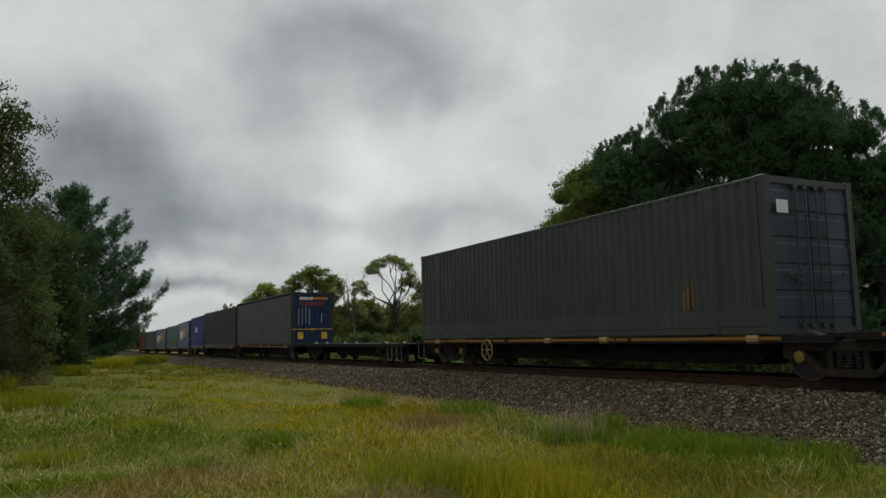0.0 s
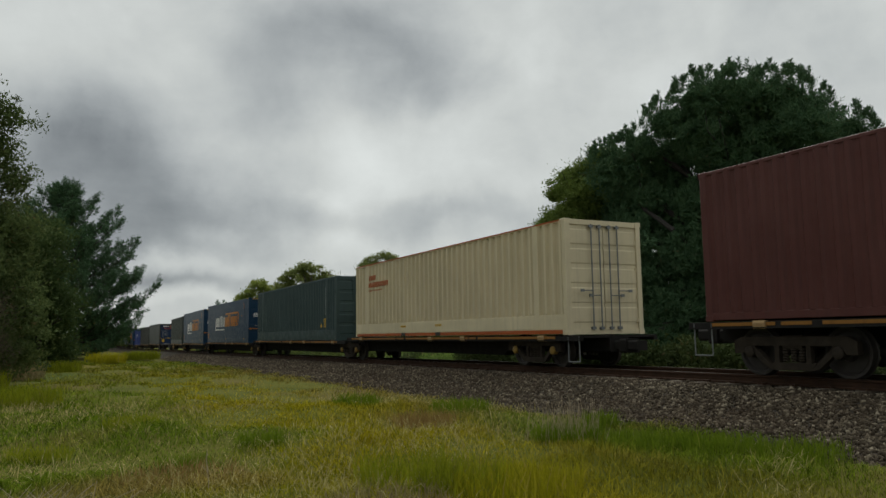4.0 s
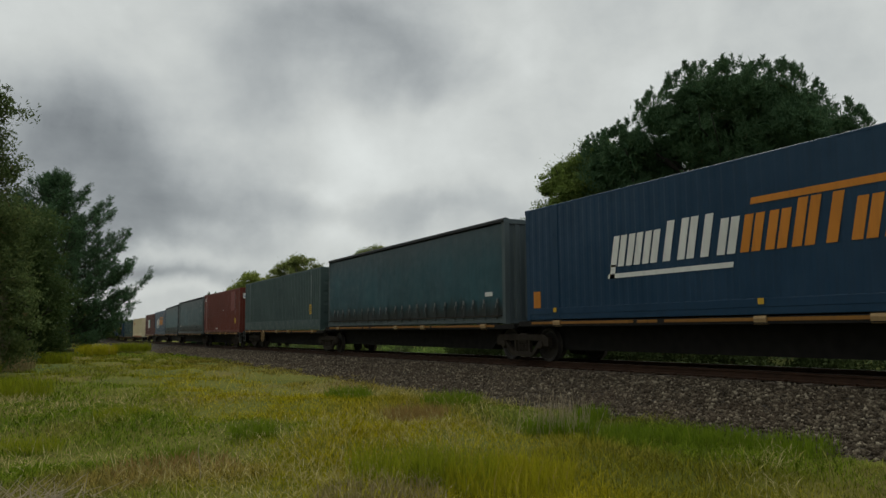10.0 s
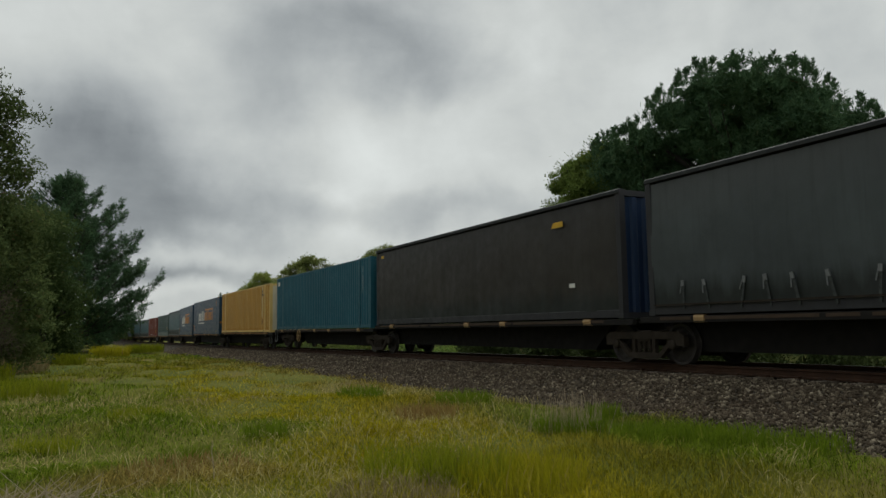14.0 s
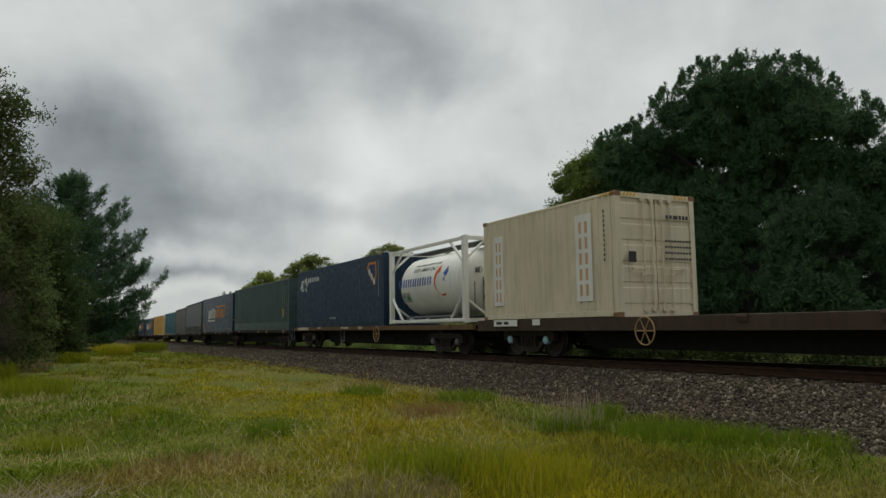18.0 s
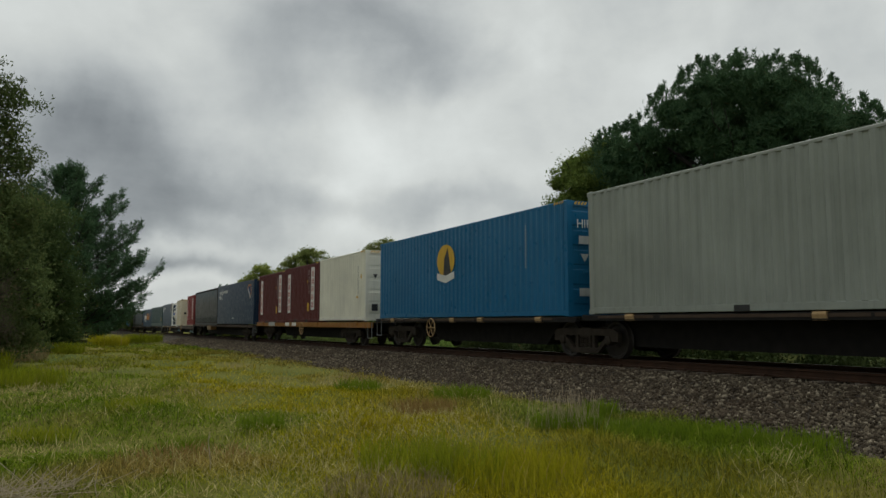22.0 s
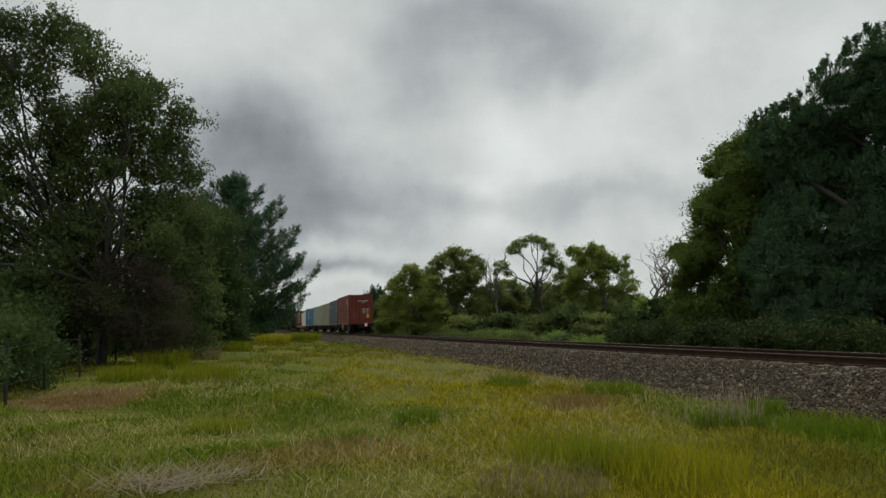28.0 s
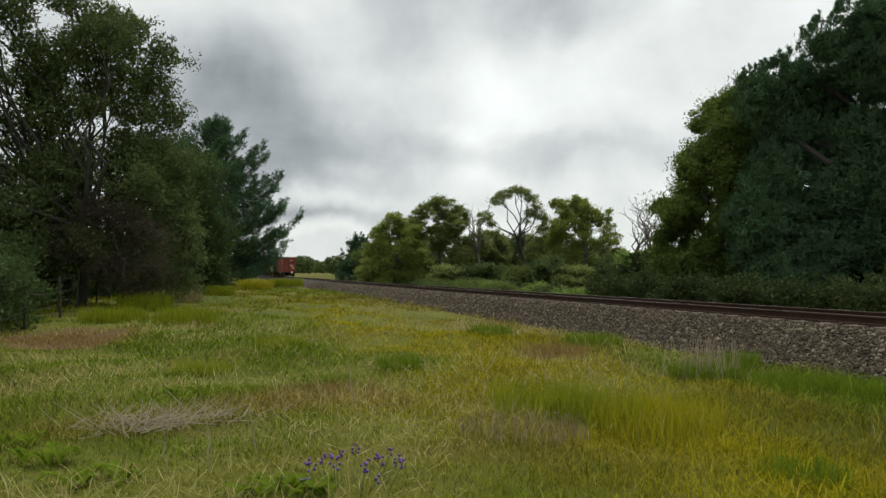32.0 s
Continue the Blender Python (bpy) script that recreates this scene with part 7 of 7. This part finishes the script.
def near_side_trees():
    # a tall feathery wattle behind the fence, bare inside
    x, y = polar(-9.0, 30.0)
    prof = [(-9.0, 12.5), (-5.0, 12.6), (-2.5, 12.7), (-0.9, 12.8), (-0.3, 12.0), (0.3, 11.2), (1.6, 11.1), (2.4, 10.5), (3.3, 10.0), (3.7, 8.8)]
    lobes = [l for l in mass(prof, 1.15, (0.9, 1.35), 1.5, 5.4, 3, -9.0)]
    lobes += [l for l in mass([(-9, 7.0), (-5, 6.2), (-3.0, 5.6), (0.0, 5.6), (2.0, 6.2), (3.6, 6.2)], 1.1, (0.9, 1.3), 1.6, 0.7, 4, -9.0)]
    tree("wattle_tree", "tall grey-green wattle with bare inner limbs behind the fence", 31, x, y, lobes, 165000, 0.13, wattle_mat, bark, 0.16, 0.38, 0.22, 24, stems=3, puff=0.42, per=52, bearing=-9.0, core=0.28,
         holes=((-3.6, 8.4, 0.8), (-4.6, 7.4, 0.7), (-2.2, 7.3, 0.3)))
    # dead brown boughs that hang down to the grass
    x, y = polar(-5.6, 28.0)
    lob = [(0.6, 0, 3.0, 1.5, 1.3, 1.2), (-0.8, 0.3, 3.8, 1.6, 1.4, 1.1), (1.1, -0.4, 1.5, 1.1, 0.9, 0.8), (-0.6, -0.5, 1.7, 1.3, 1.0, 0.9), (-1.8, 0, 2.6, 1.4, 1.2, 1.1), (0.3, -0.4, 0.8, 0.9, 0.8, 0.5)]
    tree("dead_bush", "brown dead boughs hanging to the ground", 32, x, y, [(a * 0.8, b, c * 0.85, d * 0.62, e * 0.62, f * 0.7) for a, b, c, d, e, f in lob], 8000, 0.16, dry_mat, pale_bark, 0.07, 0.16, 0.5, 6, category="bush", puff=0.5, per=40, core=0.1)
    x, y = polar(-0.9, 41.0)
    prof = [(-1.9, 7.4), (-0.6, 7.4), (0.5, 7.4), (0.9, 5.6), (1.0, 4.2), (1.5, 3.4), (1.6, 2.0)]
    tree("cypress_tree", "young olive-green cypress by the fence", 33, x, y, mass(prof, 0.8, (0.7, 1.1), 1.0, 0.5, 6, -0.9), 40000, 0.15, cypress_mat, bark, 0.18, 0.34, 0.3, 5, puff=0.45, per=46)
    # a pine with upswept boughs
    x, y = polar(0.3, 66.0)
    pine("pine_tree", "dark green pine with ragged upswept boughs", 34, x, y, 14.0, ((0.0, 6.6), (1.2, 7.2), (2.4, 7.4), (4.0, 7.0), (5.4, 6.4), (7.0, 5.6), (8.6, 4.8), (10.0, 3.9), (11.4, 2.4), (12.4, 1.3), (13.4, 0.5)), 28, pine_far_mat, bark, 0.32)
    # dark scrub that has grown through the fence
    for i, (x, y, k) in enumerate(((-5.6, 13.4, 0.9), (-5.2, 15.6, 1.0), (-5.3, 18.3, 1.15), (-5.0, 20.6, 1.0), (-5.2, 22.4, 0.9), (-6.8, 21.4, 1.0), (-7.4, 24.0, 1.3), (-6.2, 25.5, 1.2))):
        r = random.Random(800 + i)
        lob = [(r.uniform(-0.8, 0.8) * k, r.uniform(-1.1, 1.1) * k, r.uniform(0.2, 1.5) * k, r.uniform(0.5, 0.9) * k, r.uniform(0.5, 0.9) * k, 0.5 * k) for _ in range(7)]
        tree("bush", "dark tangled scrub grown through the fence", 810 + i, x, y, lob, 4000, 0.12, cypress_mat, bark, 0.05, 0.4, 0.3, 4, category="bush", puff=0.32, per=26, core=0.15)
    # low scrub along the near fence
    for i in range(16):
        b = -21 + i * 1.55
        d = 24 + max(0, i - 3) * 2.9
        x, y = polar(b, d)
        x = min(x, -4.6 if i < 12 else -3.0)
        r = random.Random(300 + i)
        h = 1.0 if i < 9 else 0.75
        if i < 3:
            continue
        lob = [(r.uniform(-1, 1), r.uniform(-1, 1), h * r.uniform(0.5, 2.6), r.uniform(0.9, 1.5), r.uniform(0.9, 1.4), 0.8) for _ in range(6)]
        tree("bush", "dark scrub along the fence line", 310 + i, x, y, lob, 4500, 0.19, cypress_mat, bark, 0.08, 0.4, 0.3, 3, category="bush", puff=0.3, per=26, core=0.25)


def far_woods():
    rng = np.random.default_rng(77)
    lobes = []
    for i in range(46):
        b = -4 + i * 0.9 + rng.uniform(-0.4, 0.4)
        d = rng.uniform(150, 230)
        x, y = polar(b, d)
        h = rng.uniform(3.2, 4.6) if b < 12 else rng.uniform(4.5, 6.5)
        lobes += [(x, y, h * 0.45, 5, 4, h * 0.5), (x + rng.uniform(-2, 2), y, h * 0.7, 3, 3, h * 0.3)]
    p, d = lobe_points(rng, lobes, 40000, 0.3)
    p = p[p[:, 2] > 0.1]
    v = leaf_quads(rng, p, rng.uniform(0.6, 1.1, len(p)), rng.uniform(0.35, 0.6, len(p)))
    tagged(new("far_woods", quads_mesh("far_woods", v, wattle_mat)), "distant dark green belt of trees", "woods", kind="stuff")


def grass():
    rng = np.random.default_rng(9)
    n = 580000
    near = rng.random(n) < 0.74
    dist = np.where(near, 3.2 + 15 * rng.random(n) ** 1.2, 15 + 75 * rng.random(n) ** 1.5)
    ang = np.radians(rng.uniform(-24, 66, n))
    x, y = dist * np.sin(ang), dist * np.cos(ang)
    # tussocks of many sizes
    tuss = rng.uniform((-22, 2), (9.5, 60), (2600, 2))
    pull = rng.random(n) < 0.3
    pick = rng.integers(0, len(tuss), n)
    spread = 0.1 + 0.25 * rng.random(len(tuss))
    off = rng.normal(size=(n, 2)) * spread[pick][:, None]
    x, y = np.where(pull, tuss[pick, 0] + off[:, 0], x), np.where(pull, tuss[pick, 1] + off[:, 1], y)
    # the meadow goes on beside and behind
    rest = rng.random(n) < 0.16
    far, way = 13 * rng.random(n) ** 0.6, rng.uniform(0, 2 * np.pi, n)
    x, y = np.where(rest, far * np.sin(way), x), np.where(rest, far * np.cos(way), y)
    dist = np.hypot(x, y)
    lump = np.zeros(n)
    for f, a in ((0.55, 0.5), (1.3, 0.3), (2.9, 0.2)):
        lump += a * np.sin(f * x + 1.7 * np.sin(f * 0.7 * y)) * np.sin(f * 1.1 * y + 1.9 * np.sin(f * 0.6 * x + 1))
    lump = np.clip(0.5 + lump, 0, 1)
    edge = 8.35 + 0.3 * np.sin(y * 0.9) + 0.25 * np.sin(y * 2.3) + np.clip((y - 20) / 40, 0, 1) * 2.2
    keep = (x < edge) & (x > -24)
    keep &= rng.random(n) < 0.5 + 0.5 * lump
    # worn bare soil by the fence
    keep &= ~((np.hypot((x + 2.9) / 1.3, (y - 17.0) / 2.4) < 1.0) & (rng.random(n) < 0.85))
    x, y, lump, dist, pull = x[keep], y[keep], lump[keep], dist[keep], pull[keep]
    n = len(x)
    h = (0.035 + 0.075 * lump + 0.055 * pull) * rng.uniform(0.45, 1.5, n) * (1 + 0.7 * (rng.random(n) > 0.96))
    wdt = np.clip(0.0028 + 0.0006 * dist, 0.004, 0.04) * rng.uniform(0.7, 1.4, n)
    a = rng.uniform(0, 2 * np.pi, n)
    lean = rng.uniform(0.2, 1.6, n) * h
    z = ground_height(x, y) - 0.01
    root = np.stack([x, y, z], 1)
    out = np.stack([np.cos(a), np.sin(a), 0 * a], 1)
    side = np.stack([-np.sin(a), np.cos(a), 0 * a], 1)
    upv = np.stack([0 * h, 0 * h, h], 1)
    midp = root + out * lean[:, None] * 0.3 + upv * 0.55
    tip = root + out * lean[:, None] + upv * (1 - 0.25 * rng.random((n, 1)))
    v = np.stack([root, midp + side * wdt[:, None] * 0.5, tip, midp - side * wdt[:, None] * 0.5], 1)
    tagged(new("grass", quads_mesh("grass", v.reshape(-1, 3), grass_material())), "rough green and golden meadow grass", "grass", kind="stuff")


def far_verge():
    """Rough grass between the line and the trees beyond it."""
    rng = np.random.default_rng(29)
    n = 40000
    s = 4.0 + 150.0 * rng.random(n) ** 1.5
    x = np.interp(s, LINE_S, LINE_X) + rng.uniform(3.0, 7.0, n)
    h = rng.uniform(0.06, 0.24, n) * (1 + 0.5 * np.sin(s * 0.8) * np.sin(x * 1.1))
    a = rng.uniform(0, 2 * np.pi, n)
    w = (0.004 + 0.0004 * s) * rng.uniform(0.6, 1.4, n)
    root = np.stack([x, s, ground_height(x, s) - 0.01], 1)
    side = np.stack([np.cos(a), np.sin(a), 0 * a], 1) * w[:, None]
    tip = root + np.stack([rng.normal(0, 0.1, n), rng.normal(0, 0.1, n), h], 1)
    v = np.stack([root, (root + tip) / 2 + side, tip, (root + tip) / 2 - side], 1)
    tagged(new("far_verge_grass", quads_mesh("far_verge_grass", v.reshape(-1, 3), tuft_green)), "rough green grass beyond the railway", "grass", kind="stuff")


def dry_stems():
    """Thin dead stems lying criss-cross in the grass."""
    rng = np.random.default_rng(19)
    n = 26000
    dist, ang = 3.6 + 15 * rng.random(n) ** 1.3, np.radians(rng.uniform(-22, 52, n))
    x, y = dist * np.sin(ang), dist * np.cos(ang)
    patch = np.sin(x * 0.9 + 2.0 * np.sin(y * 0.5)) + np.sin(y * 0.8 + 1.3 * np.sin(x * 0.7)) + rng.uniform(-0.9, 0.9, n)
    keep = (x < 8.0) & (x > -7) & (patch > 0.1)
    x, y, n = x[keep], y[keep], int(keep.sum())
    a, l = rng.uniform(0, 2 * np.pi, n), rng.uniform(0.08, 0.28, n)
    tilt = rng.uniform(0.05, 0.9, n)
    d = np.stack([np.cos(a) * np.cos(tilt), np.sin(a) * np.cos(tilt), np.sin(tilt)], 1) * l[:, None]
    root = np.stack([x, y, ground_height(x, y) + rng.uniform(0.03, 0.12, n)], 1)
    side = np.stack([-np.sin(a), np.cos(a), 0 * a], 1) * (0.0016 + 0.00022 * np.hypot(x, y))[:, None]
    bend = root + d * 0.5 + np.stack([0 * a, 0 * a, l * rng.uniform(-0.05, 0.15, n)], 1)
    v = np.stack([root, bend + side, root + d, bend - side], 1)
    mat = leaf_material("dead_grass_stems", (0.22, 0.19, 0.07), (0.44, 0.38, 0.17), (0.5, 0.44, 0.24), 0.2, 0.1)
    tagged(new("dry_stems", quads_mesh("dry_stems", v.reshape(-1, 3), mat)), "thin straw-coloured dead stems among the grass", "dry grass", kind="stuff")


far_side_trees()
gum_row()
near_side_trees()
far_woods()
grass()
dry_stems()

# ---- the fence and small plants ----


def fence():
    f = tagged(new("wire_fence"), "old wire fence on dark weathered posts", "fence")
    rng = random.Random(4)
    ys = [12.6, 16.4, 20.1, 24.0, 27.6, 31.4, 35.8, 40.0, 44.5, 49.0, 53.5, 58.0]
    tops = []
    for y in ys:
        h, lx, ly = rng.uniform(1.15, 1.35), rng.uniform(-0.06, 0.06), rng.uniform(-0.06, 0.06)
        x = -4.1 + rng.uniform(-0.08, 0.08)
        part("fence_post", Build().tube((x, y, -0.2), (x + lx, y + ly, h), 0.04, 0.034, 7), post_wood, f)
        tops.append((x, y, h))
    for k in (0.3, 0.6, 0.9):
        b = Build()
        for (x0, y0, h0), (x1, y1, h1) in zip(tops, tops[1:]):
            m = ((x0 + x1) / 2, (y0 + y1) / 2, (h0 + h1) / 2 * k - 0.03)
            b.tube((x0, y0, h0 * k), m, 0.0035, n=4).tube(m, (x1, y1, h1 * k), 0.0035, n=4)
        part("wire", b, wire_mat, f, "thin rusty wire")


fence()


def blades(rng, n, spread, h, width, lean, z=0.0):
    """Long bent blades from one root."""
    a = rng.uniform(0, 2 * np.pi, n)
    r = spread * np.sqrt(rng.random(n))
    hh = h * rng.uniform(0.5, 1.15, n)
    out = np.stack([np.cos(a), np.sin(a), 0 * a], 1)
    side = np.stack([-np.sin(a), np.cos(a), 0 * a], 1)
    b = rng.uniform(0, 2 * np.pi, n)
    root = np.stack([np.cos(b), np.sin(b), 0 * b], 1) * r[:, None]
    root[:, 2] = z
    ln = lean * hh * rng.uniform(0.3, 1.2, n)
    up = np.stack([0 * hh, 0 * hh, hh], 1)
    mid = root + out * ln[:, None] * 0.3 + up * 0.6
    tip = root + out * ln[:, None] + up
    w = width * rng.uniform(0.6, 1.3, n)[:, None] * 0.5
    v = np.stack([root, mid + side * w, tip, mid - side * w], 1)
    return v.reshape(-1, 3)


def foot(x, y):
    return (x, y, float(ground_height(np.float64(x), np.float64(y))) - 0.01)


tuft_green = leaf_material("tussock_green", (0.135, 0.165, 0.009), (0.250, 0.275, 0.018), (0.24, 0.19, 0.07), 0.1, 0.1)
tuft_gold = leaf_material("tussock_gold", (0.20, 0.20, 0.008), (0.34, 0.31, 0.018), (0.32, 0.24, 0.08), 0.15, 0.1)
tuft_dark = leaf_material("weed_green", (0.080, 0.130, 0.008), (0.155, 0.215, 0.016), (0.15, 0.14, 0.04), 0.05, 0.1)
tuft_dry = leaf_material("dry_stalks", (0.15, 0.12, 0.055), (0.28, 0.23, 0.115), (0.4, 0.34, 0.2), 0.1, 0.1)
tuft_rust = leaf_material("seeding_grass", (0.17, 0.11, 0.035), (0.28, 0.19, 0.07), (0.3, 0.2, 0.08), 0.2, 0.1)


def tussocks():
    rng = np.random.default_rng(14)
    spots = ((7.8, 9.8, 0.3, 0.28, tuft_dark, "fresh green tuft of grass at the ballast's foot"), (3.2, 7.0, 0.55, 0.42, tuft_green, "tall upright green grass tussock"), (3.9, 6.2, 0.6, 0.40, tuft_gold, "tall golden-green grass tussock"),
             (3.6, 6.7, 0.5, 0.4, tuft_green, "tall upright green grass tussock"), (4.4, 6.6, 0.5, 0.34, tuft_gold, "tall golden-green grass tussock"), (2.7, 11.0, 0.35, 0.22, tuft_dark, "low dark green weed clump"), (1.5, 9.9, 0.3, 0.2, tuft_dark, "low dark green weed clump"),
             (-0.1, 11.3, 0.4, 0.25, tuft_green, "rough green grass clump"), (7.2, 8.0, 0.6, 0.25, tuft_dark, "fresh green grass along the ballast's foot"), (7.6, 7.2, 0.6, 0.26, tuft_dark, "fresh green grass along the ballast's foot"), (5.5, 11.4, 0.55, 0.3, tuft_rust, "rusty brown hump of seeding grass"),
             (5.8, 15.4, 0.5, 0.3, tuft_dark, "rough green grass clump"), (6.8, 12.6, 0.6, 0.28, tuft_dark, "rough green grass clump"), (3.9, 4.3, 0.3, 0.22, tuft_dark, "dark leafy weed in the grass"), (1.3, 8.8, 0.75, 0.2, tuft_rust, "patch of dry brown seeding grass"), (2.5, 5.9, 0.55, 0.17, tuft_dry, "patch of dry straw-coloured grass"),
             (-2.5, 16.6, 1.2, 0.07, tuft_rust, "flattened brown litter beside the fence"))
    more = ((7.9, 6.3, 0.6, 0.26, tuft_dark, "fresh green grass along the ballast's foot"), (1.3, 14.5, 0.5, 0.25, tuft_green, "rough green grass clump"), (-0.5, 19.6, 0.8, 0.5, tuft_green, "rough green grass clump"), (-2.4, 22.0, 0.9, 0.5, tuft_green, "tall pale grass by the fence"),
             (-2.0, 27.0, 0.9, 0.6, tuft_green, "tall pale grass by the fence"), (-1.2, 33.0, 1.0, 0.7, tuft_dry, "tall pale grass by the fence"), (0.3, 40.0, 1.0, 0.6, tuft_green, "tall pale grass by the fence"), (3.0, 52.0, 1.2, 0.7, tuft_gold, "tall pale grass by the fence"), (6.0, 62.0, 1.4, 0.7, tuft_green, "tall pale grass by the fence"))
    for x, y, r, h, mat, label in spots + more:
        t = tagged(new("grass_tussock"), label, "grass", "tussocks in the field")
        t.location = foot(x, y)
        d = math.hypot(x, y)
        v = blades(rng, int(420 * r / 0.4), r, h, 0.007 + 0.0004 * d, 0.55)
        part("blade_mass", quads_mesh("blade_mass", v, mat), mat, t)


def dead_weed():
    """A grey thistly weed gone to seed over a green foot."""
    rng, r = np.random.default_rng(8), random.Random(8)
    t = tagged(new("dead_weed"), "tangle of grey dead weed stalks over a green clump", "weed")
    t.location = foot(6.5, 8.9)
    b = Build()
    for i in range(130):
        x, y = r.gauss(0, 0.24), r.gauss(0, 0.24)
        h = r.uniform(0.25, 0.62)
        b.tube((x, y, 0), (x + r.uniform(-0.15, 0.15), y + r.uniform(-0.15, 0.15), h), 0.0032, 0.0016, 4)
    tagged(part("stalk_tangle", b, simple("dead_stalk", (0.34, 0.27, 0.18), 0.9), t, "grey dry stalks"), kind="stuff")
    part("foliage", quads_mesh("foliage", blades(rng, 900, 0.5, 0.26, 0.011, 0.8), tuft_dark), tuft_dark, t)


def twig_pile():
    r = random.Random(5)
    stick = simple("bleached_twig", (0.28, 0.23, 0.155), 0.85)
    for cx, cy, n, s in ((-0.55, 7.2, 150, 0.26), (0.05, 7.35, 60, 0.25)):
        t = tagged(new("twig_pile"), "flattened pile of bleached dry twigs", "twigs")
        t.location = foot(cx, cy)
        b = Build()
        for i in range(n):
            x, y, a = r.gauss(0, s), r.gauss(0, s * 0.6), r.uniform(0, math.pi)
            l = r.uniform(0.12, 0.4)
            z = r.uniform(0.04, 0.12)
            b.tube((x, y, z), (x + l * math.cos(a), y + l * math.sin(a) * 0.6, z + r.uniform(-0.03, 0.2)), 0.0042, 0.002, 4)
        tagged(part("twig_tangle", b, stick, t), kind="stuff")
    for x, y, h in ((0.0, 5.6, 0.5), (1.34, 7.4, 0.4), (-0.3, 6.1, 0.35), (0.35, 6.0, 0.3)):
        t = tagged(new("dry_stem"), "single tall bleached dry stem", "weed")
        t.location = foot(x, y)
        part("stem", limb_mesh(r, h), stick, t)


def limb_mesh(r, h):
    b = Build()
    pts = limb(b, (0, 0, 0), (r.uniform(-0.08, 0.08), r.uniform(-0.05, 0.05), h), 0.006, 0.003, r, 0.12)
    for k in (2, 3):
        limb(b, pts[k], pts[k] + Vector((r.uniform(-0.1, 0.1), 0.02, r.uniform(0.03, 0.1))), 0.003, 0.0015, r, 0.1, 2)
    return b


def flowers():
    rng, r = np.random.default_rng(6), random.Random(6)
    violet = simple("violet_petals", (0.10, 0.032, 0.24), 0.6)
    stem_mat = simple("green_stem", (0.08, 0.12, 0.04), 0.7)
    t = tagged(new("flowering_weed"), "violet-flowered weed with broad green leaves", "wildflower")
    t.location = foot(0.85, 4.95)
    for i in range(17):
        x, y = r.uniform(-0.3, 0.38), r.uniform(-0.2, 0.35)
        h = r.uniform(0.13, 0.25)
        part("stem", Build().tube((x * 0.7, y * 0.7, 0), (x, y, h), 0.004, 0.003, 5), stem_mat, t)
        b = Build()
        for k in range(r.randint(3, 5)):
            px, py, pz = x + r.gauss(0, 0.014), y + r.gauss(0, 0.014), h - r.uniform(-0.01, 0.06)
            b.lathe((px, py, pz), "z", [(0.0, 0.003), (0.010, 0.009), (0.018, 0.012), (0.020, 0.0)], 6)
        part("flower_head", b, violet, t, "violet flower head")
    rosette(t, r, 22, -0.35, 0.05)


def rosette(t, r, n, cx, cy, size=1.0):
    """Broad leaves close to the ground."""
    for i in range(n):
        a, l = r.uniform(0, 2 * math.pi), r.uniform(0.12, 0.24) * size
        c, s = math.cos(a), math.sin(a)
        ox, oy = cx + r.uniform(-0.25, 0.25) * size, cy + r.uniform(-0.2, 0.2) * size
        w = l * 0.22
        pts = []
        for f, k, z in ((0, 0.2, 0.02), (0.35, 1.0, 0.10), (0.7, 0.8, 0.12), (1.0, 0.08, 0.07)):
            pts.append(((ox + c * l * f - s * w * k, oy + s * l * f + c * w * k, z), (ox + c * l * f, oy + s * l * f, z - 0.015), (ox + c * l * f + s * w * k, oy + s * l * f - c * w * k, z)))
        vv = [p for row in pts for p in row]
        ff = [(3 * i + j, 3 * i + j + 1, 3 * i + j + 4, 3 * i + j + 3) for i in range(3) for j in range(2)]
        part("leaf", Build().add(vv, ff), tuft_dark, t)


far_verge()
tussocks()
dead_weed()
twig_pile()
flowers()
for x, y, n, size in ((-1.25, 6.3, 16, 0.9), (-0.75, 5.75, 18, 0.9), (-1.5, 7.1, 12, 0.8), (-0.2, 9.2, 10, 0.8)):
    weed = tagged(new("broadleaf_weed"), "low broad-leaved green weed in the grass", "weed", "broad-leaved weeds")
    weed.location = foot(x, y)
    rosette(weed, random.Random(int(x * 100 + y * 7)), n, 0.0, 0.0, size)


def motions():
    """The whole train runs along the track at a steady pace."""
    for thing, u, z in MOVERS:
        times = {0.0, 32.0}
        for s in (9.0, 160.0):
            t = (s - u) / SPEED
            if 0 < t < 32:
                times.add(round(t * 30) / 30)
        for s in (55, 60, 65, 71, 77, 83, 92, 98, 104, 111, 118, 126):
            t = (s - u) / SPEED
            if 0 < t < 32:
                times.add(round(t * 30) / 30)
        rows = []
        for t in sorted(times):
            x, y, a = track(u + SPEED * t)
            rows.append((t, pose(x, y, z + track_z(u + SPEED * t), 0, 0, -math.degrees(a))))
        walk(thing, rows)


motions()
